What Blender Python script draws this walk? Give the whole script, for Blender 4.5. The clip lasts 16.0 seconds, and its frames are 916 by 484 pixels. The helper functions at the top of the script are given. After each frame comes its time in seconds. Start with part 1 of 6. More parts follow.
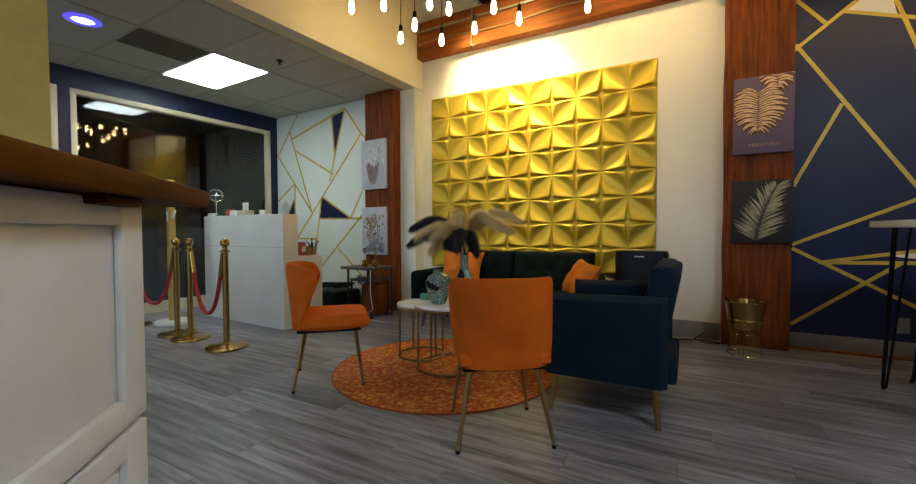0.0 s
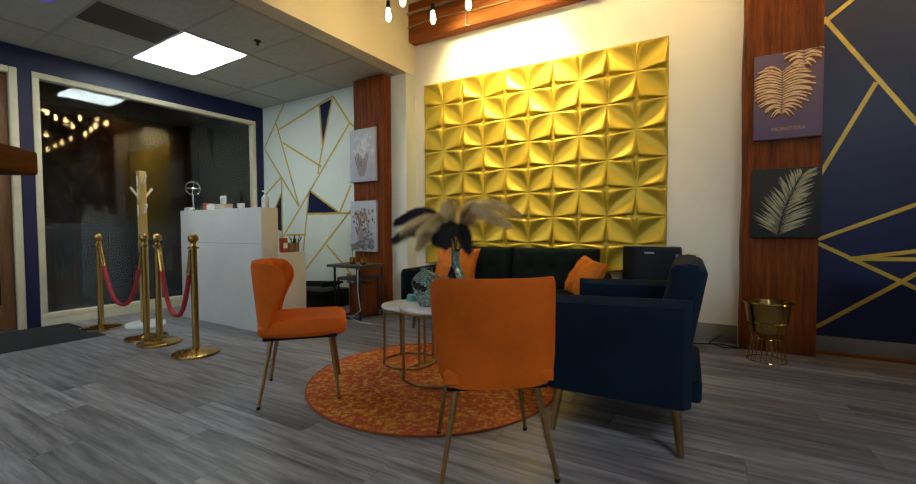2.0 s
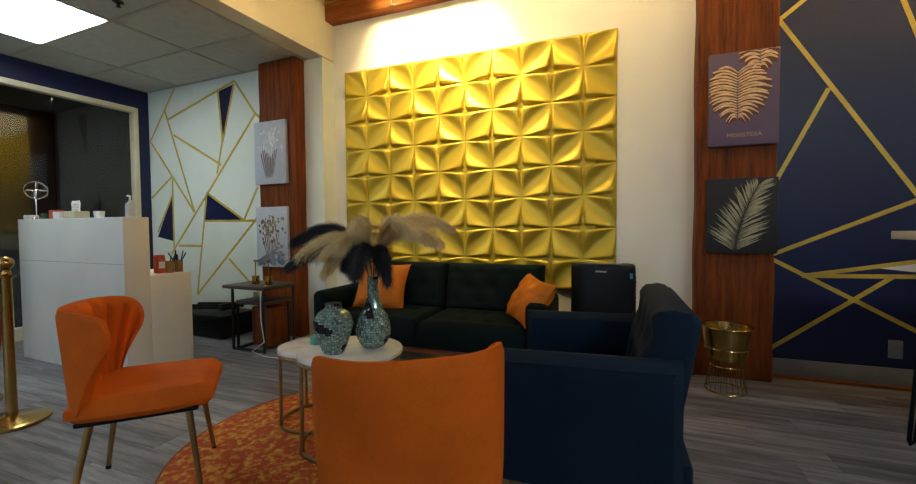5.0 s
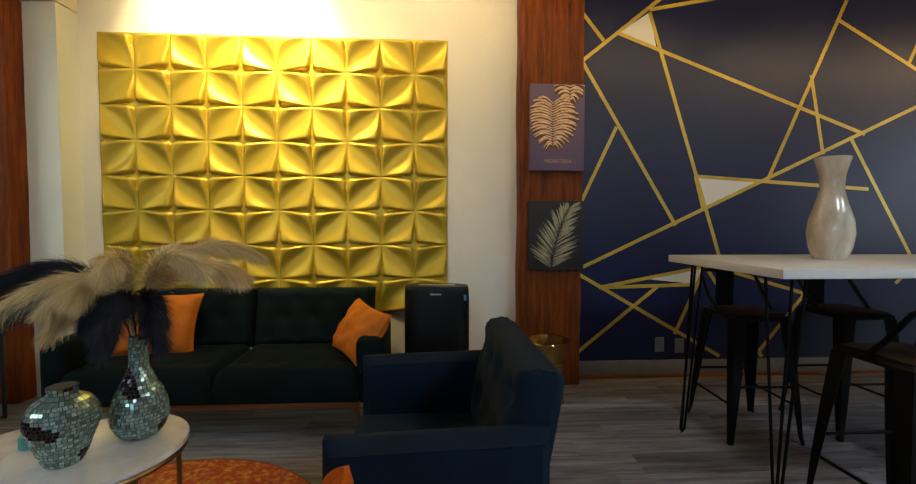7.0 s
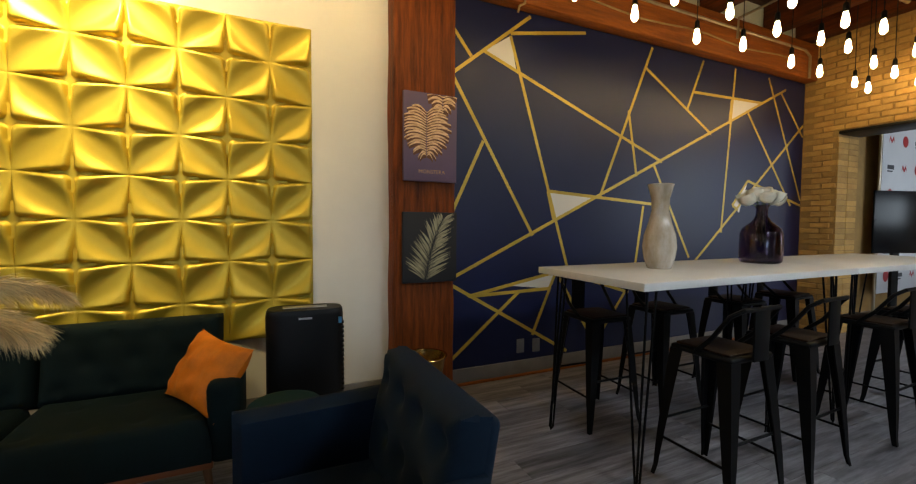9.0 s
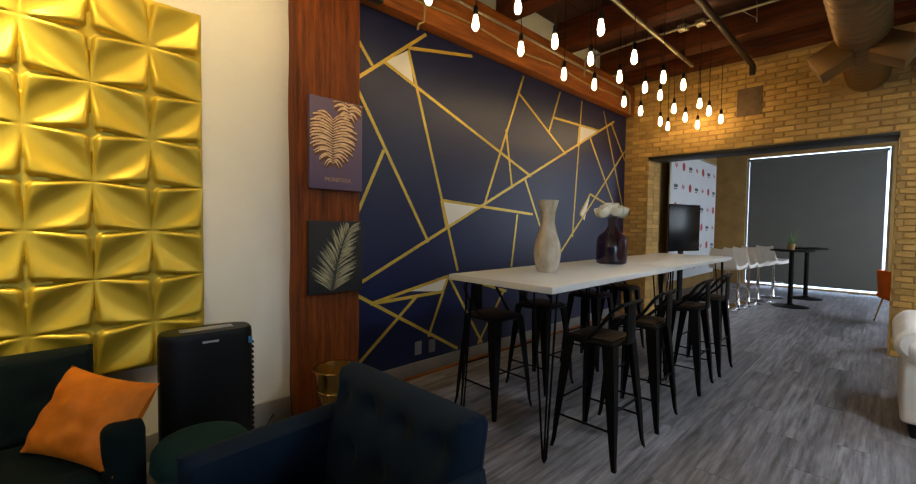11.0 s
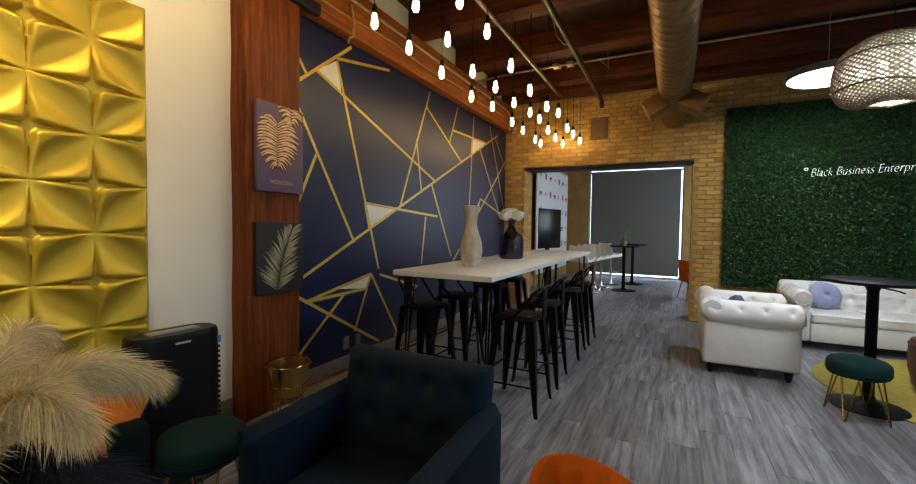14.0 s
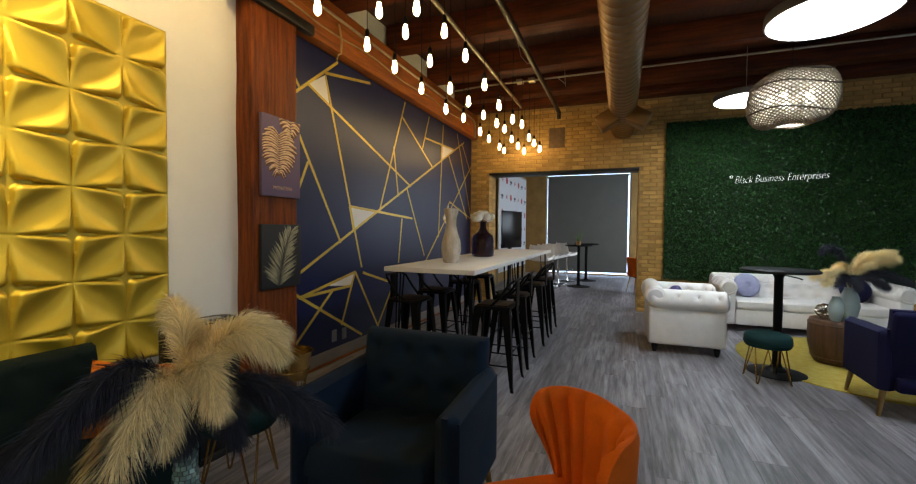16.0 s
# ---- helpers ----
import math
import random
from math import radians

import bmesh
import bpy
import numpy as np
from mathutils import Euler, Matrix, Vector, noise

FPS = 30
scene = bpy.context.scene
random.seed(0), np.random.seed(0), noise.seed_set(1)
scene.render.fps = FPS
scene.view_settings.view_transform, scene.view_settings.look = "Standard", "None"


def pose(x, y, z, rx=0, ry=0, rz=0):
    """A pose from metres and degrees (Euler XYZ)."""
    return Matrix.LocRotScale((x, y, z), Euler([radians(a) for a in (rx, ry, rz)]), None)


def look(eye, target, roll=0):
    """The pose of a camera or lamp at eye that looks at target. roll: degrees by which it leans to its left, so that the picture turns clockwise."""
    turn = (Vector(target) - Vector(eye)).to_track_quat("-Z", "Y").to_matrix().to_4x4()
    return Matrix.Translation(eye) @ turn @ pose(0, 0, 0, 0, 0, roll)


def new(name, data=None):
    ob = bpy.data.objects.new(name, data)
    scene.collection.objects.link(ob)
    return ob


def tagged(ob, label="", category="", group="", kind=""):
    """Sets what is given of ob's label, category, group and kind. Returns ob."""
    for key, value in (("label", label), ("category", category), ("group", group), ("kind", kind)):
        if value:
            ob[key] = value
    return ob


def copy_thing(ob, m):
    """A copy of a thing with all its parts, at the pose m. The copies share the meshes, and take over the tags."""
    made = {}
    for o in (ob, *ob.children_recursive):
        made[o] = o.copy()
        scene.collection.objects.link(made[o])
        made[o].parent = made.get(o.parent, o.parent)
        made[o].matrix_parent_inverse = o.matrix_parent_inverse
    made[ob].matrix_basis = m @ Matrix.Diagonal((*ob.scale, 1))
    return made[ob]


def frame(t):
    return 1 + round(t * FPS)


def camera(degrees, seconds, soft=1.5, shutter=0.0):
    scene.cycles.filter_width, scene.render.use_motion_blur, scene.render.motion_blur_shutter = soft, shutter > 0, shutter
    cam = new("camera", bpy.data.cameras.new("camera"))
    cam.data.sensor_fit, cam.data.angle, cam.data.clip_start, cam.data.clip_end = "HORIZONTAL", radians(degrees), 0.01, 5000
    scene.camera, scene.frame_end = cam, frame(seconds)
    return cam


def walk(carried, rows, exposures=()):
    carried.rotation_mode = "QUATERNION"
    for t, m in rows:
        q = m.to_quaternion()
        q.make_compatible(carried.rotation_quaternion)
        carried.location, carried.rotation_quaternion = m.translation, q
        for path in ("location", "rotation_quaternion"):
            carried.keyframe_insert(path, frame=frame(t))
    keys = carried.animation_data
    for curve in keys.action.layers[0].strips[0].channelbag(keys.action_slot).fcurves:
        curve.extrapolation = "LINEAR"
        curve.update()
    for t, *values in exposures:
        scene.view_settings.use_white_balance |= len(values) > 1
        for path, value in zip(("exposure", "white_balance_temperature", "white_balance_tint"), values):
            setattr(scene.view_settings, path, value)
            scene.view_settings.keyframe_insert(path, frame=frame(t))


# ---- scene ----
cam = camera(94.8, 16.0, soft=1.2)

PATH = [
    (0, (0.133, 0.593, 0.969), (-0.855, 2.331, 0.911), -0.2),
    (0.5, (0.108, 0.655, 0.959), (-0.878, 2.394, 0.898), -0.2),
    (1, (0.081, 0.728, 0.949), (-0.906, 2.466, 0.883), -0.3),
    (1.5, (0.054, 0.814, 0.938), (-0.934, 2.552, 0.87), -0.3),
    (2, (0.03, 0.9, 0.942), (-0.959, 2.637, 0.872), -0.3),
    (2.5, (0.001, 0.988, 0.942), (-0.988, 2.725, 0.875), -0.3),
    (3, (-0.036, 1.07, 0.95), (-1.024, 2.808, 0.88), -0.4),
    (3.2, (-0.037, 1.111, 0.96), (-1.028, 2.847, 0.884), -0.4),
    (5.3, (-0.173, 1.483, 1.078), (-0.796, 3.382, 0.997), -0.3),
    (5.5, (-0.18, 1.516, 1.1), (-0.724, 3.438, 1.013), -0.2),
    (6, (-0.226, 1.59, 1.119), (-0.548, 3.562, 1.039), -0.1),
    (6.5, (-0.258, 1.668, 1.144), (-0.363, 3.664, 1.066), 0.0),
    (7, (-0.293, 1.731, 1.181), (-0.183, 3.727, 1.1), 0.1),
    (7.5, (-0.335, 1.787, 1.215), (-0.024, 3.76, 1.129), 0.2),
    (8, (-0.377, 1.844, 1.229), (0.11, 3.782, 1.151), 0.2),
    (8.5, (-0.428, 1.884, 1.246), (0.229, 3.771, 1.166), 0.2),
    (9, (-0.487, 1.926, 1.27), (0.346, 3.742, 1.186), 0.4),
    (9.5, (-0.564, 1.962, 1.297), (0.447, 3.685, 1.213), 0.4),
    (10, (-0.662, 1.994, 1.321), (0.499, 3.62, 1.237), 0.5),
    (12.5, (-1.198, 2.116, 1.342), (0.444, 3.256, 1.273), 0.6),
    (13, (-1.309, 2.148, 1.328), (0.386, 3.207, 1.262), 0.5),
    (13.5, (-1.413, 2.181, 1.335), (0.328, 3.163, 1.265), 0.7),
    (14, (-1.526, 2.211, 1.339), (0.253, 3.123, 1.268), 0.8),
    (14.5, (-1.642, 2.228, 1.339), (0.165, 3.083, 1.269), 0.7),
    (15, (-1.768, 2.248, 1.338), (0.063, 3.049, 1.271), 0.6),
    (15.5, (-1.888, 2.245, 1.353), (-0.039, 3.003, 1.283), 0.9),
    (16, (-1.999, 2.228, 1.327), (-0.136, 2.953, 1.267), 0.5),
]
walk(cam, [(t, look(eye, target, roll)) for t, eye, target, roll in PATH], exposures=[(0, 0.7), (16, 0.7)])

# ---- world and large lights ----
world = bpy.data.worlds.new("world")
scene.world = world
world.use_nodes = True
_sky = world.node_tree.nodes.new("ShaderNodeTexSky")
_sky.sky_type, _sky.sun_disc = "NISHITA", False
_sky.sun_elevation, _sky.sun_rotation = radians(35), radians(90)
world.node_tree.links.new(_sky.outputs[0], world.node_tree.nodes["Background"].inputs[0])
world.node_tree.nodes["Background"].inputs[1].default_value = 0.12


def lamp(name, kind, m, power, colour, **more):
    d = bpy.data.lights.new(name, kind)
    d.energy, d.color = power, colour
    for k, v in more.items():
        if k == "size":
            d.size = v
        elif k == "size_y":
            d.shape, d.size_y = "RECTANGLE", v
        elif k == "spot":
            d.spot_size = radians(v)
        elif k == "blend":
            d.spot_blend = v
        elif k == "soft":
            d.shadow_soft_size = v
    ob = new(name, d)
    ob.matrix_basis = m
    return ob


# track spots that wash the gold wall
lamp("spot_lamp_gold_a", "SPOT", look((-2.05, 4.15, 3.42), (-2.06, 4.87, 2.62)), 110, (1.0, 0.84, 0.44), spot=52, blend=1.0, soft=0.05)
lamp("spot_lamp_gold_b", "SPOT", look((-1.40, 4.15, 3.42), (-1.39, 4.87, 2.28)), 230, (1.0, 0.84, 0.44), spot=56, blend=1.0, soft=0.05)
lamp("spot_lamp_gold_c", "SPOT", look((-0.45, 3.90, 3.42), (-0.30, 4.87, 2.55)), 42, (1.0, 0.74, 0.32), spot=94, blend=1.0, soft=0.05)
# wide wash added to lift the whole gold wall, no fixture behind it
lamp("spot_lamp_gold_d", "SPOT", look((-1.60, 3.92, 3.42), (-1.60, 4.87, 2.40)), 128, (1.0, 0.82, 0.40), spot=96, blend=1.0, soft=0.05)
# unseen cool fills added in front of windowless walls to brighten the rooms
lamp("window_daylight_back", "AREA", look((-2.0, -4.85, 1.7), (-1.5, 0, 0.5)), 92, (0.54, 0.74, 1.0), size=3.0, size_y=2.2)
lamp("window_daylight_side", "AREA", look((5.2, -4.85, 1.7), (4.8, 0, 0.6)), 14, (0.60, 0.76, 1.0), size=2.8, size_y=2.2)
lamp("window_daylight_far", "AREA", look((8.6, 0.15, 1.7), (8.6, 3, 0.8)), 110, (0.75, 0.88, 1.0), size=3.0, size_y=2.0)

# ---- materials ----
MATS = {}


def mat(name, colour, rough=0.6, metal=0.0, var=0.12, scale=8.0, fine=90.0, bump=0.15, dist=0.002, stretch=(1, 1, 1),
        sheen=0.0, second=None, mix=0.5, coat=0.0, island=0.0, rnd=0.0, spec=0.5, sharp=0.18, trans=0.0, ior=1.45, emit=None, power=0.0):
    """A procedural surface: colour varied at two scales, roughness variation, fine relief."""
    if name in MATS:
        return MATS[name]
    m = bpy.data.materials.new(name)
    m.use_nodes = True
    nt = m.node_tree
    N, L = nt.nodes, nt.links
    p = N["Principled BSDF"]
    tc = N.new("ShaderNodeTexCoord")
    mp = N.new("ShaderNodeMapping")
    mp.inputs["Scale"].default_value = stretch
    if rnd or island:
        gp, oi, off = N.new("ShaderNodeNewGeometry"), N.new("ShaderNodeObjectInfo" if rnd else "ShaderNodeNewGeometry"), N.new("ShaderNodeVectorMath")
        off.operation = "MULTIPLY_ADD"
        off.inputs[1].default_value = (7.3, 5.1, 3.7)
        L.new(oi.outputs["Random" if rnd else "Random Per Island"], off.inputs[0])
        L.new(gp.outputs["Position"], off.inputs[2])
        L.new(off.outputs[0], mp.inputs[0])
    else:
        L.new(tc.outputs["Object"], mp.inputs[0])
    big, small = N.new("ShaderNodeTexNoise"), N.new("ShaderNodeTexNoise")
    big.inputs["Scale"].default_value, small.inputs["Scale"].default_value = scale, fine
    big.inputs["Detail"].default_value, small.inputs["Detail"].default_value = 8, 4
    big.inputs["Roughness"].default_value = 0.62
    for n in (big, small):
        L.new(mp.outputs[0], n.inputs["Vector"])
    ramp = N.new("ShaderNodeMix")
    ramp.data_type = "RGBA"
    c2 = second or [min(1, c * (1 + var * 1.6)) for c in colour]
    c1 = colour if second else [c * (1 - var * 1.6) for c in colour]
    ramp.inputs["A"].default_value, ramp.inputs["B"].default_value = (*c1, 1), (*c2, 1)
    con = N.new("ShaderNodeMapRange")
    con.inputs["From Min"].default_value, con.inputs["From Max"].default_value = mix - sharp, mix + sharp
    L.new(big.outputs["Fac"], con.inputs["Value"])
    L.new(con.outputs[0], ramp.inputs["Factor"])
    col = ramp.outputs["Result"]
    hsv = N.new("ShaderNodeHueSaturation")
    L.new(col, hsv.inputs["Color"])
    vr = N.new("ShaderNodeMapRange")
    vr.inputs["To Min"].default_value, vr.inputs["To Max"].default_value = 1 - var, 1 + var
    L.new(small.outputs["Fac"], vr.inputs["Value"])
    val = vr.outputs[0]
    if island or rnd:
        src = N.new("ShaderNodeNewGeometry" if island else "ShaderNodeObjectInfo")
        ir = N.new("ShaderNodeMapRange")
        a = island or rnd
        ir.inputs["To Min"].default_value, ir.inputs["To Max"].default_value = 1 - a, 1 + a
        L.new(src.outputs["Random Per Island" if island else "Random"], ir.inputs["Value"])
        mul = N.new("ShaderNodeMath")
        mul.operation = "MULTIPLY"
        L.new(val, mul.inputs[0]), L.new(ir.outputs[0], mul.inputs[1])
        val = mul.outputs[0]
    L.new(val, hsv.inputs["Value"])
    L.new(hsv.outputs[0], p.inputs["Base Color"])
    rr = N.new("ShaderNodeMapRange")
    rr.inputs["To Min"].default_value, rr.inputs["To Max"].default_value = max(0.02, rough * 0.8), min(1, rough * 1.2)
    L.new(big.outputs["Fac"], rr.inputs["Value"])
    L.new(rr.outputs[0], p.inputs["Roughness"])
    p.inputs["Metallic"].default_value = metal
    p.inputs["Specular IOR Level"].default_value = spec
    if bump:
        b = N.new("ShaderNodeBump")
        b.inputs["Strength"].default_value, b.inputs["Distance"].default_value = bump, dist
        L.new(small.outputs["Fac"], b.inputs["Height"])
        L.new(b.outputs[0], p.inputs["Normal"])
    if sheen:
        p.inputs["Sheen Weight"].default_value, p.inputs["Sheen Roughness"].default_value = sheen, 0.4
        p.inputs["Sheen Tint"].default_value = (*[min(1, c * 2.2 + 0.04) for c in colour], 1)
    if coat:
        p.inputs["Coat Weight"].default_value, p.inputs["Coat Roughness"].default_value = coat, 0.15
    if trans:
        p.inputs["Transmission Weight"].default_value, p.inputs["IOR"].default_value = trans, ior
    if emit:
        p.inputs["Emission Color"].default_value, p.inputs["Emission Strength"].default_value = (*emit, 1), power
    MATS[name] = m
    return m


def wood(name, dark, light, rough=0.6, axis=0, bump=0.4, coat=0.0, grain=1.0, rnd=0.0, island=0.0, dist=0.003, sharp=0.18, spec=0.5):
    """Wood with grain stretched along an axis."""
    st = [7.0 * grain] * 3
    st[axis] = 0.55 * grain
    return mat(name, dark, rough, 0, 0.30, 3.2, 22.0, bump, dist, st, second=light, mix=0.5, coat=coat, rnd=rnd, island=island, sharp=sharp, spec=spec)


CREAM = mat("cream_paint", (0.74, 0.70, 0.62), 0.7, var=0.03, scale=1.5, fine=220, bump=0.12, dist=0.001)
SOFFITP = mat("soffit_paint", (0.74, 0.68, 0.52), 0.7, var=0.03, scale=1.5, fine=200, bump=0.1, dist=0.001)
MINT = mat("pale_wall_paint", (0.68, 0.70, 0.62), 0.65, var=0.03, scale=2, fine=200, bump=0.1, dist=0.001)
NAVY = mat("navy_paint", (0.0048, 0.0086, 0.050), 0.42, spec=0.42, var=0.08, scale=1.2, fine=160, bump=0.1, dist=0.001)
GOLDLINE = mat("gold_line_paint", (0.56, 0.38, 0.05), 0.38, 0.2, var=0.1, scale=6, fine=120, bump=0.08, dist=0.001)
GOLD = mat("gold_panel_lacquer", (0.53, 0.372, 0.032), 0.41, 0.48, var=0.04, scale=3, fine=160, bump=0.05, dist=0.0006)
BRASS = mat("brass", (0.46, 0.29, 0.085), 0.22, 1.0, var=0.06, scale=9, fine=120, bump=0.03, dist=0.0005)
ANTIQUE = mat("antique_brass", (0.34, 0.22, 0.09), 0.34, 1.0, var=0.12, scale=9, fine=120, bump=0.05, dist=0.0005)
CHROME = mat("chrome", (0.75, 0.75, 0.76), 0.1, 1.0, var=0.03, bump=0.0)
BLACKM = mat("black_metal", (0.004, 0.004, 0.0045), 0.5, 0.0, spec=0.13, var=0.12, scale=14, fine=200, bump=0.08, dist=0.0006)
BLACKP = mat("black_plastic", (0.004, 0.004, 0.0045), 0.45, 0, spec=0.25, var=0.1, scale=20, fine=300, bump=0.1, dist=0.0005)
WHITEL = mat("white_laminate", (0.72, 0.70, 0.66), 0.38, var=0.03, scale=3, fine=120, bump=0.03, dist=0.0005)
WHITEP = mat("white_cabinet_paint", (0.70, 0.69, 0.68), 0.45, var=0.03, scale=4, fine=150, bump=0.08, dist=0.0008)
MARBLE = mat("white_marble", (0.55, 0.54, 0.53), 0.16, var=0.03, scale=7, fine=40, bump=0.0, second=(0.80, 0.79, 0.77), mix=0.42)
ORANGE = mat("orange_velvet", (0.58, 0.112, 0.008), 0.8, var=0.10, scale=5, fine=140, bump=0.2, dist=0.001, sheen=0.05, spec=0.15)
PILLOWO = mat("orange_satin", (0.56, 0.15, 0.008), 0.6, var=0.12, scale=9, fine=200, bump=0.3, dist=0.001, sheen=0.05, spec=0.25)
BLUEV = mat("teal_blue_velvet", (0.0055, 0.0145, 0.030), 0.8, var=0.14, scale=5, fine=150, bump=0.2, dist=0.001, sheen=0.06, spec=0.15)
GREENV = mat("dark_green_velvet", (0.0034, 0.0082, 0.0090), 0.85, var=0.14, scale=5, fine=150, bump=0.2, dist=0.001, sheen=0.02, spec=0.1)
POUFV = mat("bottle_green_velvet", (0.004, 0.026, 0.026), 0.8, var=0.12, scale=7, fine=160, bump=0.2, dist=0.001, sheen=0.08, spec=0.2)
INDIGO = mat("indigo_velvet", (0.008, 0.008, 0.036), 0.8, var=0.14, scale=5, fine=150, bump=0.2, dist=0.001, sheen=0.06, spec=0.15)
LEATHER = mat("white_leather", (0.74, 0.70, 0.66), 0.42, var=0.04, scale=6, fine=170, bump=0.25, dist=0.001)
BROWNSEAT = wood("dark_wood_seat", (0.010, 0.005, 0.003), (0.026, 0.012, 0.006), 0.6, spec=0.2)
LEGWOOD = wood("walnut_leg", (0.10, 0.045, 0.018), (0.20, 0.09, 0.035), 0.4, axis=2)
TIMBER = wood("reddish_timber", (0.052, 0.011, 0.002), (0.27, 0.062, 0.008), 0.6, axis=2, bump=0.8, dist=0.007, grain=1.3, sharp=0.22, spec=0.2)
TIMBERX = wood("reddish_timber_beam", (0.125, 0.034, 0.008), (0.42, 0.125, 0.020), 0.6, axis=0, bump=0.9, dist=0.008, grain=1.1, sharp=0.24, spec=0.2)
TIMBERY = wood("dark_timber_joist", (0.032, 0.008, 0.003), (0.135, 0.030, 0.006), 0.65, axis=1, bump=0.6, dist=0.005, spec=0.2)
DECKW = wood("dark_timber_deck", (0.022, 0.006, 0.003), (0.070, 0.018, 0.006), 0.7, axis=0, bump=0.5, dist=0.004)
COUNTERW = wood("counter_oak", (0.045, 0.013, 0.001), (0.13, 0.042, 0.004), 0.55, axis=0, bump=0.2, spec=0.03)
BASEB = mat("grey_baseboard", (0.20, 0.185, 0.17), 0.5, var=0.08, scale=5, fine=120, bump=0.1)
TILEM = mat("ceiling_tile", (0.52, 0.52, 0.46), 0.9, var=0.05, scale=14, fine=260, bump=0.5, dist=0.002)
TILED = mat("brown_ceiling_tile", (0.10, 0.085, 0.065), 0.9, var=0.05, scale=14, fine=260, bump=0.5, dist=0.002)
GRIDM = mat("ceiling_grid_metal", (0.42, 0.40, 0.34), 0.5, var=0.03)
FRAMEC = mat("cream_window_frame", (0.62, 0.55, 0.38), 0.45, var=0.05, scale=6, fine=130)
CANVASW = mat("canvas_grey_white", (0.46, 0.47, 0.52), 0.7, var=0.05, scale=8, fine=300, bump=0.2, dist=0.0006)
CANVASP = mat("canvas_mauve", (0.13, 0.085, 0.14), 0.7, var=0.06, scale=5, fine=300, bump=0.2, dist=0.0006)
CANVASB = mat("canvas_black", (0.012, 0.012, 0.014), 0.7, var=0.1, scale=5, fine=300, bump=0.2, dist=0.0006)
LEAFGOLD = mat("gold_leaf_print", (0.44, 0.22, 0.08), 0.55, 0.1, var=0.1, scale=34, fine=120, second=(0.88, 0.60, 0.34), mix=0.48, stretch=(0.6, 1, 1.6))
LEAFSHADE = mat("dark_bronze_print", (0.13, 0.045, 0.015), 0.55, 0.1, var=0.2, scale=30, fine=120)
LEAFPALE = mat("pale_gold_print", (0.34, 0.30, 0.17), 0.5, 0.1, var=0.15, scale=20, fine=120, island=0.3)
STEMB = mat("bronze_print", (0.18, 0.075, 0.02), 0.55, 0.1, var=0.25, scale=20, fine=120, island=0.3)
WHITEF = mat("white_flower_print", (0.62, 0.60, 0.58), 0.6, var=0.12, scale=20, fine=120, island=0.15)
GREYF = mat("slate_print", (0.10, 0.11, 0.14), 0.6, var=0.3, scale=20, fine=120, second=(0.30, 0.31, 0.34), island=0.3)
GLASS = mat("clear_glass", (0.9, 0.92, 0.92), 0.02, var=0.0, bump=0.0, trans=1.0)
SMOKE = mat("smoky_purple_glass", (0.26, 0.17, 0.27), 0.03, var=0.02, bump=0.0, trans=1.0)
FROST = mat("frosted_grey_film", (0.022, 0.024, 0.026), 0.7, spec=0.15, var=0.04, scale=2, fine=100, bump=0.05)
UNLITIN = mat("unlit_office_dark", (0.020, 0.018, 0.016), 0.8, var=0.06, scale=2, fine=100)
REDV = mat("red_velvet_rope", (0.30, 0.010, 0.014), 0.7, var=0.12, scale=20, fine=200, sheen=0.3)
PLUMEC = mat("cream_pampas", (0.92, 0.70, 0.36), 0.9, var=0.12, scale=6, fine=60, bump=0.0, island=0.25)
PLUMEN = mat("slate_pampas", (0.020, 0.022, 0.036), 0.9, var=0.2, scale=6, fine=60, bump=0.0, island=0.35)
BRICKM = mat("limewashed_brick", (0.37, 0.195, 0.046), 0.85, var=0.14, scale=5, fine=60, bump=0.8, dist=0.004, second=(0.51, 0.305, 0.085), mix=0.5, rnd=0.22)
BRICKS = mat("limewashed_brick_field", (0.37, 0.195, 0.046), 0.85, var=0.14, scale=5, fine=60, bump=0.8, dist=0.004, second=(0.51, 0.305, 0.085), mix=0.5, island=0.22)
MORTAR = mat("pale_mortar", (0.31, 0.18, 0.055), 0.95, var=0.12, scale=4, fine=80, bump=0.8, dist=0.004)
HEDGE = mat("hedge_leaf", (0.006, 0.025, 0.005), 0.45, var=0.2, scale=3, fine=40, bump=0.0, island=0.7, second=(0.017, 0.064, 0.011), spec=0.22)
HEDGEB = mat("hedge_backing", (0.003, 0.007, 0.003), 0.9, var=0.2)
PLANK = wood("grey_vinyl_plank", (0.066, 0.058, 0.062), (0.30, 0.282, 0.305), 0.40, axis=0, bump=0.25, rnd=0.28, dist=0.001, sharp=0.17, grain=1.2)
PLANKS = wood("grey_vinyl_plank_field", (0.066, 0.058, 0.062), (0.30, 0.282, 0.305), 0.40, axis=0, bump=0.25, island=0.28, dist=0.001, sharp=0.17, grain=1.2)
JOINT = mat("floor_joint", (0.03, 0.027, 0.028), 0.8, var=0.1)
RUGO = mat("orange_distressed_rug", (0.42, 0.055, 0.004), 0.95, var=0.3, scale=34, fine=220, bump=0.8, dist=0.004, second=(0.66, 0.36, 0.045), mix=0.56, sharp=0.10)
RUGY = mat("mustard_rug", (0.34, 0.24, 0.02), 0.95, var=0.15, scale=16, fine=200, bump=0.8, dist=0.004, second=(0.44, 0.36, 0.10), mix=0.6)
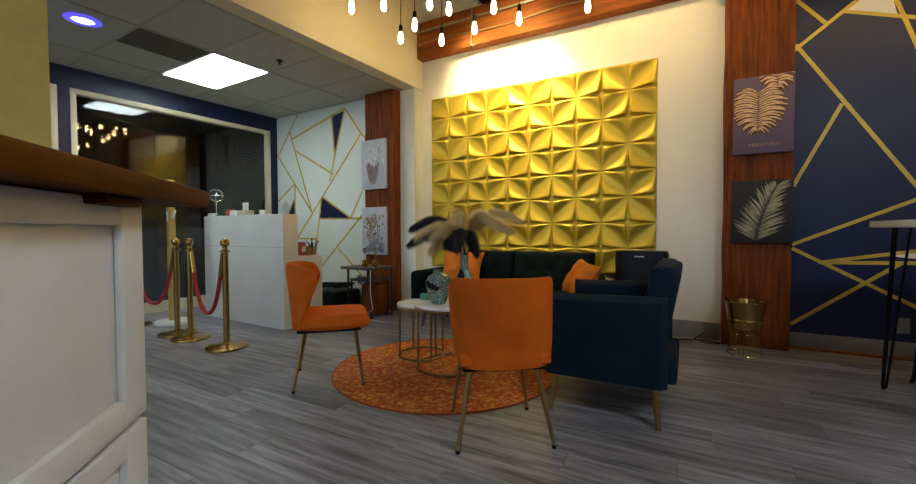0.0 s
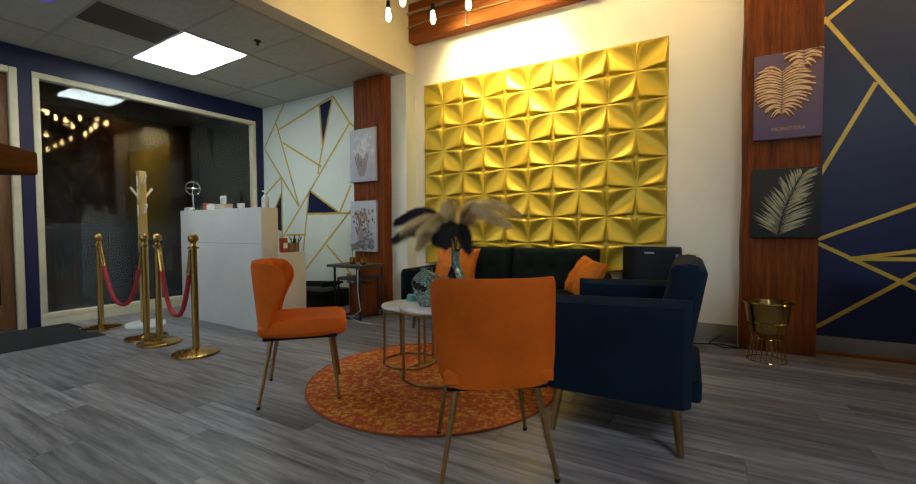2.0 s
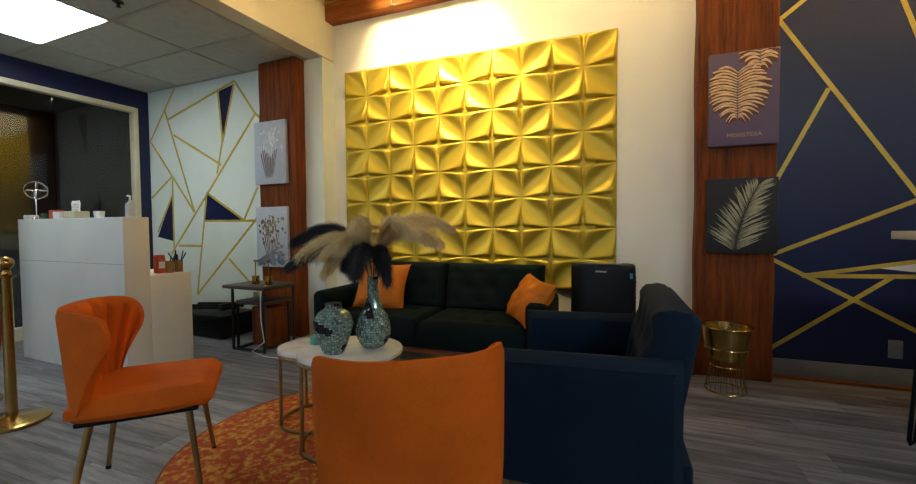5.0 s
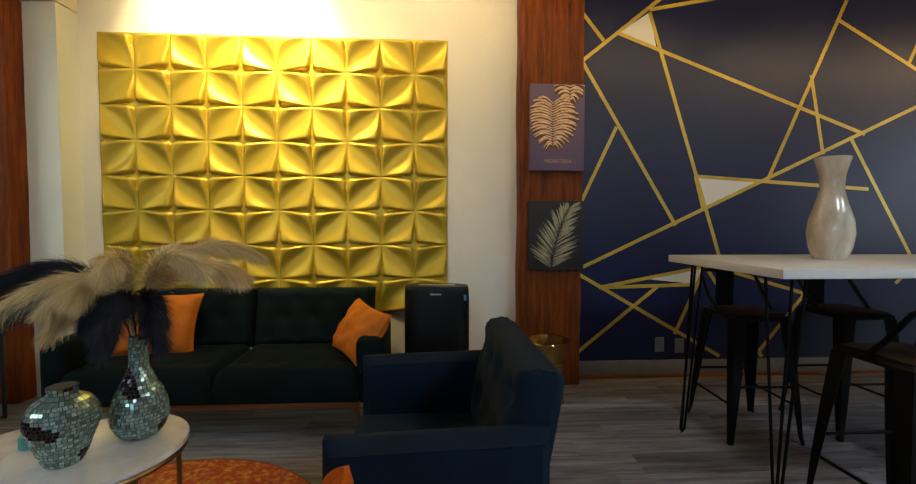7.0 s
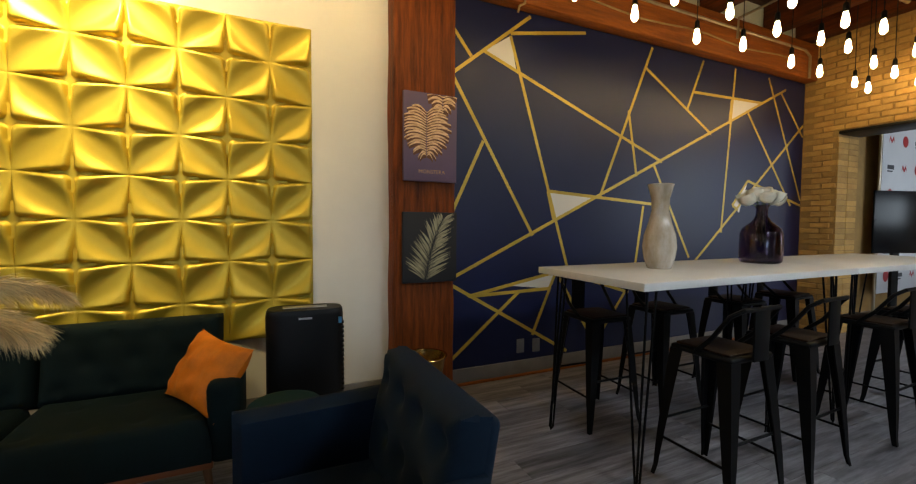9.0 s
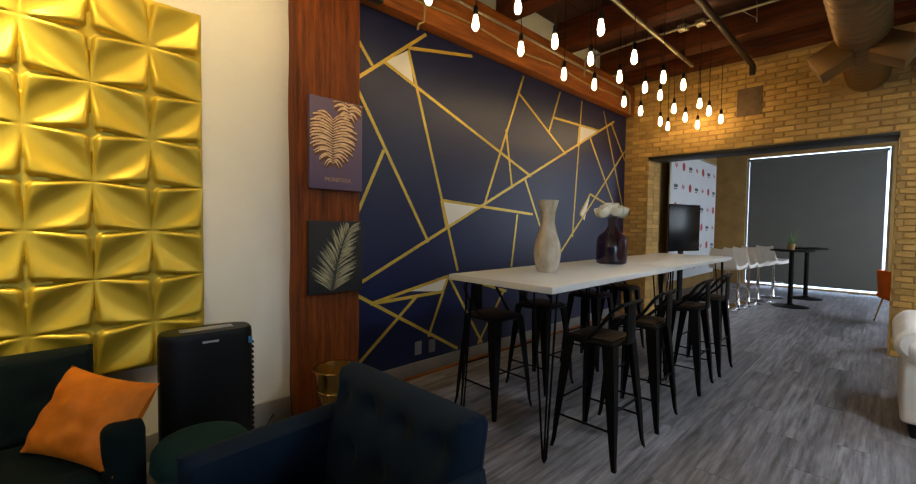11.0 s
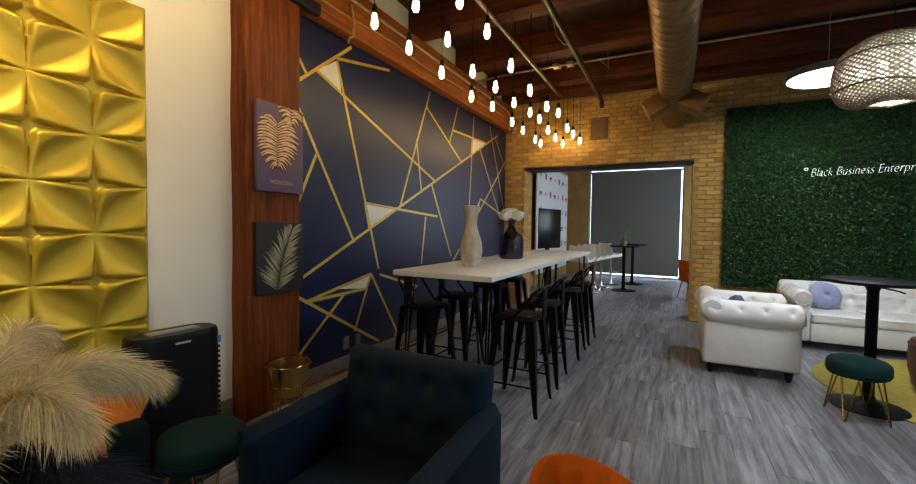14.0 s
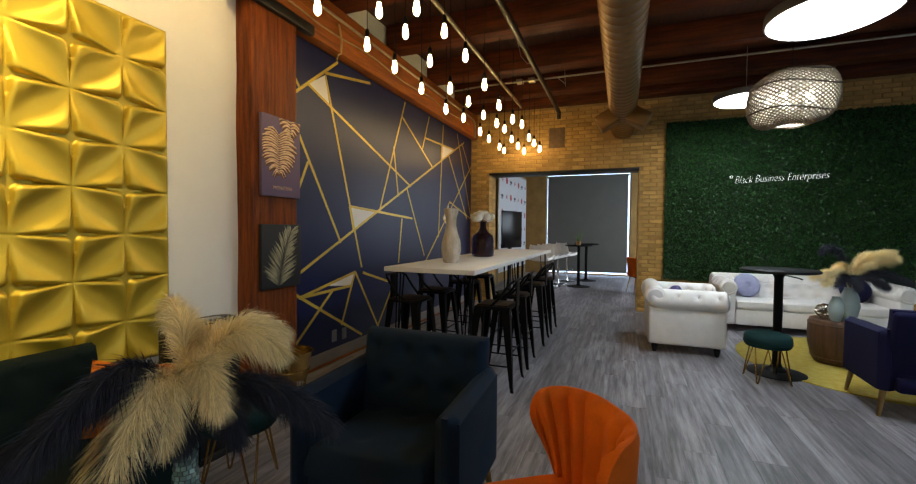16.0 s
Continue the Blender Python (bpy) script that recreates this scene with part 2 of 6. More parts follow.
MATB = mat("grey_doormat", (0.022, 0.022, 0.024), 0.95, var=0.2, scale=40, fine=300, bump=1.0, dist=0.004)
DUCTM = mat("duct_tan_metal", (0.23, 0.125, 0.042), 0.42, 0.7, var=0.1, scale=3, fine=60, bump=0.1)
PIPEM = mat("pipe_galvanised", (0.42, 0.36, 0.26), 0.35, 0.8, var=0.1, scale=10, fine=90)
PIPED = mat("pipe_dark_iron", (0.07, 0.055, 0.045), 0.45, 0.7, var=0.1, scale=10, fine=90)
SHADEM = mat("roller_shade_fabric", (0.11, 0.105, 0.092), 0.8, var=0.05, scale=3, fine=300, bump=0.2, dist=0.0006)
BANNER = mat("banner_vinyl", (0.62, 0.62, 0.63), 0.5, var=0.03, scale=2, fine=100)
INKR = mat("banner_red_ink", (0.42, 0.03, 0.03), 0.5)
INKB = mat("banner_black_ink", (0.03, 0.03, 0.035), 0.5)
SCREEN = mat("black_screen", (0.004, 0.004, 0.005), 0.25, spec=0.12, var=0.05, bump=0.0)
DARKSTEEL = mat("blackened_steel", (0.02, 0.018, 0.016), 0.5, 0.6, var=0.15, scale=8, fine=80)
SIDEWOOD = wood("dark_side_table_wood", (0.03, 0.02, 0.014), (0.07, 0.045, 0.03), 0.5)
DRUMW = wood("brown_drum_wood", (0.05, 0.022, 0.010), (0.12, 0.055, 0.025), 0.5, axis=2)
POSTW = wood("coat_rack_wood", (0.36, 0.22, 0.06), (0.50, 0.33, 0.10), 0.5, axis=2)
SAGE = mat("sage_ceramic", (0.28, 0.33, 0.31), 0.5, var=0.05, scale=5, fine=90)
LILAC = mat("lilac_velvet", (0.30, 0.31, 0.46), 0.8, var=0.1, scale=9, fine=150, sheen=0.4)
PURPLE = mat("purple_velvet", (0.06, 0.05, 0.16), 0.8, var=0.1, scale=9, fine=150, sheen=0.4)
TEALC = mat("turquoise_candle", (0.10, 0.36, 0.32), 0.5, var=0.05, scale=9, fine=120)
PLASTICW = mat("white_plastic", (0.72, 0.72, 0.70), 0.4, var=0.02, bump=0.0)
OUTLETM = mat("grey_outlet_plastic", (0.16, 0.16, 0.17), 0.4, var=0.03, bump=0.0)
GREENL = mat("aloe_leaf", (0.09, 0.17, 0.04), 0.45, var=0.15, scale=9, fine=90)
KRAFT = mat("kraft_brown", (0.30, 0.17, 0.06), 0.6, var=0.08)
PAPER = mat("white_paper", (0.74, 0.74, 0.72), 0.8, var=0.03)
REDB = mat("red_packaging", (0.50, 0.06, 0.025), 0.45, var=0.05)
ROSE = mat("white_rose_petal", (0.78, 0.74, 0.62), 0.7, var=0.06, scale=20, fine=120)
SHELL = mat("shell_vase_glaze", (0.42, 0.32, 0.20), 0.14, 0.0, var=0.1, scale=9, fine=40, second=(0.72, 0.66, 0.58), mix=0.5, stretch=(1, 1, 0.35), coat=0.4)
TESSERA = mat("mirror_mosaic", (0.30, 0.43, 0.37), 0.16, 0.35, var=0.1, scale=6, fine=60, bump=0.0, island=0.5)
TESSERAD = mat("dark_mosaic", (0.03, 0.025, 0.035), 0.15, 0.6, var=0.1, bump=0.0, island=0.4)
GROUT = mat("mosaic_grout", (0.06, 0.055, 0.05), 0.9)
BULB = mat("warm_bulb_glow", (1.0, 0.9, 0.7), 0.4, var=0, bump=0, emit=(1.0, 0.72, 0.32), power=28)
PANELG = mat("cool_light_diffuser", (0.9, 0.95, 1.0), 0.5, var=0, bump=0, emit=(0.84, 0.98, 0.98), power=9.0)
DISCG = mat("pendant_diffuser_glow", (0.9, 0.95, 1.0), 0.5, var=0, bump=0, emit=(0.80, 0.92, 1.0), power=25)
SPOTG = mat("downlight_glow", (0.7, 0.85, 0.9), 0.5, var=0, bump=0, emit=(0.75, 0.9, 1.0), power=1.6)
SPOTR = mat("downlight_blue_ring", (0.12, 0.10, 0.6), 0.5, var=0, bump=0, emit=(0.10, 0.08, 0.75), power=0.7)
DAYG = mat("window_daylight", (0.6, 0.75, 1.0), 0.5, var=0, bump=0, emit=(0.55, 0.74, 1.0), power=2.2)
NEON = mat("white_sign_tube", (0.85, 0.85, 0.85), 0.5, var=0, bump=0, emit=(1, 1, 1), power=0.35)
WOVEN = mat("rattan_backlit", (0.20, 0.155, 0.105), 0.7, var=0.15, scale=12, fine=120)

# ---- helpers ----


def part(name, bm, material, parent=None, label="", angle=38):
    me = bpy.data.meshes.new(name)
    bmesh.ops.recalc_face_normals(bm, faces=bm.faces)
    bm.to_mesh(me)
    bm.free()
    me.materials.append(material)
    me.shade_smooth()
    me.set_sharp_from_angle(angle=radians(angle))
    ob = new(name, me)
    if parent is not None:
        ob.parent = parent
    if label:
        ob["label"] = label
    return ob


def raw(name, verts, faces, material, parent=None, label="", smooth=False):
    me = bpy.data.meshes.new(name)
    me.from_pydata(verts, [], faces)
    me.materials.append(material)
    if smooth:
        me.shade_smooth()
    ob = new(name, me)
    if parent is not None:
        ob.parent = parent
    if label:
        ob["label"] = label
    return ob


def thing(name, m, label, category, group="", kind=""):
    ob = new(name)
    ob.empty_display_size = 0.1
    ob.matrix_basis = m
    return tagged(ob, label, category, group, kind)


def add_box(bm, lo, hi, bevel=0.0, seg=2, m=None):
    """A box from corner lo to corner hi, with rounded edges, moved by m."""
    r = bmesh.ops.create_cube(bm, size=1.0)
    vs = r["verts"]
    c = [(a + b) / 2 for a, b in zip(lo, hi)]
    s = [abs(b - a) for a, b in zip(lo, hi)]
    for v in vs:
        v.co = Vector((v.co.x * s[0] + c[0], v.co.y * s[1] + c[1], v.co.z * s[2] + c[2]))
    if bevel:
        es = list({e for v in vs for e in v.link_edges})
        r2 = bmesh.ops.bevel(bm, geom=es, offset=min(bevel, min(s) * 0.49), segments=seg, affect="EDGES", profile=0.5)
        vs = list({v for f in r2["faces"] for v in f.verts} | {v for v in vs if v.is_valid})
    if m is not None:
        for v in vs:
            v.co = m @ v.co
    return vs


def box(lo, hi, bevel=0.0, seg=2, m=None):
    bm = bmesh.new()
    add_box(bm, lo, hi, bevel, seg, m)
    return bm


def add_tube(bm, pts, r, seg=8, closed=False, caps=True, taper=None):
    pts = [Vector(p) for p in pts]
    n = len(pts)
    rings, up = [], None
    for i, p in enumerate(pts):
        a = pts[(i - 1) % n] if closed or i else pts[0]
        b = pts[(i + 1) % n] if closed or i < n - 1 else pts[-1]
        t = (b - a).normalized()
        if up is None:
            up = t.orthogonal().normalized()
        up = (up - t * up.dot(t)).normalized()
        side = t.cross(up)
        rr = r if taper is None else r * (1 + (taper - 1) * i / (n - 1))
        rings.append([bm.verts.new(p + (up * math.cos(k * 2 * math.pi / seg) + side * math.sin(k * 2 * math.pi / seg)) * rr) for k in range(seg)])
    for i in range(n if closed else n - 1):
        A, B = rings[i], rings[(i + 1) % n]
        for k in range(seg):
            bm.faces.new((A[k], A[(k + 1) % seg], B[(k + 1) % seg], B[k]))
    if caps and not closed:
        bm.faces.new(rings[0][::-1]), bm.faces.new(rings[-1])
    return bm


def tube(pts, r, seg=8, closed=False, taper=None):
    return add_tube(bmesh.new(), pts, r, seg, closed, True, taper)


def lathe(profile, seg=28, centre=(0, 0), cap=True):
    bm = bmesh.new()
    rings = []
    for r, z in profile:
        rings.append([bm.verts.new((centre[0] + r * math.cos(k * 2 * math.pi / seg), centre[1] + r * math.sin(k * 2 * math.pi / seg), z)) for k in range(seg)])
    for A, B in zip(rings, rings[1:]):
        for k in range(seg):
            bm.faces.new((A[k], A[(k + 1) % seg], B[(k + 1) % seg], B[k]))
    if cap:
        for ring in (rings[0], rings[-1]):
            bm.faces.new(ring)
    return bm


def arc(cx, cy, r, a0, a1, n, z=0.0):
    return [(cx + r * math.cos(radians(a0 + (a1 - a0) * i / n)), cy + r * math.sin(radians(a0 + (a1 - a0) * i / n)), z) for i in range(n + 1)]


def ring_pts(r, z, n=40, cx=0, cy=0):
    return arc(cx, cy, r, 0, 360 * (n - 1) / n, n - 1, z)


def surface(fn, nu, nv, thick_fn=None):
    """A closed padded sheet: fn(u, v, side) for side 0 (face) and 1 (back), u and v from 0 to 1."""
    bm = bmesh.new()
    g = [[[bm.verts.new(fn(i / nu, j / nv, s)) for j in range(nv + 1)] for i in range(nu + 1)] for s in (0, 1)]
    for s in (0, 1):
        for i in range(nu):
            for j in range(nv):
                bm.faces.new((g[s][i][j], g[s][i + 1][j], g[s][i + 1][j + 1], g[s][i][j + 1]))
    rim = [(i, 0) for i in range(nu)] + [(nu, j) for j in range(nv)] + [(i, nv) for i in range(nu, 0, -1)] + [(0, j) for j in range(nv, 0, -1)]
    for k, (i, j) in enumerate(rim):
        a, b = rim[k], rim[(k + 1) % len(rim)]
        bm.faces.new((g[0][a[0]][a[1]], g[0][b[0]][b[1]], g[1][b[0]][b[1]], g[1][a[0]][a[1]]))
    return bm


def tufted(w, h, t, cols, rows, depth=0.02, n=36, round_=0.05, stagger=True):
    """A buttoned cushion in the x-z plane, w by h, whose padded face looks to -y, t thick."""
    buttons = []
    for r in range(rows):
        for c in range(cols):
            off = 0.5 if (stagger and r % 2) else 0.0
            if off and c == cols - 1:
                continue
            buttons.append((-w / 2 + w * (c + 0.5 + off) / cols, h * (r + 0.6) / (rows + 0.2)))

    def fn(u, v, s):
        x, z = (u - 0.5) * w, v * h
        if s:
            return (x, 0, z)
        e = min(u * w, (1 - u) * w, v * h, (1 - v) * h)
        k = min(1, e / round_)
        y = t * (0.35 + 0.65 * math.sqrt(max(0, 1 - (1 - k) ** 2)))
        for bx, bz in buttons:
            d2 = (x - bx) ** 2 + (z - bz) ** 2
            y -= depth * math.exp(-d2 / 0.0014) + depth * 0.35 * math.exp(-d2 / 0.012)
        return (x, -y, z)

    return surface(fn, n, max(8, int(n * h / w)))


def pillow(w, h, t, wrinkle=0.006, seed=1):
    """A soft square pillow in the x-z plane, centred."""
    def fn(u, v, s):
        a, b = 2 * u - 1, 2 * v - 1
        p = (1 - abs(a) ** 3.0) * (1 - abs(b) ** 3.0)
        y = t / 2 * p ** 0.55
        pin = 1 - 0.10 * (1 - a * a) * abs(b) ** 3
        pin2 = 1 - 0.10 * (1 - b * b) * abs(a) ** 3
        q = wrinkle * noise.noise(Vector((a * 3 + seed, b * 3, seed * 2.0 + s))) * p ** 0.3
        return (a * w / 2 * pin2, (-1 if s == 0 else 1) * (y + q), b * h / 2 * pin)
    return surface(fn, 22, 22)


def tapered_leg(x0, y0, z0, x1, y1, z1, r0, r1, seg=10):
    return tube([(x0, y0, z0), (x1, y1, z1)], r0, seg, taper=r1 / r0)


def strips(name, quads, material, parent, label=""):
    """Flat strips of given corner lists, joined."""
    v, f = [], []
    for q in quads:
        f.append(tuple(range(len(v), len(v) + len(q))))
        v.extend(q)
    return raw(name, v, f, material, parent, label)


def letters(name, text, size, material, m, parent=None, shear=0.0, extrude=0.002, align="CENTER", label="", bold=0.0):
    cu = bpy.data.curves.new(name, "FONT")
    cu.body, cu.size, cu.extrude, cu.align_x, cu.shear, cu.offset = text, size, extrude, align, shear, bold
    cu.resolution_u = 3
    tmp = new("tmp_text", cu)
    me = bpy.data.meshes.new_from_object(tmp.evaluated_get(bpy.context.evaluated_depsgraph_get()))
    bpy.data.objects.remove(tmp)
    bpy.data.curves.remove(cu)
    me.materials.clear()
    me.materials.append(material)
    ob = new(name, me)
    ob.matrix_basis = m
    if parent is not None:
        ob.parent = parent
    if label:
        ob["label"] = label
    return ob

# ---- structure ----


def slab(name, lo, hi, material, label="", bevel=0.0, parent=None):
    ob = part(name, box(lo, hi, bevel), material, parent)
    if parent is None:
        tagged(ob, label, name.split("_")[0], kind="structure")
    return ob


H = 3.75
slab("wall_north_cream", (-2.9, 4.885, 0), (0.52, 5.1, H), CREAM, "cream painted plaster wall behind the green sofa")
slab("wall_north_navy", (0.52, 4.90, 0), (5.51, 5.1, 3.02), NAVY, "navy painted wall with gold lines")
slab("wall_north_infill", (0.52, 4.92, 3.02), (5.51, 5.1, H), MINT, "pale plaster infill above the timber beam")
slab("wall_north_office", (-5.4, 4.70, 0), (-2.8, 5.1, 2.65), MINT, "pale wall with gold lines and navy triangles")
# unseen wall added to close off the unknown end of the room
slab("wall_back", (-6.3, -5.1, 0), (11.2, -4.9, H), CREAM, "unseen plain cream wall added to close the room")
slab("soffit", (-2.98, -4.9, 2.66), (-2.8, 4.9, H), SOFFITP, "cream soffit face above the dropped ceiling")
slab("wall_far_left", (5.96, 5.1, 0), (11.2, 5.3, 3.3), MORTAR, "pale side wall of the far room")
slab("wall_far_right", (5.96, -0.2, 0), (11.2, 0.0, 3.3), CREAM, "plain side wall of the far room")
slab("ceiling_far", (5.96, -0.2, 3.3), (11.2, 5.3, 3.45), DECKW, "dark timber ceiling of the far room")
# maple yellow raised so the colour carries the warm light on it
slab("wall_west_corner", (-2.4, 0.95, 1.25), (-1.875, 1.24, 2.64), mat("maple_warm_lit", (0.70, 0.53, 0.13), 0.5, var=0.08, scale=3, fine=60), "yellow maple cupboard wall above the counter, warm light put into its colour")

# timber deck, joists and beam of the open ceiling
bm = bmesh.new()
y = -4.9
while y < 5.1:
    add_box(bm, (-2.8, y, H), (5.51, y + 0.145, H + 0.05))
    y += 0.15
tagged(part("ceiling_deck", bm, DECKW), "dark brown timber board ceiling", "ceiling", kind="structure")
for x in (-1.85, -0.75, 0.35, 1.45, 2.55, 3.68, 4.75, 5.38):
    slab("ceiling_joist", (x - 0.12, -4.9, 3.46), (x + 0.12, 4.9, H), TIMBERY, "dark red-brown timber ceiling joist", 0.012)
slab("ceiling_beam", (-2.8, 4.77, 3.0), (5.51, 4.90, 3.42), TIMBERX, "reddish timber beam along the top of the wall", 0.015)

# pillars with a metal cap
for nm, lo, hi in (("pillar_right", (0.318, 4.74, 0), (0.775, 4.9, 3.0)), ("pillar_left", (-3.49, 4.57, 0), (-3.02, 4.9, 2.65))):
    bm = box(lo, hi, 0.012)
    bmesh.ops.subdivide_edges(bm, edges=[e for e in bm.edges if abs((e.verts[0].co - e.verts[1].co).z) > 1], cuts=24)
    for v in bm.verts:
        q = noise.noise(Vector((v.co.x * 6, v.co.y * 6, v.co.z * 3))) * 0.011
        v.co.x += q
        if v.co.y < hi[1] - 0.05:
            v.co.y += abs(q)
    tagged(part(nm, bm, TIMBER), "rough reddish-brown timber post against the wall", "pillar", kind="structure")
slab("beam_bracket", (0.16, 4.70, 2.965), (0.95, 4.77, 3.05), DARKSTEEL, "dark steel beam bracket on the timber post", 0.01)

# base boards
for nm, lo, hi in (("baseboard_cream", (-2.8, 4.868, 0), (0.31, 4.885, 0.15)), ("baseboard_navy", (0.765, 4.885, 0), (5.51, 4.9, 0.13)),
                   ("baseboard_office", (-5.4, 4.685, 0), (-3.49, 4.7, 0.12))):
    slab(nm, lo, hi, BASEB, "grey baseboard with a worn edge", 0.004)
slab("trim_quarter_round", (0.765, 4.862, 0.0), (5.51, 4.885, 0.022), TIMBERX, "thin reddish wooden floor trim", 0.006)

# dropped ceiling with its grid
bm = bmesh.new()
xs, ys = [-5.4, -4.83, -3.81, -2.98], [4.70 - 0.6 * k for k in range(17)]
for x0, x1 in zip(xs, xs[1:]):
    for y1, y0 in zip(ys, ys[1:]):
        if x0 == -4.83 and min(abs(y1 - 3.5), abs(y1 - 1.1), abs(y1 + 1.3)) < 0.01:
            continue
        if x0 == -4.83 and abs(y1 - 2.9) < 0.01:
            add_box(bm, (x0 + 0.012, y0 + 0.012, 2.657), (-4.30, y1 - 0.012, 2.672))
            continue
        add_box(bm, (x0 + 0.012, y0 + 0.012, 2.657), (x1 - 0.012, y1 - 0.012, 2.672))
tagged(part("ceiling_office", bm, TILEM), "off-white dropped ceiling tiles", "ceiling", kind="structure")
bm = bmesh.new()
for x in xs:
    add_box(bm, (x - 0.012, -4.9, 2.650), (x + 0.012, 4.7, 2.664))
for yy in ys:
    add_box(bm, (-5.4, yy - 0.012, 2.651), (-2.98, yy + 0.012, 2.665))
tagged(part("ceiling_grid", bm, GRIDM), "metal grid of the dropped ceiling", "ceiling", kind="structure")
slab("ceiling_tile_brown", (-4.29, 2.312, 2.652), (-3.822, 2.888, 2.672), TILED, "dark brown ceiling tile in the grid")
slab("ceiling_office_slab", (-5.6, -4.9, 2.80), (-2.98, 4.9, 2.9), TILEM, "slab above the dropped ceiling")
# unseen cap added so no sky light leaks in through the roof gaps
slab("ceiling_cap", (-6.0, -4.9, H + 0.05), (5.96, 5.1, H + 0.15), DECKW, "unseen dark slab above the timber deck that keeps sky light out")

# glass front of the office
GX = -5.4
slab("wall_west_lower", (GX - 0.15, -4.9, 0), (GX, 1.35, 2.66), NAVY, "navy painted wall beside the glass front")
slab("wall_west_top", (GX - 0.15, 1.35, 2.44), (GX, 4.70, 2.80), NAVY, "navy painted wall above the glass front")
slab("wall_west_pier", (GX - 0.15, 2.21, 0.0), (GX, 2.31, 2.44), NAVY, "navy painted strip between door and glass")
slab("wall_west_end", (GX - 0.15, 4.58, 0.0), (GX, 4.70, 2.44), NAVY, "navy painted strip at the corner")
slab("baseboard_west", (GX, -4.9, 0), (GX + 0.012, 1.30, 0.10), BASEB, "tan baseboard")
slab("wall_west_kerb", (GX - 0.13, 2.31, 0), (GX + 0.01, 4.58, 0.075), FRAMEC, "cream kerb under the glass front", 0.006)
w = thing("window_1", pose(0, 0, 0), "office glass front in a cream frame with frosted lower film", "window", kind="structure")
for lo, hi in (((GX - 0.08, 2.31, 2.385), (GX + 0.015, 4.58, 2.44)), ((GX - 0.08, 2.31, 0.075), (GX + 0.015, 4.58, 0.125)),
               ((GX - 0.08, 2.31, 0.125), (GX + 0.015, 2.36, 2.385)), ((GX - 0.08, 4.53, 0.125), (GX + 0.015, 4.58, 2.385))):
    part("window_frame", box(lo, hi, 0.006), FRAMEC, w)
for a, b in ((2.36, 3.08), (3.083, 3.82), (3.823, 4.53)):
    g = part("pane", box((GX - 0.045, a, 0.125), (GX - 0.035, b, 2.385)), GLASS, w)
    g.visible_shadow = False
    part("frosted_film", box((GX - 0.052, a, 0.125), (GX - 0.047, b, 1.0)), FROST, w, "grey frosted privacy film")
# office behind the glass: the missing light is put into a near-black colour
slab("wall_office_back", (-8.3, 0.5, 0), (-8.2, 5.1, 2.8), UNLITIN, "wall of the unlit office, its darkness put into the colour")
slab("wall_office_side", (-8.2, 0.5, 0), (-5.55, 0.6, 2.8), UNLITIN, "side wall of the unlit office, its darkness put into the colour")
slab("wall_office_side_b", (-8.2, 5.0, 0), (-5.55, 5.1, 2.8), UNLITIN, "side wall of the unlit office, its darkness put into the colour")
slab("ceiling_office_dark", (-8.3, 0.5, 2.8), (-5.55, 5.1, 2.9), UNLITIN, "ceiling of the unlit office, its darkness put into the colour")
slab("wall_office_fill", (-5.6, 4.70, 0), (-5.4, 5.1, 2.8), UNLITIN, "end of the partition wall")
d = thing("door_1", pose(0, 0, 0), "dark glazed door with a timber stile in a cream frame", "door", kind="structure")
for lo, hi in (((GX - 0.1, 2.155, 0), (GX + 0.015, 2.21, 2.44)), ((GX - 0.1, 1.35, 2.385), (GX + 0.015, 2.155, 2.44)), ((GX - 0.1, 1.35, 0), (GX + 0.015, 1.40, 2.385))):
    part("door_frame", box(lo, hi, 0.006), FRAMEC, d)
for lo, hi in (((GX - 0.07, 2.06, 0.01), (GX - 0.03, 2.15, 2.38)), ((GX - 0.07, 1.41, 0.01), (GX - 0.03, 1.50, 2.38)), ((GX - 0.07, 1.50, 2.26), (GX - 0.03, 2.06, 2.38)), ((GX - 0.07, 1.50, 0.01), (GX - 0.03, 2.06, 0.25))):
    part("stile", box(lo, hi, 0.004), LEGWOOD, d)
part("pane", box((GX - 0.055, 1.50, 0.25), (GX - 0.045, 2.06, 2.26)), SCREEN, d)
hb = part("door_handle", tube([(GX - 0.03, 2.02, 0.95), (GX + 0.03, 2.02, 0.95), (GX + 0.03, 2.02, 1.2), (GX - 0.03, 2.02, 1.2)], 0.01), BLACKM, d)

# brick wall: solid core with an opening
BX = 5.51
core = [((BX + 0.012, 4.55, 0), (5.96, 5.1, H)), ((BX + 0.012, 1.98, 2.37), (5.96, 4.55, H)), ((BX + 0.012, -4.9, 0), (5.96, 1.98, H))]
for k, (lo, hi) in enumerate(core):
    slab("wall_brick_core", lo, hi, MORTAR, "mortar and brick core of the brick wall")
slab("lintel", (BX + 0.003, 1.985, 2.335), (5.965, 4.545, 2.368), DARKSTEEL, "dark steel lintel above the opening", 0.004)

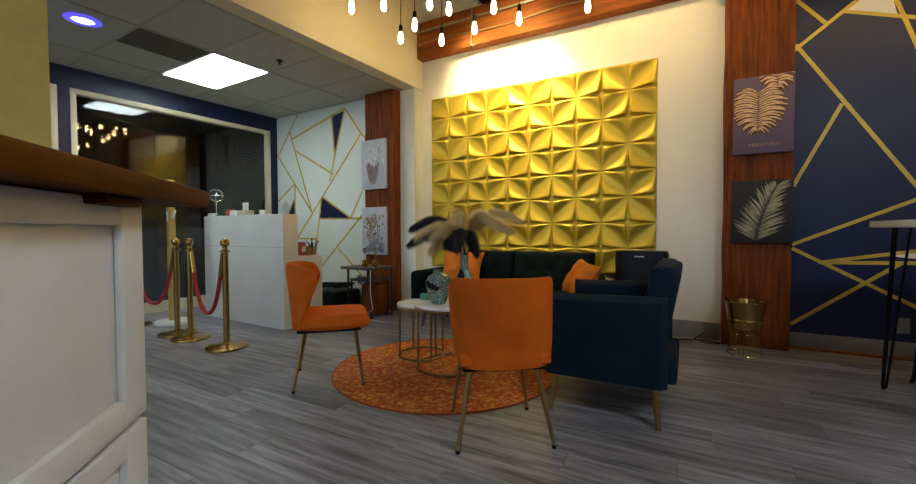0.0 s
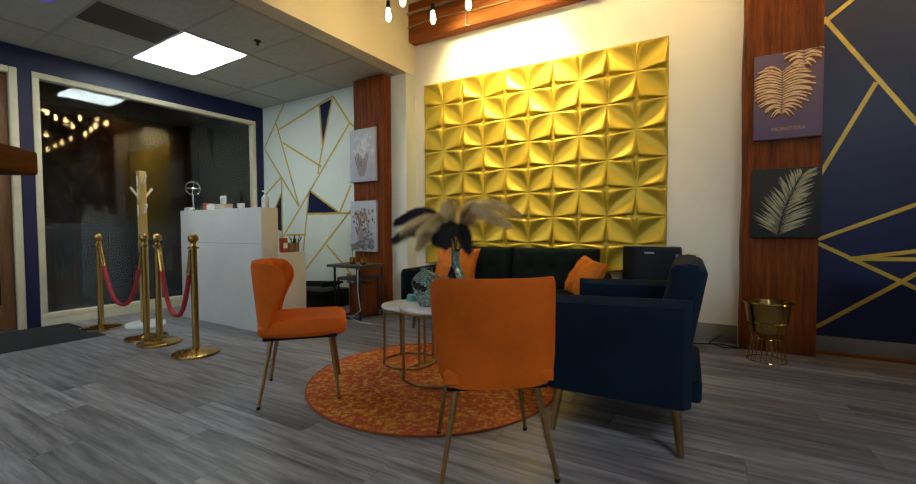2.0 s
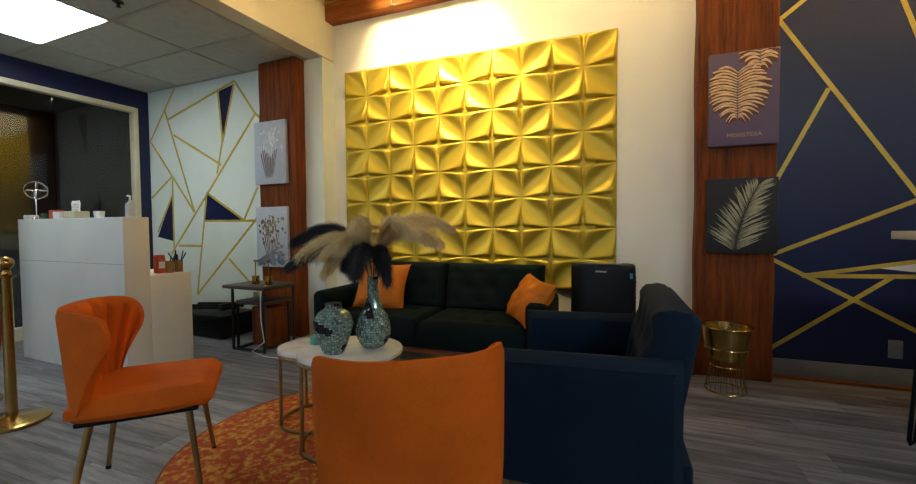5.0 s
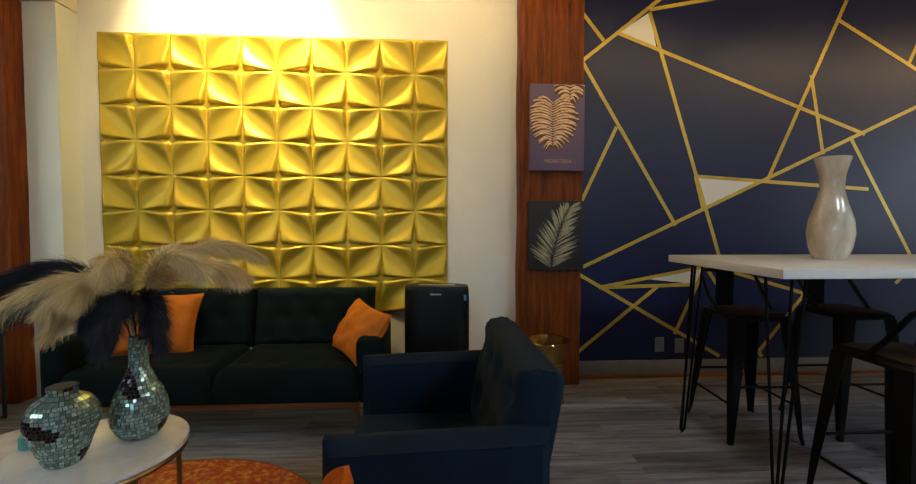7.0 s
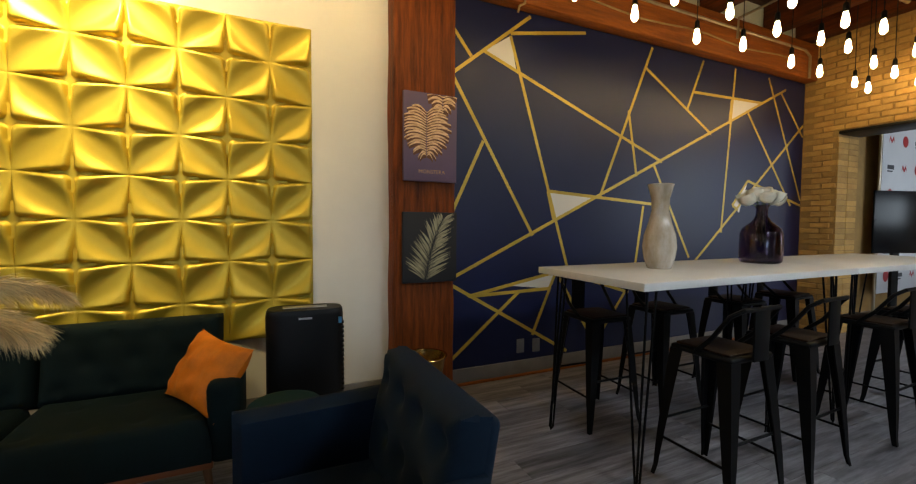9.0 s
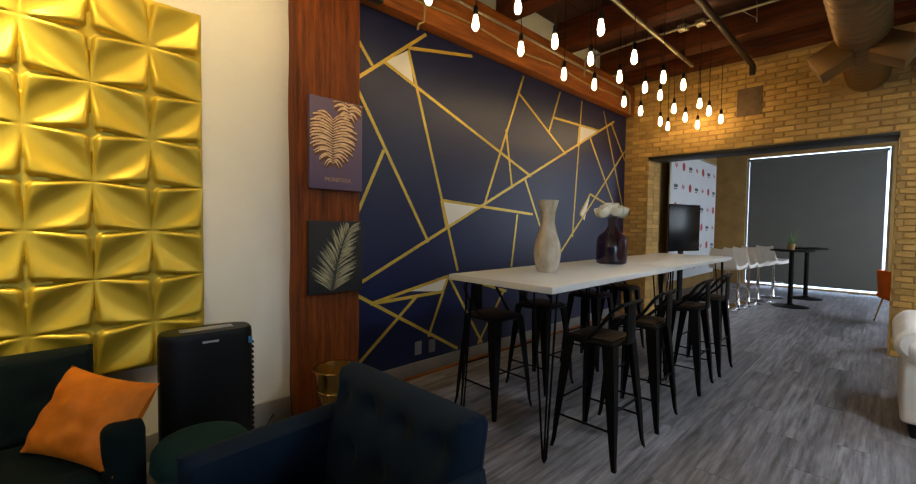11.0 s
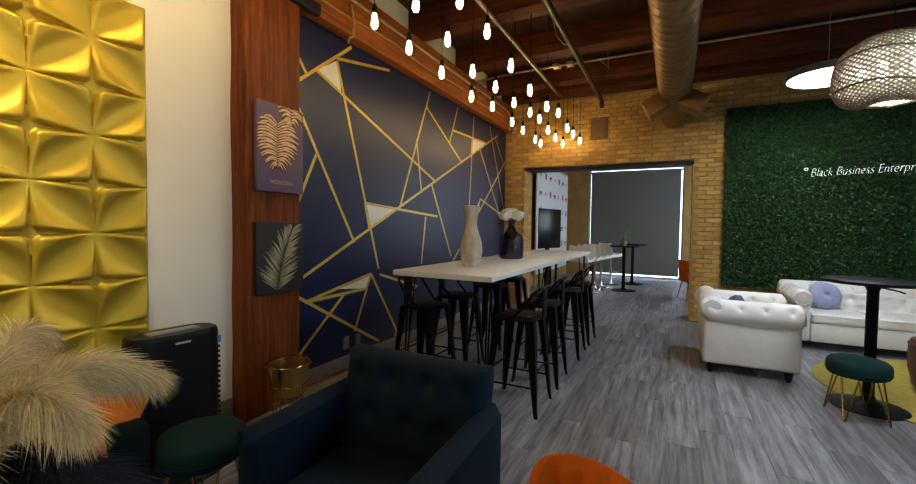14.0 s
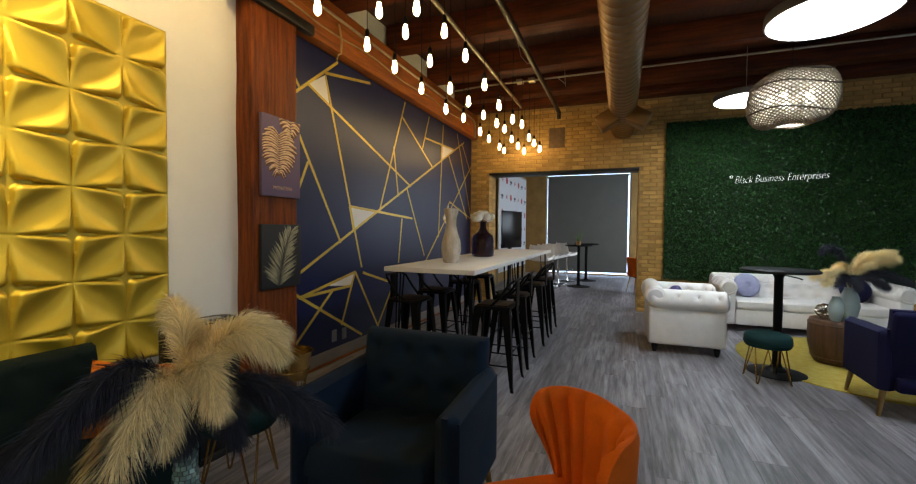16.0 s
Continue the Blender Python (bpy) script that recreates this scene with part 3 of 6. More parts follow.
# painted lines
NL = [(0.77, 2.38, 1.52, 2.98), (0.80, 2.79, 0.98, 2.57), (1.09, 2.63, 3.09, 1.90), (1.33, 2.79, 1.94, 0.90), (1.33, 2.81, 2.10, 2.96), (0.80, 2.44, 1.57, 1.18),
      (1.09, 1.93, 0.80, 1.31), (0.80, 0.84, 5.12, 2.88), (2.30, 1.53, 2.92, 2.98), (2.63, 2.35, 2.75, 1.74), (2.83, 2.78, 3.81, 2.24), (3.43, 2.45, 3.66, 2.98)]
NL2 = [(3.51, 2.64, 4.66, 2.67), (4.18, 2.98, 4.02, 1.20), (1.72, 1.56, 3.14, 1.47), (2.85, 1.46, 2.76, 0.89), (3.40, 0.72, 5.50, 2.50), (4.42, 2.53, 5.30, 1.52),
       (4.78, 2.97, 5.50, 1.59), (5.02, 2.84, 5.50, 2.36), (4.20, 1.50, 4.46, 1.78), (4.46, 1.78, 5.50, 1.53), (0.80, 0.81, 1.95, 0.15), (0.97, 0.70, 1.82, 0.86)]
NL3 = [(0.97, 0.70, 1.75, 0.72), (1.82, 0.86, 1.75, 0.72), (0.80, 0.19, 1.44, 0.71), (1.76, 0.73, 1.58, 0.33), (4.13, 2.64, 4.10, 2.38), (2.98, 1.86, 3.52, 0.94),
       (1.96, 0.84, 2.68, 0.63), (2.63, 0.63, 2.24, 0.14), (1.72, 1.56, 1.79, 1.30), (1.82, 0.86, 2.30, 0.14), (4.20, 1.50, 4.30, 1.45)]
WL = [(-4.92, 2.64, -5.39, 2.07), (-3.96, 2.59, -5.06, 2.30), (-5.10, 2.41, -4.64, 1.23), (-5.37, 2.07, -4.64, 1.23), (-4.96, 2.12, -4.19, 1.73), (-3.67, 2.22, -5.06, 0.75),
      (-3.96, 2.59, -3.67, 2.22), (-4.21, 2.51, -4.16, 1.97), (-3.97, 2.56, -4.16, 1.97), (-4.16, 1.99, -4.26, 1.64), (-5.02, 1.64, -5.39, 1.41)]
WL2 = [(-5.00, 1.63, -5.01, 0.80), (-5.02, 1.42, -5.30, 1.00), (-4.43, 1.44, -3.87, 1.13), (-4.43, 1.44, -4.63, 0.30), (-4.47, 1.13, -3.40, 1.12), (-3.87, 1.13, -3.66, 1.47),
       (-3.40, 1.40, -4.63, 0.30), (-4.92, 0.85, -4.54, 0.85), (-4.11, 0.72, -3.60, 0.31), (-3.67, 2.22, -3.40, 2.0)]


def painted_lines(name, lines, y, wide, label):
    bm = bmesh.new()
    for k, (x0, z0, x1, z1) in enumerate(lines):
        a, b = Vector((x0, 0, z0)), Vector((x1, 0, z1))
        n = Vector((-(b - a).z, 0, (b - a).x)).normalized() * wide / 2
        top = y - 0.0012 - 0.00012 * (k % 9)
        q = [bm.verts.new((p.x, yy, p.z)) for yy in (top, y + 0.002) for p in (a + n, b + n, b - n, a - n)]
        bm.faces.new(q[:4])
        for i in range(4):
            bm.faces.new((q[i], q[(i + 1) % 4], q[4 + (i + 1) % 4], q[4 + i]))
    return tagged(part(name, bm, GOLDLINE), label, "wall line", kind="structure")


def painted_triangle(pts, y, material, label):
    tagged(raw("trim_triangle", [(x, y - 0.0008, z) for x, z in pts] + [(x, y + 0.003, z) for x, z in pts], [(0, 1, 2), (0, 1, 4, 3), (1, 2, 5, 4), (2, 0, 3, 5)], material), label, "wall paint", kind="structure")


painted_lines("trim_gold_lines_navy", NL + NL2 + NL3, 4.90, 0.027, "gold painted lines crossing the navy wall")
painted_lines("trim_gold_lines_pale", WL + WL2, 4.70, 0.025, "gold painted lines crossing the pale wall")
for pts in (((1.09, 2.63), (1.33, 2.79), (1.39, 2.52)), ((1.72, 1.56), (2.28, 1.53), (1.79, 1.30)), ((4.13, 2.64), (4.66, 2.67), (4.10, 2.38)), ((1.30, 0.77), (1.82, 0.86), (1.75, 0.72)), ((4.20, 1.50), (4.46, 1.78), (4.32, 1.42))):
    painted_triangle(pts, 4.90, CREAM, "cream painted triangle between gold lines")
for pts in (((-4.21, 2.51), (-3.97, 2.56), (-4.16, 1.97)), ((-4.43, 1.44), (-3.87, 1.13), (-4.47, 1.13)), ((-5.02, 1.42), (-5.30, 0.95), (-5.01, 0.90))):
    painted_triangle(pts, 4.70, NAVY, "navy painted triangle between gold lines")

# ---- lights that show ----


def edison_bulb(x, y, z, top):
    t = thing("pendant_bulb", pose(x, y, z), "hanging warm filament bulb on a black cord", "pendant light", "string of bulbs under the ceiling")
    part("cord", tube([(0, 0, 0.10), (0.004, 0.003, (top - z) * 0.5), (0, 0, top - z)], 0.0035, 6), BLACKP, t)
    part("socket", lathe([(0.006, 0.115), (0.012, 0.11), (0.017, 0.10), (0.018, 0.06), (0.021, 0.058), (0.021, 0.048), (0.014, 0.045)], 12), BLACKM, t)
    part("bulb", lathe([(0.013, 0.046), (0.016, 0.03), (0.021, 0.0), (0.025, -0.025), (0.022, -0.045), (0.013, -0.06), (0.003, -0.066)], 14), BULB, t)
    return t


B1 = [(0.33, 4.16, 2.82), (0.92, 4.16, 2.81), (1.36, 4.16, 2.79), (1.88, 4.15, 2.76), (2.54, 4.16, 2.73), (3.07, 4.14, 2.76), (3.77, 4.15, 2.74), (4.27, 4.17, 2.74), (4.98, 4.20, 2.75), (5.20, 4.18, 2.72)]
B2 = [(0.60, 3.85, 2.87), (0.95, 3.83, 2.87), (1.46, 3.86, 2.84), (1.89, 3.84, 2.73), (2.45, 3.85, 2.76), (3.00, 3.85, 2.75), (3.59, 3.85, 2.79), (4.03, 3.86, 2.81), (4.50, 3.87, 2.76), (4.81, 3.84, 2.71), (5.36, 3.86, 2.72)]
B3 = [(0.57, 3.54, 2.82), (1.04, 3.54, 2.87), (1.51, 3.54, 2.86), (1.94, 3.50, 2.74), (2.57, 3.53, 2.72), (3.23, 3.54, 2.73), (3.80, 3.55, 2.80), (4.48, 3.59, 2.76), (4.77, 3.57, 2.73), (5.32, 3.58, 2.74)]
B4 = [(-2.33, 3.19, 2.79), (-2.08, 3.29, 2.79), (-2.32, 3.83, 2.79), (-2.06, 3.69, 2.79), (-1.75, 3.46, 2.79), (-2.01, 4.06, 2.79), (-1.66, 3.61, 2.79), (-1.63, 4.01, 2.79), (-1.33, 3.77, 2.79), (-1.22, 4.05, 2.79), (-0.66, 4.13, 2.79)]
for bx, by, bz in B1 + B2 + B3 + B4:
    near = min((-1.85, -0.75, 0.35, 1.45, 2.55, 3.68, 4.75, 5.38), key=lambda q: abs(q - bx))
    edison_bulb(bx, by, bz, 3.46 if abs(near - bx) < 0.12 else H)

t = thing("ceiling_light", pose(-4.32, 3.20, 2.655), "bright square ceiling panel light in the tile grid", "ceiling light", "panel lights in the dropped ceiling")
part("frame", box((-0.505, -0.296, -0.004), (0.505, 0.296, 0.02), 0.003), GRIDM, t)
part("diffuser", box((-0.49, -0.282, -0.009), (0.49, 0.282, -0.0045)), PANELG, t)
for yy in (0.80, -1.60):
    copy_thing(t, pose(-4.32, yy, 2.655))
t = thing("downlight", pose(-4.06, 2.02, 2.657), "round recessed downlight with a blue glowing ring", "downlight")
part("trim_ring", lathe([(0.075, 0.0), (0.115, -0.003), (0.12, -0.008), (0.075, -0.014)], 32, cap=False), SPOTR, t)
part("lens", lathe([(0.001, -0.008), (0.074, -0.008), (0.076, 0.0)], 32), SPOTG, t)
t = thing("smoke_detector", pose(-3.45, 3.36, 2.657), "small dark sprinkler head in the dropped ceiling", "sprinkler")
part("plate", lathe([(0.03, 0.0), (0.034, -0.006), (0.012, -0.01), (0.01, -0.035), (0.018, -0.038)], 16), DARKSTEEL, t)


def disc_pendant(x, y, z, k=1.0):
    t = thing("disc_pendant", pose(x, y, z), "round drum pendant lamp with a white glowing diffuser", "pendant light", "round disc pendants")
    part("shade", lathe([(0.33 * k, 0.0), (0.385 * k, -0.004), (0.39 * k, 0.01), (0.385 * k, 0.07), (0.375 * k, 0.075), (0.02, 0.078)], 48, cap=False), mat("pendant_drum", (0.16, 0.14, 0.12), 0.5), t)
    part("diffuser", lathe([(0.001, -0.012), (0.36 * k, -0.012), (0.375 * k, -0.002)], 48), DISCG, t)
    part("cord", tube([(0, 0, 0.078), (0, 0, H - z)], 0.004, 6), PIPEM, t)
    return t


disc_pendant(1.78, 0.88, 2.86)
disc_pendant(4.15, 0.84, 2.945, 0.9)

# woven lampshade
t = thing("woven_pendant", pose(3.02, 0.72, 2.62), "openwork woven rattan pendant lamp, lit inside", "pendant light")
A, Bz = 0.385, 0.265


def shade_point(a, f, k=1.0):
    rr = abs(math.cos(f)) ** 0.42
    return (k * A * rr * math.cos(a), k * A * rr * math.sin(a) * 0.94, k * Bz * math.sin(f) + (0.045 * math.cos(a + 0.6) + 0.02 * math.sin(3 * a)) * rr)


# lamp glow put into colour: outer weave dark as backlit, inner pale as lit
for layer, k_, count in (("weave", 1.0, 46), ("inner_weave", 0.95, 60)):
    bm = bmesh.new()
    for k in range(count):
        for sgn in (1, -1):
            add_tube(bm, [shade_point(k * 2 * math.pi / count + sgn * radians(-80 + 160 * i / 16) * 1.0, radians(-80 + 160 * i / 16), k_) for i in range(17)], 0.0066 if k_ == 1.0 else 0.0052, 4, caps=False)
    part(layer, bm, WOVEN if k_ == 1.0 else mat("rattan_lit", (0.82, 0.78, 0.70), 0.7, var=0.1), t)
for f in (-30, 22, 60):
    part("hoop", tube([shade_point(a, radians(f) + 0.18 * math.sin(a), 1.012) for a in [i * 2 * math.pi / 48 for i in range(48)]], 0.008, 6, True), mat("dark_rattan_hoop", (0.05, 0.035, 0.02), 0.6), t)
for k in range(5):
    a = k * 2 * math.pi / 5
    part("bulb", lathe([(0.001, 0.045), (0.02, 0.04), (0.034, 0.012), (0.034, -0.012), (0.02, -0.036), (0.001, -0.042)], 14, (0.17 * math.cos(a), 0.17 * math.sin(a))), mat("pendant_bulb_glow", (1, 0.95, 0.9), 0.4, var=0, bump=0, emit=(1.0, 0.97, 0.92), power=50), t, "glowing white bulb")
    part("bulb_arm", tube([(0, 0, 0.12), (0.10 * math.cos(a), 0.10 * math.sin(a), 0.09), (0.17 * math.cos(a), 0.17 * math.sin(a), 0.045)], 0.005, 6), BLACKM, t)
part("cord", tube([(0, 0, 0.1), (0, 0, H - 2.62)], 0.004, 6), BLACKP, t)

# duct, pipes, conduits
t = thing("air_duct", pose(0, 2.25, 3.02), "tan spiral metal air duct under the ceiling", "duct")
prof = []
x = -2.8
bm = bmesh.new()
rings = []
while x < 5.53:
    for dx, r in ((0, 0.178), (0.012, 0.183), (0.024, 0.178)):
        rings.append([bm.verts.new((x + dx, r * math.cos(k * math.pi / 14), r * math.sin(k * math.pi / 14))) for k in range(28)])
    x += 0.13
for A_, B_ in zip(rings, rings[1:]):
    for k in range(28):
        bm.faces.new((A_[k], A_[(k + 1) % 28], B_[(k + 1) % 28], B_[k]))
part("duct_body", bm, DUCTM, t)
for s in (-1, 1):
    part("outlet_box", box((-0.15, 0.10, -0.10), (0.15, 0.36, 0.10), 0.008, m=pose(4.2, 0, -0.06, -30 if s > 0 else 210, 0, 0)), DUCTM, t)
for nm, pts, r, mm, lab in (
        ("ceiling_pipe", [(-2.8, 3.84, 3.38), (5.0, 3.84, 3.38)], 0.022, PIPEM, "slim galvanised pipe under the joists"),
        ("sprinkler_pipe", [(-2.8, 3.27, 3.34), (5.3, 3.27, 3.34), (5.36, 3.27, 3.34), (5.36, 3.27, 3.22)], 0.032, PIPED, "dark iron sprinkler pipe with a dropped end"),
        ("cross_conduit", [(3.95, -2.0, 3.43), (3.95, 4.2, 3.43), (3.95, 4.74, 3.40), (3.95, 4.745, 3.2)], 0.013, PIPEM, "thin metal conduit crossing the ceiling"),
        ("wall_conduit", [(-2.8, 4.755, 3.30), (5.2, 4.755, 3.30), (5.3, 4.755, 3.25), (5.3, 4.755, 3.0)], 0.014, PIPEM, "thin metal conduit along the timber beam"),
        ("beam_cable", [(-2.8 + 0.3 * i, 4.760, 3.15 + 0.02 * math.sin(i * 1.3)) for i in range(27)], 0.008, mat("tan_cable", (0.34, 0.22, 0.09), 0.5), "tan cable stapled along the beam"),
        ("hanging_cable", [(1.35, 4.755, 3.25), (1.37, 4.74, 3.10), (1.36, 4.74, 2.98), (1.31, 4.74, 2.95), (1.30, 4.745, 2.90)], 0.009, mat("tan_cable", (0.34, 0.22, 0.09), 0.5), "loose cable end hanging from the beam"),
        ("loose_wire", [(3.2, 3.5, H), (3.25, 3.45, 3.5), (3.32, 3.38, 3.42), (3.42, 3.36, 3.46), (3.5, 3.40, 3.5), (3.55, 3.30, 3.42)], 0.004, PIPEM, "loose thin wire under the ceiling"),
        ("loose_wire", [(3.95, 3.1, 3.43), (4.05, 3.0, 3.36), (4.2, 3.02, 3.38), (4.3, 3.05, H)], 0.004, PIPEM, "loose thin wire by the conduit"),
        ("hanging_hook", [(-2.05, 4.755, 3.40), (-2.05, 4.74, 3.05), (-2.03, 4.70, 2.98), (-1.98, 4.69, 2.96)], 0.008, PIPEM, "loose metal conduit end hanging from the beam")):
    o = part(nm, tube(pts, r, 10), mm)
    tagged(o, lab, "pipe")
    o["kind"] = "structure"

for y in (3.45, 3.62):
    o = tagged(part("junction_box", box((3.90, y - 0.045, 3.405), (4.0, y + 0.045, 3.455), 0.005), PIPEM), "small metal junction box on the conduit", "junction box")

# ---- lounge ----
gw = thing("gold_relief", pose(-2.662, 4.885, 0.533), "gold lacquered relief wall panels with a star pattern", "wall panel")
CW, CH = 0.2464, 0.2500


def relief_tile():
    """Two by two cells: soft corners high, a valley along the diagonal that joins the star centres."""
    n, v, f = 32, [], []
    N2 = 2 * n
    for i in range(N2 + 1):
        for j in range(N2 + 1):
            ci, cj = min(1, i // n), min(1, j // n)
            a, b = i / n - ci, j / n - cj
            u = a if (ci + cj) % 2 == 0 else 1 - a
            d = (u - b) + 0.035 * math.sin(2 * math.pi * (u + b) / 2)
            lens = 0.05 + 0.45 * math.sin(math.pi * (u + b) / 2) ** 0.8
            ea, eb = min(a, 1 - a), min(b, 1 - b)
            e = min(ea, eb)
            if abs(u - b) > 0.5 and max(ea, eb) < 0.17:
                e = 0.17 - math.hypot(0.17 - ea, 0.17 - eb)
            edge = min(1, max(0, e - 0.002 - 0.050 * abs(u - b)) / 0.105)
            edge = math.sqrt(max(0, 1 - (1 - edge) ** 2))
            rise = 0.08 + 0.92 * min(1, abs(d) * 2.0) ** 0.6 * (1 - math.exp(-(abs(d) / lens) ** 2.3))
            h = edge * 0.046 * rise * (1 - 0.30 * abs(u - b) ** 2.5)
            v.append((i / n * CW, -(0.006 + h), j / n * CH))
    for i in range(N2):
        for j in range(N2):
            q = i * (N2 + 1) + j
            f.append((q, q + N2 + 1, q + N2 + 2, q + 1))
    rim = [(i, 0) for i in range(N2)] + [(N2, j) for j in range(N2)] + [(i, N2) for i in range(N2, 0, -1)] + [(0, j) for j in range(N2, 0, -1)]
    base = len(v)
    v += [(i / n * CW, 0, j / n * CH) for i, j in rim]
    R = len(rim)
    for k in range(R):
        a, b = rim[k], rim[(k + 1) % R]
        f.append((a[0] * (N2 + 1) + a[1], base + k, base + (k + 1) % R, b[0] * (N2 + 1) + b[1]))
    return v, f


tv, tf = relief_tile()
first = raw("panel", tv, tf, GOLD, gw, smooth=True)
first.data.set_sharp_from_angle(angle=radians(60))
for i in range(5):
    for j in range(4):
        o = first if i == j == 0 else new("panel", first.data)
        o.parent = gw
        o.location = (i * 2 * CW, 0, j * 2 * CH)


def accent_chair(m):
    """A velvet chair with a wrapping, channelled back on slim brass legs; it faces +y."""
    t = thing("accent_chair", m, "orange velvet chair with channelled wrap back and brass legs", "chair", "orange chairs at the rug")

    def seat(u, v, s):
        a, b = 2 * u - 1, v
        w = 0.200 + 0.012 * math.sin(b * math.pi)
        sx = math.copysign(1 - (1 - abs(a)) ** 2.0 if abs(a) > 0.8 else abs(a), a)
        y = -0.20 + 0.45 * b
        e = min(1 - abs(a), b * 1.2, (1 - b)) / 0.12
        k = math.sqrt(max(0, 1 - (1 - min(1, e)) ** 2))
        z = 0.40 + 0.015 + 0.032 * k if s == 0 else 0.40 - 0.018 - 0.026 * k
        corner = 1 - 0.10 * max(0, b - 0.75) * 4 * abs(a) ** 4
        return (a * w * corner, y, z)
    part("seat", surface(seat, 18, 18), ORANGE, t)

    def back(u, v, s):
        a = 2 * u - 1
        p_, q_ = max(0, (abs(a) - 0.66) / 0.34), max(0, (v - 0.55) / 0.45)
        if p_ > 0 and q_ > 0:
            f_ = max(p_, q_) / math.hypot(p_, q_)
            a, v = math.copysign(0.66 + 0.34 * p_ * f_, a), 0.55 + 0.45 * q_ * f_
        ang = a * (72 + 34 * v)
        wid = 0.204 + 0.012 * v
        th = radians(ang)
        flat = math.copysign(abs(math.sin(th)) ** 0.75, th)
        x = wid * flat * 1.08
        y = -0.205 + (0.20 * (1 - math.cos(th))) * (0.55 + 0.55 * v) * 0.85 - 0.040 * v
        top = 0.752 + 0.010 * (1 - a * a) - 0.05 * (max(0, abs(a) - 0.42) / 0.58) ** 2.4
        low = 0.362 + 0.08 * abs(a) ** 5
        z = low + (top - low) * v
        nx, ny = math.sin(th), -math.cos(th)
        rim = math.sqrt(max(0, 1 - (max(0, v - 0.90) / 0.10) ** 2)) * math.sqrt(max(0, 1 - (max(0, abs(a) - 0.90) / 0.10) ** 2))
        thick = 0.028 * (0.2 + 0.8 * rim)
        if s == 0:
            ch = 0.022 * abs(math.sin(a * math.pi * 4.5)) * min(1, (1 - v) * 8)
            return (x - nx * (thick + ch), y - ny * (thick + ch), z)
        return (x + nx * thick * 0.4, y + ny * thick * 0.4, z)
    part("backrest", surface(back, 72, 16), ORANGE, t)
    part("underframe", box((-0.19, -0.18, 0.345), (0.19, 0.20, 0.365), 0.008), BLACKM, t)
    for x, y, fx, fy in ((-0.15, -0.14, -0.215, -0.20), (0.15, -0.14, 0.215, -0.20), (-0.15, 0.16, -0.20, 0.205), (0.15, 0.16, 0.20, 0.205)):
        leg = part("leg", tapered_leg(x, y, 0.36, fx, fy, 0.012, 0.0135, 0.009), ANTIQUE, t)
        part("foot", lathe([(0.0095, 0), (0.0105, 0.004), (0.0105, 0.014), (0.008, 0.016)], 10, (fx, fy)), BLACKP, leg)
    return t


c1 = accent_chair(pose(-0.700, 2.440, 0, 0, 0, 35.5))
c2 = copy_thing(c1, pose(-1.955, 2.552, 0, 0, 0, -44.5))
c2["label"] = "orange velvet chair with channelled wrap back facing the coffee tables"


def tub_chair(m, material, label, group=""):
    """A square-armed velvet armchair with a buttoned leaning back; it faces -x in its own frame."""
    t = thing("armchair", m, label, "armchair", group)
    part("seat_frame", box((-0.32, -0.30, 0.20), (0.30, 0.30, 0.30), 0.02), material, t)
    part("seat_cushion", tufted(0.56, 0.60, 0.13, 3, 2, 0.012, 30, 0.05), material, t).matrix_basis = pose(0.24, 0, 0.29, 90, 0, -90) @ pose(0, 0, 0, 0, 0, 180)
    for s in (-1, 1):
        def arm(u, v, sd, s=s):
            x = -0.34 + 0.60 * u
            z = 0.20 + (0.425 + 0.015 * u) * v
            e = min(u * 0.62, (1 - u) * 0.62, (1 - v) * 0.42 + 0.0, v * 0.42 + 0.03)
            k = math.sqrt(max(0, 1 - (1 - min(1, e / 0.045)) ** 2))
            half = 0.052 * (0.25 + 0.75 * k)
            return (x, s * 0.345 + (half if sd else -half), z)
        part("arm", surface(arm, 20, 16), material, t)
        part("arm_piping", tube([(-0.315, s * 0.345 + s * 0.046, 0.596), (0.235, s * 0.345 + s * 0.046, 0.610)], 0.005, 6), material, t)
    b = part("backrest", tufted(0.68, 0.545, 0.115, 4, 3, 0.030, 44, 0.075), material, t)
    b.matrix_basis = pose(0.185, 0, 0.245, 0, 0, -90) @ pose(0, 0, 0, -10, 0, 0)
    bb = part("back_shell", box((-0.340, -0.020, 0.0), (0.340, 0.040, 0.54), 0.029, 4), material, t)
    bb.matrix_basis = b.matrix_basis.copy()
    for x, y, fx, fy in ((-0.28, -0.34, -0.305, -0.375), (-0.28, 0.34, -0.305, 0.375), (0.20, -0.34, 0.225, -0.375), (0.20, 0.34, 0.225, 0.375)):
        part("leg", tapered_leg(x, y, 0.225, fx, fy, 0.0, 0.022, 0.013), ANTIQUE, t)
    return t


tub_chair(pose(-0.250, 3.178, 0, 0, 0, 1), BLUEV, "teal blue velvet armchair with a buttoned back and brass legs")

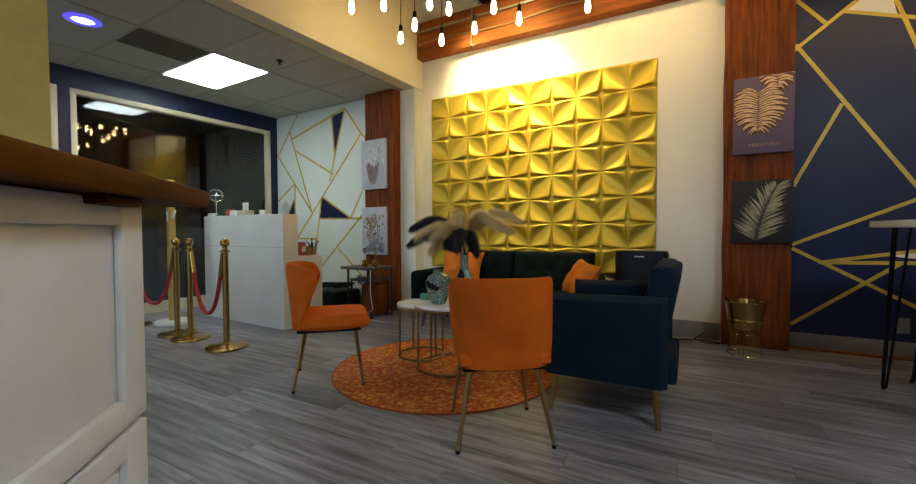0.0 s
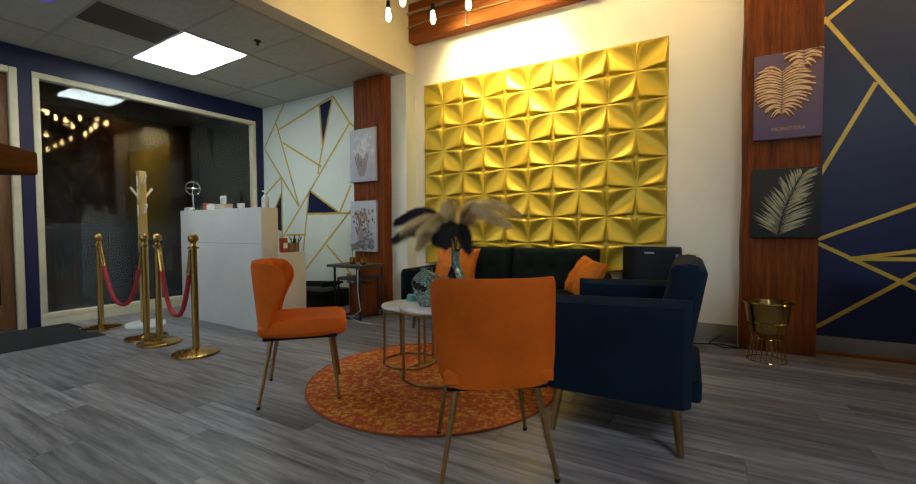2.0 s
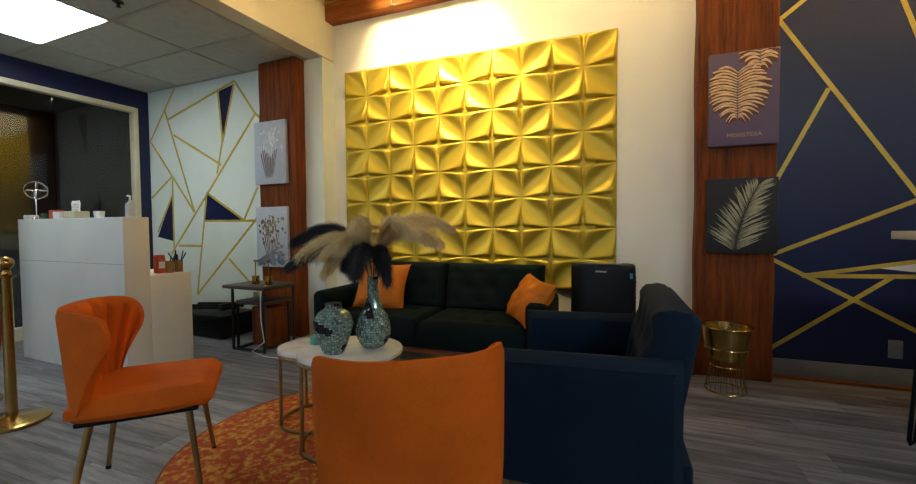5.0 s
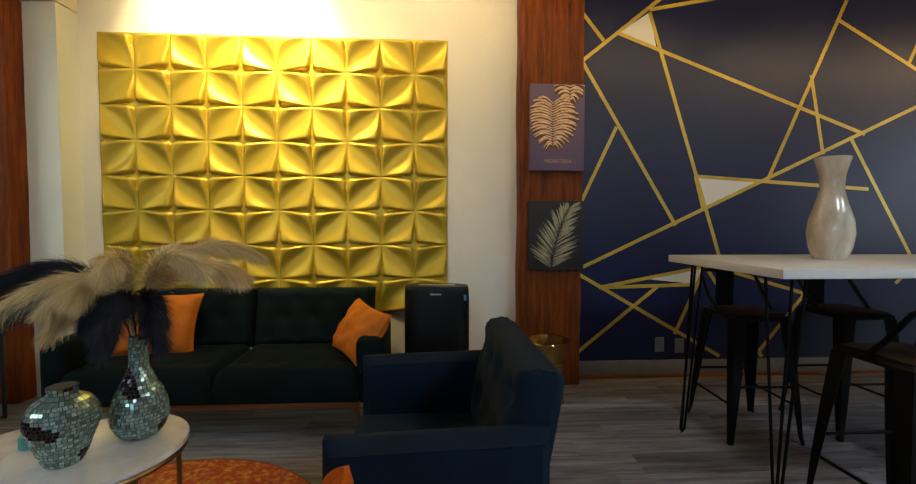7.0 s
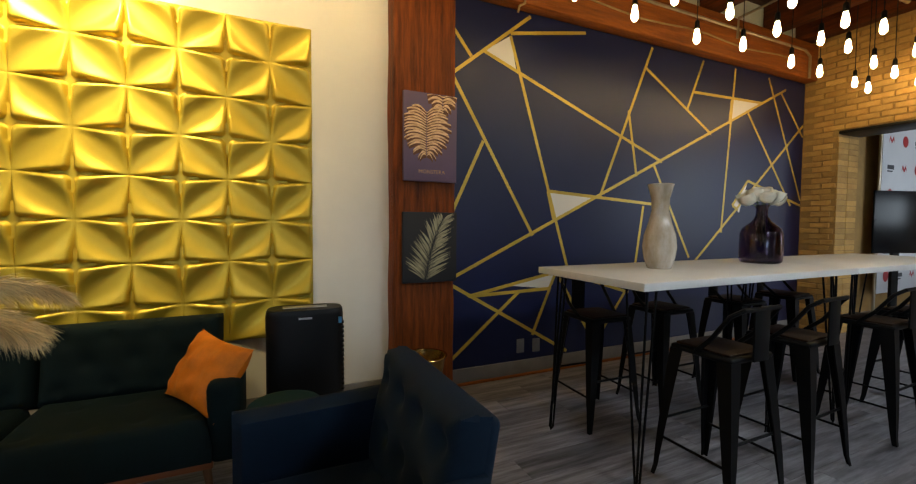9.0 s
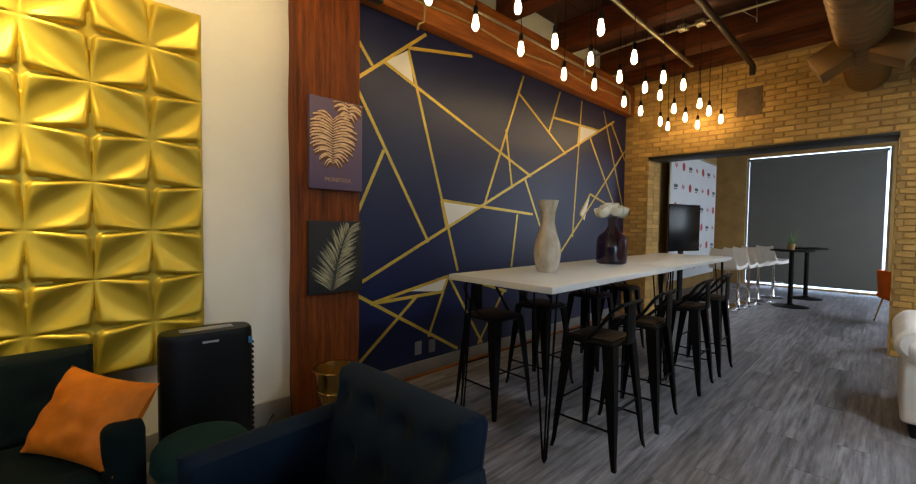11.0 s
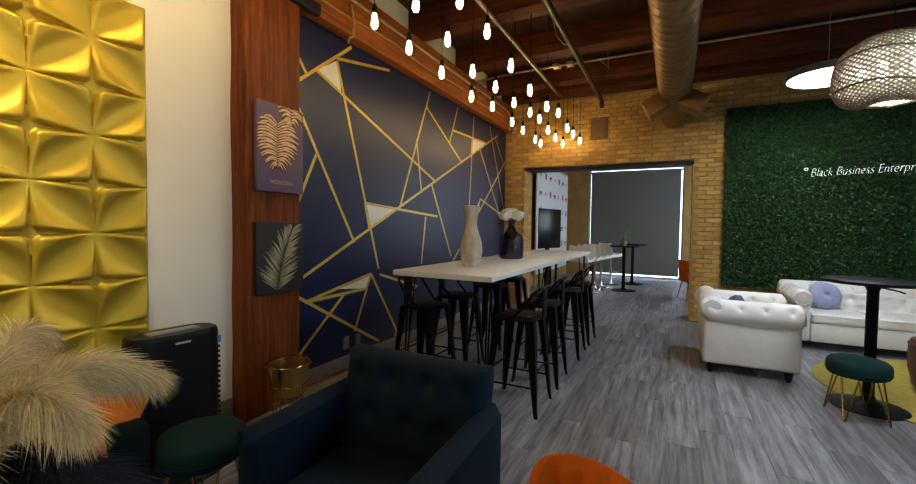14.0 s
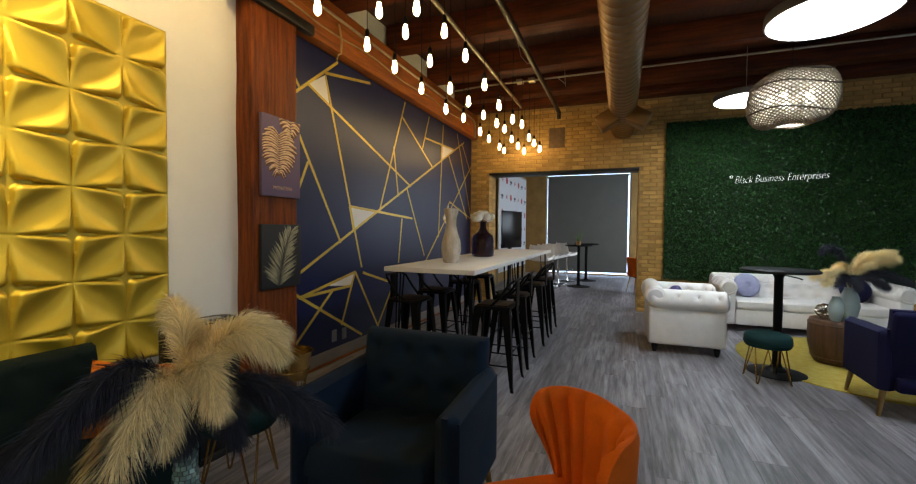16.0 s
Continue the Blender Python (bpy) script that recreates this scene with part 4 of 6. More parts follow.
# green sofa
t = thing("sofa", pose(-1.50, 4.10, 0), "dark green velvet futon sofa with buttoned cushions against the wall", "sofa")
part("seat_rail", box((-0.80, -0.04, 0.165), (0.79, 0.0, 0.20), 0.006), wood("sofa_rail_wood", (0.16, 0.045, 0.012), (0.28, 0.085, 0.025), 0.4), t, "reddish wooden front rail")
for s in (-1, 1):
    q = part("seat_cushion", tufted(0.785, 0.56, 0.19, 4, 2, 0.014, 40, 0.06), GREENV, t)
    q.matrix_basis = pose(s * 0.394, -0.07, 0.21) @ Matrix(((1, 0, 0, 0), (0, 0, 1, 0), (0, -1, 0, 0), (0, 0, 0, 1)))
    q = part("back_cushion", tufted(0.785, 0.40, 0.15, 4, 3, 0.016, 40, 0.06), GREENV, t)
    q.matrix_basis = pose(s * 0.394, 0.56, 0.345, -12, 0, 0)
    part("arm", box((s * 0.835 - 0.07, -0.05, 0.18), (s * 0.835 + 0.07, 0.56, 0.555), 0.045, 4), GREENV, t)
for x in (-0.75, 0.75):
    for y in (0.02, 0.50):
        part("leg", tapered_leg(x, y, 0.21, x + math.copysign(0.03, x), y - 0.02, 0.0, 0.022, 0.014), LEGWOOD, t)
t = tagged(part("throw_pillow", pillow(0.48, 0.35, 0.15, 0.018, 3), PILLOWO), "creased orange satin pillow leaning on the sofa arm", "pillow", "orange pillows on the sofa")
t.matrix_basis = pose(-0.750, 4.290, 0.535, -31, 4, -58)
t = tagged(part("throw_pillow", pillow(0.44, 0.40, 0.15, 0.010, 8), PILLOWO), "orange satin pillow at the far end of the sofa", "pillow", "orange pillows on the sofa")
t.matrix_basis = pose(-2.0, 4.42, 0.565, -20, 4, 12)

# rugs
def rug(name, cx, cy, r, material, label, sx=1.0):
    bm = lathe([(0.001, 0.009), (r * 0.5, 0.0095), (r - 0.02, 0.009), (r - 0.004, 0.010), (r, 0.006), (r, 0.0005)], 96)
    for v in bm.verts:
        v.co.x *= sx
    o = tagged(part(name, bm, material), label, "rug")
    o.matrix_basis = pose(cx, cy, 0)
    e = part("binding", tube([(p[0] * sx, p[1], 0.006) for p in ring_pts(r, 0.0, 96)], 0.006, 6, True), mat("rug_edge", (0.30, 0.06, 0.008), 0.9), o)
    return o


rug("round_rug", -1.40, 3.096, 0.757, RUGO, "round orange distressed rug on the floor")


def ring_table(cx, cy, r, h, label):
    t = thing("coffee_table", pose(cx, cy, 0.0), label, "coffee table", "nesting coffee tables")
    part("tabletop", lathe([(r - 0.008, h - 0.022), (r - 0.002, h - 0.018), (r, h - 0.012), (r - 0.004, h - 0.001), (r - 0.02, h), (0.001, h)], 56), MARBLE, t, "white marble tabletop")
    part("top_ring", tube(ring_pts(r - 0.012, h - 0.031, 48), 0.009, 8, True), ANTIQUE, t)
    part("base_ring", tube(ring_pts(r - 0.012, 0.020, 48), 0.009, 8, True), ANTIQUE, t)
    for k in range(4):
        a = radians(45 + 90 * k + 12)
        part("leg", tube([((r - 0.012) * math.cos(a), (r - 0.012) * math.sin(a), 0.015), ((r - 0.012) * math.cos(a), (r - 0.012) * math.sin(a), h - 0.03)], 0.009, 8), ANTIQUE, t)
    return t


ring_table(-1.38, 3.13, 0.25, 0.46, "round marble coffee table with a brass ring base on the rug")
ring_table(-1.70, 3.25, 0.19, 0.415, "lower round marble nesting table with a brass ring base")


def mosaic_vase(m, profile, rows, label):
    """A bottle vase covered with small mirror pieces."""
    t = thing("mosaic_vase", m, label, "vase", "mirror mosaic vases")
    part("vase_body", lathe([(max(0.001, r - 0.003), z) for r, z in profile], 32), GROUT, t)
    zs = [p[1] for p in profile]
    rs = [p[0] for p in profile]
    light, dark = bmesh.new(), bmesh.new()
    rng = random.Random(5)
    z0, z1 = zs[0] + 0.004, zs[-1]
    for i in range(rows):
        za, zb = z0 + (z1 - z0) * i / rows, z0 + (z1 - z0) * (i + 0.86) / rows
        ra, rb = np.interp(za, zs, rs), np.interp(zb, zs, rs)
        n = max(8, int(2 * math.pi * max(ra, rb) / 0.0125))
        off = rng.random()
        for k in range(n):
            a0, a1 = 2 * math.pi * (k + off) / n, 2 * math.pi * (k + off + 0.86 + rng.uniform(-.1, .05)) / n
            am, zm = (a0 + a1) / 2, (za + zb) / 2
            isd = math.sin(am * 2 + 9 * zm / z1) + 0.7 * math.sin(12 * zm / z1 + 1.0) > 0.95
            bm = dark if isd else light
            j = rng.uniform(-0.0012, 0.0012)
            q = [bm.verts.new(((r + j * s) * math.cos(a), (r + j * s) * math.sin(a), z)) for r, a, z, s in ((ra, a0, za, 1), (ra, a1, za, -1), (rb, a1, zb, -1), (rb, a0, zb, 1))]
            bm.faces.new(q)
    part("mosaic_skin", light, TESSERA, t, angle=1)["kind"] = "stuff"
    part("dark_mosaic_skin", dark, TESSERAD, t, angle=1)["kind"] = "stuff"
    return t


mosaic_vase(pose(-1.300, 3.205, 0.46), [(0.045, 0.0), (0.068, 0.02), (0.084, 0.06), (0.085, 0.10), (0.070, 0.15), (0.044, 0.20), (0.030, 0.24), (0.026, 0.30), (0.029, 0.345)], 30, "tall mirror mosaic bottle vase holding pampas plumes")
mosaic_vase(pose(-1.415, 3.045, 0.46), [(0.045, 0.0), (0.052, 0.015), (0.076, 0.08), (0.091, 0.13), (0.089, 0.16), (0.066, 0.195), (0.038, 0.208), (0.036, 0.225), (0.040, 0.235)], 22, "squat green mirror mosaic vase on the marble table")


def plume(bm, tip, apex, length_hair, count, rng, thick=0.0009):
    """A feathery pampas head on a stem that rises and bends over: many fine hanging hairs."""
    tip = Vector(tip)
    p0, p1 = Vector((tip.x * 0.03, tip.y * 0.03, 0)), Vector((tip.x * 0.22, tip.y * 0.22, apex * 1.25))

    def at(f):
        return p0 * (1 - f) ** 2 + p1 * 2 * f * (1 - f) + tip * f * f

    for i in range(count):
        f = 0.26 + 0.74 * ((i + rng.random()) / count) ** 0.85
        p = at(f)
        ax = (at(f + 0.02) - p).normalized()
        o = ax.orthogonal().normalized()
        a = rng.uniform(0, 2 * math.pi)
        side = o * math.cos(a) + ax.cross(o) * math.sin(a)
        env = math.sin(math.pi * min(1, (f - 0.26) / 0.74 * 0.80 + 0.14)) ** 0.6
        ln = length_hair * rng.uniform(0.45, 1.1) * (0.30 + 0.70 * env)
        d = (ax * rng.uniform(0.55, 1.1) + side * rng.uniform(0.1, 0.75) + Vector((0, 0, -rng.uniform(0.0, 0.35)))).normalized()
        q1 = p + d * ln * 0.5 + Vector((0, 0, -0.10 * ln))
        q2 = p + d * ln * 0.92 + Vector((0, 0, -0.32 * ln))
        n = d.cross(Vector((rng.uniform(-1, 1), rng.uniform(-1, 1), rng.uniform(-1, 1)))).normalized() * thick
        v = [bm.verts.new(x) for x in (p - n, p + n, q1 + n * 0.8, q1 - n * 0.8, q2)]
        bm.faces.new((v[0], v[1], v[2], v[3])), bm.faces.new((v[3], v[2], v[4]))
    add_tube(bm, [at(k / 10) for k in range(11)], 0.0025, 5, taper=0.4)


def plume_bunch(m, label, spec, hair, count):
    t = thing("pampas_bunch", m, label, "dried plant")
    rng = random.Random(11)
    for tip, apex, dark in spec:
        bm = bmesh.new()
        plume(bm, tip, apex, hair, count, rng)
        part("plume", bm, PLUMEN if dark else PLUMEC, t, "slate blue plume" if dark else "cream plume", angle=10)
    return t


plume_bunch(pose(-1.300, 3.205, 0.78), "cream and slate pampas plumes fanning out of the tall vase", [
    ((0.25, 0.42, 0.26), 0.38, False), ((0.24, 0.28, 0.19), 0.33, False), ((0.27, 0.14, 0.20), 0.32, False), ((0.25, -0.06, 0.25), 0.33, False), ((0.06, -0.23, 0.27), 0.32, False),
    ((0.10, 0.14, 0.28), 0.32, False), ((-0.06, -0.18, 0.18), 0.28, False), ((-0.16, -0.16, 0.15), 0.28, False), ((-0.27, -0.20, 0.14), 0.30, False), ((-0.24, -0.06, 0.05), 0.26, False),
    ((-0.34, -0.15, 0.21), 0.32, True), ((-0.37, -0.05, 0.14), 0.28, True), ((-0.31, -0.22, 0.10), 0.25, True), ((0.0, -0.17, 0.09), 0.22, True), ((0.13, -0.33, 0.08), 0.25, True),
    ((0.20, -0.20, 0.05), 0.22, True), ((0.10, -0.05, 0.10), 0.20, True), ((-0.08, -0.10, 0.10), 0.20, True)], 0.10, 4200)
t = thing("candle", pose(-1.60, 3.15, 0.415), "turquoise candle on a gold dish on the low table", "candle")
part("wax", lathe([(0.001, 0.085), (0.032, 0.085), (0.035, 0.08), (0.035, 0.012), (0.001, 0.012)], 24), TEALC, t)
part("dish", lathe([(0.001, 0.0), (0.04, 0.0), (0.048, 0.010), (0.05, 0.014), (0.044, 0.012), (0.001, 0.006)], 24), BRASS, t)


def pouf(m, label, group="green stools"):
    t = thing("stool", m, label, "stool", group)
    part("cushion", lathe([(0.001, 0.435), (0.12, 0.433), (0.160, 0.422), (0.178, 0.40), (0.182, 0.36), (0.176, 0.325), (0.165, 0.312), (0.001, 0.310)], 40), POUFV, t)
    part("piping", tube(ring_pts(0.180, 0.345, 40), 0.004, 6, True), POUFV, t)
    for k in range(4):
        a = radians(45 + 90 * k)
        c, s = math.cos(a), math.sin(a)
        part("hairpin_leg", tube([(0.12 * c - 0.05 * s, 0.12 * s + 0.05 * c, 0.315), (0.185 * c - 0.006 * s, 0.185 * s + 0.006 * c, 0.012), (0.188 * c, 0.188 * s, 0.006), (0.185 * c + 0.006 * s, 0.185 * s - 0.006 * c, 0.012), (0.12 * c + 0.05 * s, 0.12 * s - 0.05 * c, 0.315)], 0.0055, 6), BRASS, t)
    return t


pouf(pose(-0.41, 4.04, 0, 0, 0, 20), "bottle green velvet stool on brass hairpin legs beside the armchair")
pouf(pose(2.48, 1.0, 0, 0, 0, 10), "bottle green velvet stool on brass hairpin legs near the mustard rug")

# air purifier
t = thing("air_purifier", pose(-0.28, 4.49, 0, 0, 0, -4), "black tower air purifier with a vented top", "air purifier")


def tower(w, d, z0, z1, n=40, p=3.2):
    prof = []
    for k in range(n):
        a = 2 * math.pi * k / n
        c, s = math.cos(a), math.sin(a)
        prof.append((math.copysign(abs(c) ** (2 / p), c) * w / 2, math.copysign(abs(s) ** (2 / p), s) * d / 2))
    return prof


def tower_bm(w, d, levels):
    bm = bmesh.new()
    rings = []
    for z, k in levels:
        rings.append([bm.verts.new((x * k, y * k, z)) for x, y in tower(w, d, 0, 0)])
    for A_, B_ in zip(rings, rings[1:]):
        for k in range(len(A_)):
            bm.faces.new((A_[k], A_[(k + 1) % len(A_)], B_[(k + 1) % len(B_)], B_[k]))
    bm.faces.new(rings[0]), bm.faces.new(rings[-1])
    return bm


part("tower_body", tower_bm(0.42, 0.20, [(0.03, 1.0), (0.75, 1.0), (0.775, 0.985), (0.785, 0.95)]), BLACKP, t)
part("foot_plate", tower_bm(0.47, 0.26, [(0.0, 1.0), (0.018, 1.0), (0.03, 0.94)]), BLACKP, t)
part("control_strip", box((-0.12, -0.035, 0.785), (0.12, 0.035, 0.789), 0.002), mat("grey_control", (0.22, 0.22, 0.22), 0.3), t, "grey control strip")
for k in range(22):
    part("grille_slat", box((0.200, -0.055, 0.10 + k * 0.028), (0.2125, 0.055, 0.112 + k * 0.028), 0.001), BLACKP, t)
part("badge", box((-0.035, -0.1045, 0.735), (0.035, -0.1005, 0.745)), mat("grey_badge", (0.4, 0.4, 0.42), 0.4), t, "small pale maker's badge")
part("sticker", box((0.178, -0.09, 0.70), (0.196, -0.082, 0.735)), mat("blue_sticker", (0.05, 0.20, 0.42), 0.5), t, "small blue energy sticker")

# wire plant stand with a gold pot
t = thing("planter", pose(0.46, 4.50, 0), "gold metal pot on a wire stand beside the post", "planter")
part("pot", lathe([(0.085, 0.20), (0.105, 0.21), (0.135, 0.40), (0.143, 0.405), (0.143, 0.415), (0.132, 0.412), (0.102, 0.225), (0.001, 0.22)], 36), BRASS, t)
for rr, z in ((0.118, 0.275), (0.09, 0.165), (0.145, 0.41), (0.115, 0.006)):
    part("hoop", tube(ring_pts(rr, z, 36), 0.004, 6, True), BRASS, t)
for k in range(22):
    a = 2 * math.pi * k / 22
    part("wire", tube([(0.12 * math.cos(a), 0.12 * math.sin(a), 0.275), (0.088 * math.cos(a), 0.088 * math.sin(a), 0.165), (0.115 * math.cos(a), 0.115 * math.sin(a), 0.006)], 0.0022, 5), BRASS, t)


def canvas(m, w, h, material, label):
    """A stretched canvas; the picture looks to -y, its lower left corner at the origin."""
    t = thing("canvas_print", m, label, "painting")
    part("canvas", box((0, 0, 0), (w, 0.032, h), 0.004), material, t)
    return t


def leaf_blade(pts, y):
    return [(x, y, z) for x, z in pts]


def frond_blades(w, h, y, n, rng):
    """Narrow blades fanning up off a bent spine."""
    out = []
    for k in range(n):
        f = k / (n - 1)
        sx, sz = w * (0.41 + 0.12 * f + 0.19 * f * f), h * (0.03 + 0.86 * f)
        lean = math.atan2(w * (0.12 + 0.38 * f), h * 0.86)
        for s in (-1, 1):
            ln = w * 0.52 * (1 - 0.38 * f) * rng.uniform(0.70, 1.06)
            a = lean + s * radians(60 - 30 * f + rng.uniform(-7, 7))
            ex, ez = sx + ln * math.sin(a), sz + ln * math.cos(a)
            ex, ez = min(max(ex, 0.010), w - 0.006), min(ez, h - 0.006)
            dx, dz = -(ez - sz), ex - sx
            L_ = math.hypot(dx, dz) or 1
            wide = rng.uniform(0.0030, 0.0060)
            dx, dz = dx / L_ * wide, dz / L_ * wide
            mx, mz = (sx + ex) / 2, (sz + ez) / 2 + 0.006
            out.append(leaf_blade([(sx, sz), (mx - dx, mz - dz), (ex, ez), (mx + dx, mz + dz)], y - 0.0002 * (k % 5)))
    return out


rng = random.Random(21)
t = canvas(pose(0.377, 4.705, 1.568), 0.395, 0.610, CANVASP, "mauve canvas print of a golden monstera leaf on the timber post")


def monstera(cx, cz, w, h, cut_top=9.9, cut_right=9.9, ribs=18):
    """Curved ribs either side of a spine that points down: a lit upper half and a shaded lower half each."""
    lit, shade = [], []
    for k in range(ribs):
        f = (k + 0.25) / ribs
        zs = cz + h / 2 - h * (0.10 + 0.84 * f)
        for s in (-1, 1):
            half = w / 2 * math.sin(math.pi * (0.20 + 0.77 * f)) ** 0.85 * (1 + 0.09 * math.sin(2.7 * k + s))
            dz = h * (0.15 - 0.20 * f) + 0.010 * math.sin(3.1 * k)
            th = h / ribs * 1.45
            mid, up, lo = [], [], []
            for j in range(6):
                q = j / 5
                x = cx + s * (0.002 + half * q)
                z = zs + dz * q + h * 0.045 * math.sin(math.pi * q) - h * 0.05 * q * q
                t_ = th * (0.30 + 0.75 * math.sin(math.pi * (0.12 + 0.74 * q)))
                mid.append((x, z)), up.append((x, z + t_ * 0.46)), lo.append((x, z - t_ * 0.85))
            for j in range(5):
                for dst, A_, B_, lay in ((lit, mid, up, 0.0016), (shade, lo, mid, 0.0010)):
                    q = [(min(max(x, 0.003), cut_right), min(z, cut_top)) for x, z in (A_[j], A_[j + 1], B_[j + 1], B_[j])]
                    dst.append([(x, -lay - 0.0002 * (k % 3), z) for x, z in q])
    return lit, shade


for args in ((0.165, 0.325, 0.345, 0.37), (0.285, 0.600, 0.24, 0.27, 0.605, 0.392, 10)):
    lit, shade = monstera(*args)
    strips("leaf_print", lit, LEAFGOLD, t, "golden monstera leaf")
    strips("leaf_shade_print", shade, LEAFSHADE, t, "bronze shaded leaf ribs")
letters("lettering", "MONSTERA", 0.038, mat("gold_lettering", (0.46, 0.26, 0.13), 0.5), pose(0.205, -0.0008, 0.055, 90, 0, 0), t, extrude=0.0004, label="gold capital letters")
t = canvas(pose(0.372, 4.705, 0.858), 0.405, 0.496, CANVASB, "black canvas print of a pale gold palm frond")
strips("frond_print", frond_blades(0.405, 0.496, -0.0010, 60, rng), LEAFPALE, t, "pale gold frond")
for z0, hh, nm in ((1.47, 0.60, "pale canvas print of white flowers with bronze stems"), (0.67, 0.58, "pale canvas print of bronze reeds over grey rock")):
    t = canvas(pose(-3.51, 4.538, z0), 0.40, hh, CANVASW, nm)
    fl, st = [], []
    for k in range(90):
        x, z = 0.19 + rng.gauss(0, 0.075), hh * 0.66 + rng.gauss(0, hh * 0.11)
        r = rng.uniform(0.006, 0.016)
        fl.append([(x + r * math.cos(a), -0.001 - 0.0003 * (k % 6), z + r * math.sin(a) * 1.4) for a in (0.3, 1.5, 2.8, 4.2, 5.3)])
    for k in range(9):
        x = 0.19 + (k - 4) * 0.026
        b = 0.19 + (k - 4) * 0.010
        st.append([(b, -0.0035, hh * 0.10), (b + 0.003, -0.0035, hh * 0.10), (x + 0.006, -0.0035, hh * (0.50 + 0.06 * math.sin(k))), (x - 0.005, -0.0035, hh * (0.48 + 0.06 * math.sin(k)))])
    strips("flower_print", fl, WHITEF if z0 > 1 else mat("reed_print", (0.24, 0.15, 0.085), 0.6, var=0.2, island=0.4), t)["kind"] = "stuff"
    strips("stem_print", st, STEMB, t)
    if z0 < 1:
        rk = []
        for k in range(150):
            x, z = rng.uniform(0.03, 0.36), rng.uniform(0.02, 0.05 + 0.20 * rng.random())
            s = rng.uniform(0.01, 0.04)
            z = min(z, 0.03 + x * 0.55)
            rk.append([(min(x + s, 0.38), -0.0045 - 0.0002 * (k % 5), z + s * 0.6), (max(x - s, 0.006), -0.0045 - 0.0002 * (k % 5), z + s * 0.2), (x, -0.0045 - 0.0002 * (k % 5), max(0.006, z - s * 0.4))])
        strips("rock_print", rk, GREYF, t)

# reception counter seen at the start: set askew to the room
CM = Matrix.Translation((-0.276, 0.795, 0)) @ pose(0, 0, 0, 0, 0, 136.3)
t = thing("counter", CM, "white panelled counter with an oak top", "counter")
part("counter_body", box((-1.35, 0.075, 0.0), (0.375, 0.60, 1.020), 0.006), WHITEP, t)
part("countertop", box((-1.45, 0.0, 1.020), (0.572, 0.70, 1.056), 0.005, 2), COUNTERW, t, "glossy oak countertop")
part("support_block", box((0.20, 0.02, 1.006), (0.30, 0.075, 1.020), 0.003), COUNTERW, t)
for x0, x1 in ((-1.33, -0.73), (-0.72, -0.14), (-0.13, 0.37)):
    for z0, z1 in ((0.08, 0.335), (0.345, 0.645), (0.655, 1.018)):
        d = part("panel_door", box((x0, 0.062, z0), (x1, 0.075, z1), 0.002), WHITEP, t)
        for lo, hi in (((x0, 0.048, z0), (x0 + 0.05, 0.062, z1)), ((x1 - 0.07, 0.048, z0), (x1, 0.062, z1)), ((x0 + 0.05, 0.048, z1 - 0.04), (x1 - 0.07, 0.062, z1)), ((x0 + 0.05, 0.048, z0), (x1 - 0.07, 0.062, z0 + 0.045))):
            part("rail", box(lo, hi, 0.004), WHITEP, d)

# ---- entrance ----
t = thing("reception_desk", pose(0, 0, 0), "white laminate reception desk with a raised front", "desk")
part("raised_front", box((-4.70, 3.25, 0.0), (-3.29, 3.42, 1.13), 0.004), WHITEL, t)
part("lower_desk", box((-4.70, 3.42, 0.0), (-3.29, 3.72, 0.71), 0.004), WHITEL, t)
part("front_seam", box((-4.70, 3.2485, 0.80), (-3.29, 3.2505, 0.804)), mat("desk_seam", (0.4, 0.38, 0.35), 0.5), t)


def small_box(name, lo, hi, material, label, cat, bevel=0.003):
    o = tagged(part(name, box(lo, hi, bevel), material), label, cat)
    return o


rng = random.Random(4)
t = thing("wire_orb", pose(-4.55, 3.31, 1.13), "chrome ring orb ornament on a thin stem", "ornament")
part("base", lathe([(0.001, 0.012), (0.03, 0.012), (0.034, 0.0), (0.001, 0.0)], 20), CHROME, t)
part("stem", tube([(0, 0, 0.01), (0, 0, 0.17)], 0.004, 6), CHROME, t)
for k in range(5):
    e = Euler((radians(36 * k), radians(70 * k), radians(25 * k))).to_matrix()
    part("hoop", tube([e @ Vector((0.07 * math.cos(a), 0.07 * math.sin(a), 0)) + Vector((0, 0, 0.235)) for a in [i * 2 * math.pi / 32 for i in range(32)]], 0.004, 6, True), CHROME, t)
small_box("card_box", (-4.66, 3.27, 1.13), (-4.56, 3.33, 1.165), PAPER, "small white card box on the desk", "box")
small_box("card_stack", (-4.42, 3.28, 1.13), (-4.34, 3.34, 1.175), mat("dark_green_card", (0.02, 0.06, 0.03), 0.5), "dark green stack of cards", "cards")
small_box("card_holder", (-4.32, 3.29, 1.13), (-4.24, 3.35, 1.20), REDB, "red and white card holder", "card holder")
small_box("paper_pile", (-4.24, 3.28, 1.13), (-4.14, 3.36, 1.185), PAPER, "stack of white leaflets", "papers")
t = thing("tissue_box", pose(-4.02, 3.33, 1.13), "gold-rimmed tissue box with a pulled tissue", "tissue box")
part("box_body", box((-0.08, -0.05, 0.0), (0.08, 0.05, 0.055), 0.006), mat("tissue_card", (0.5, 0.45, 0.32), 0.6), t)
part("tissue", pillow(0.10, 0.10, 0.03, 0.012, 4), PAPER, t).matrix_basis = pose(0, 0, 0.09)
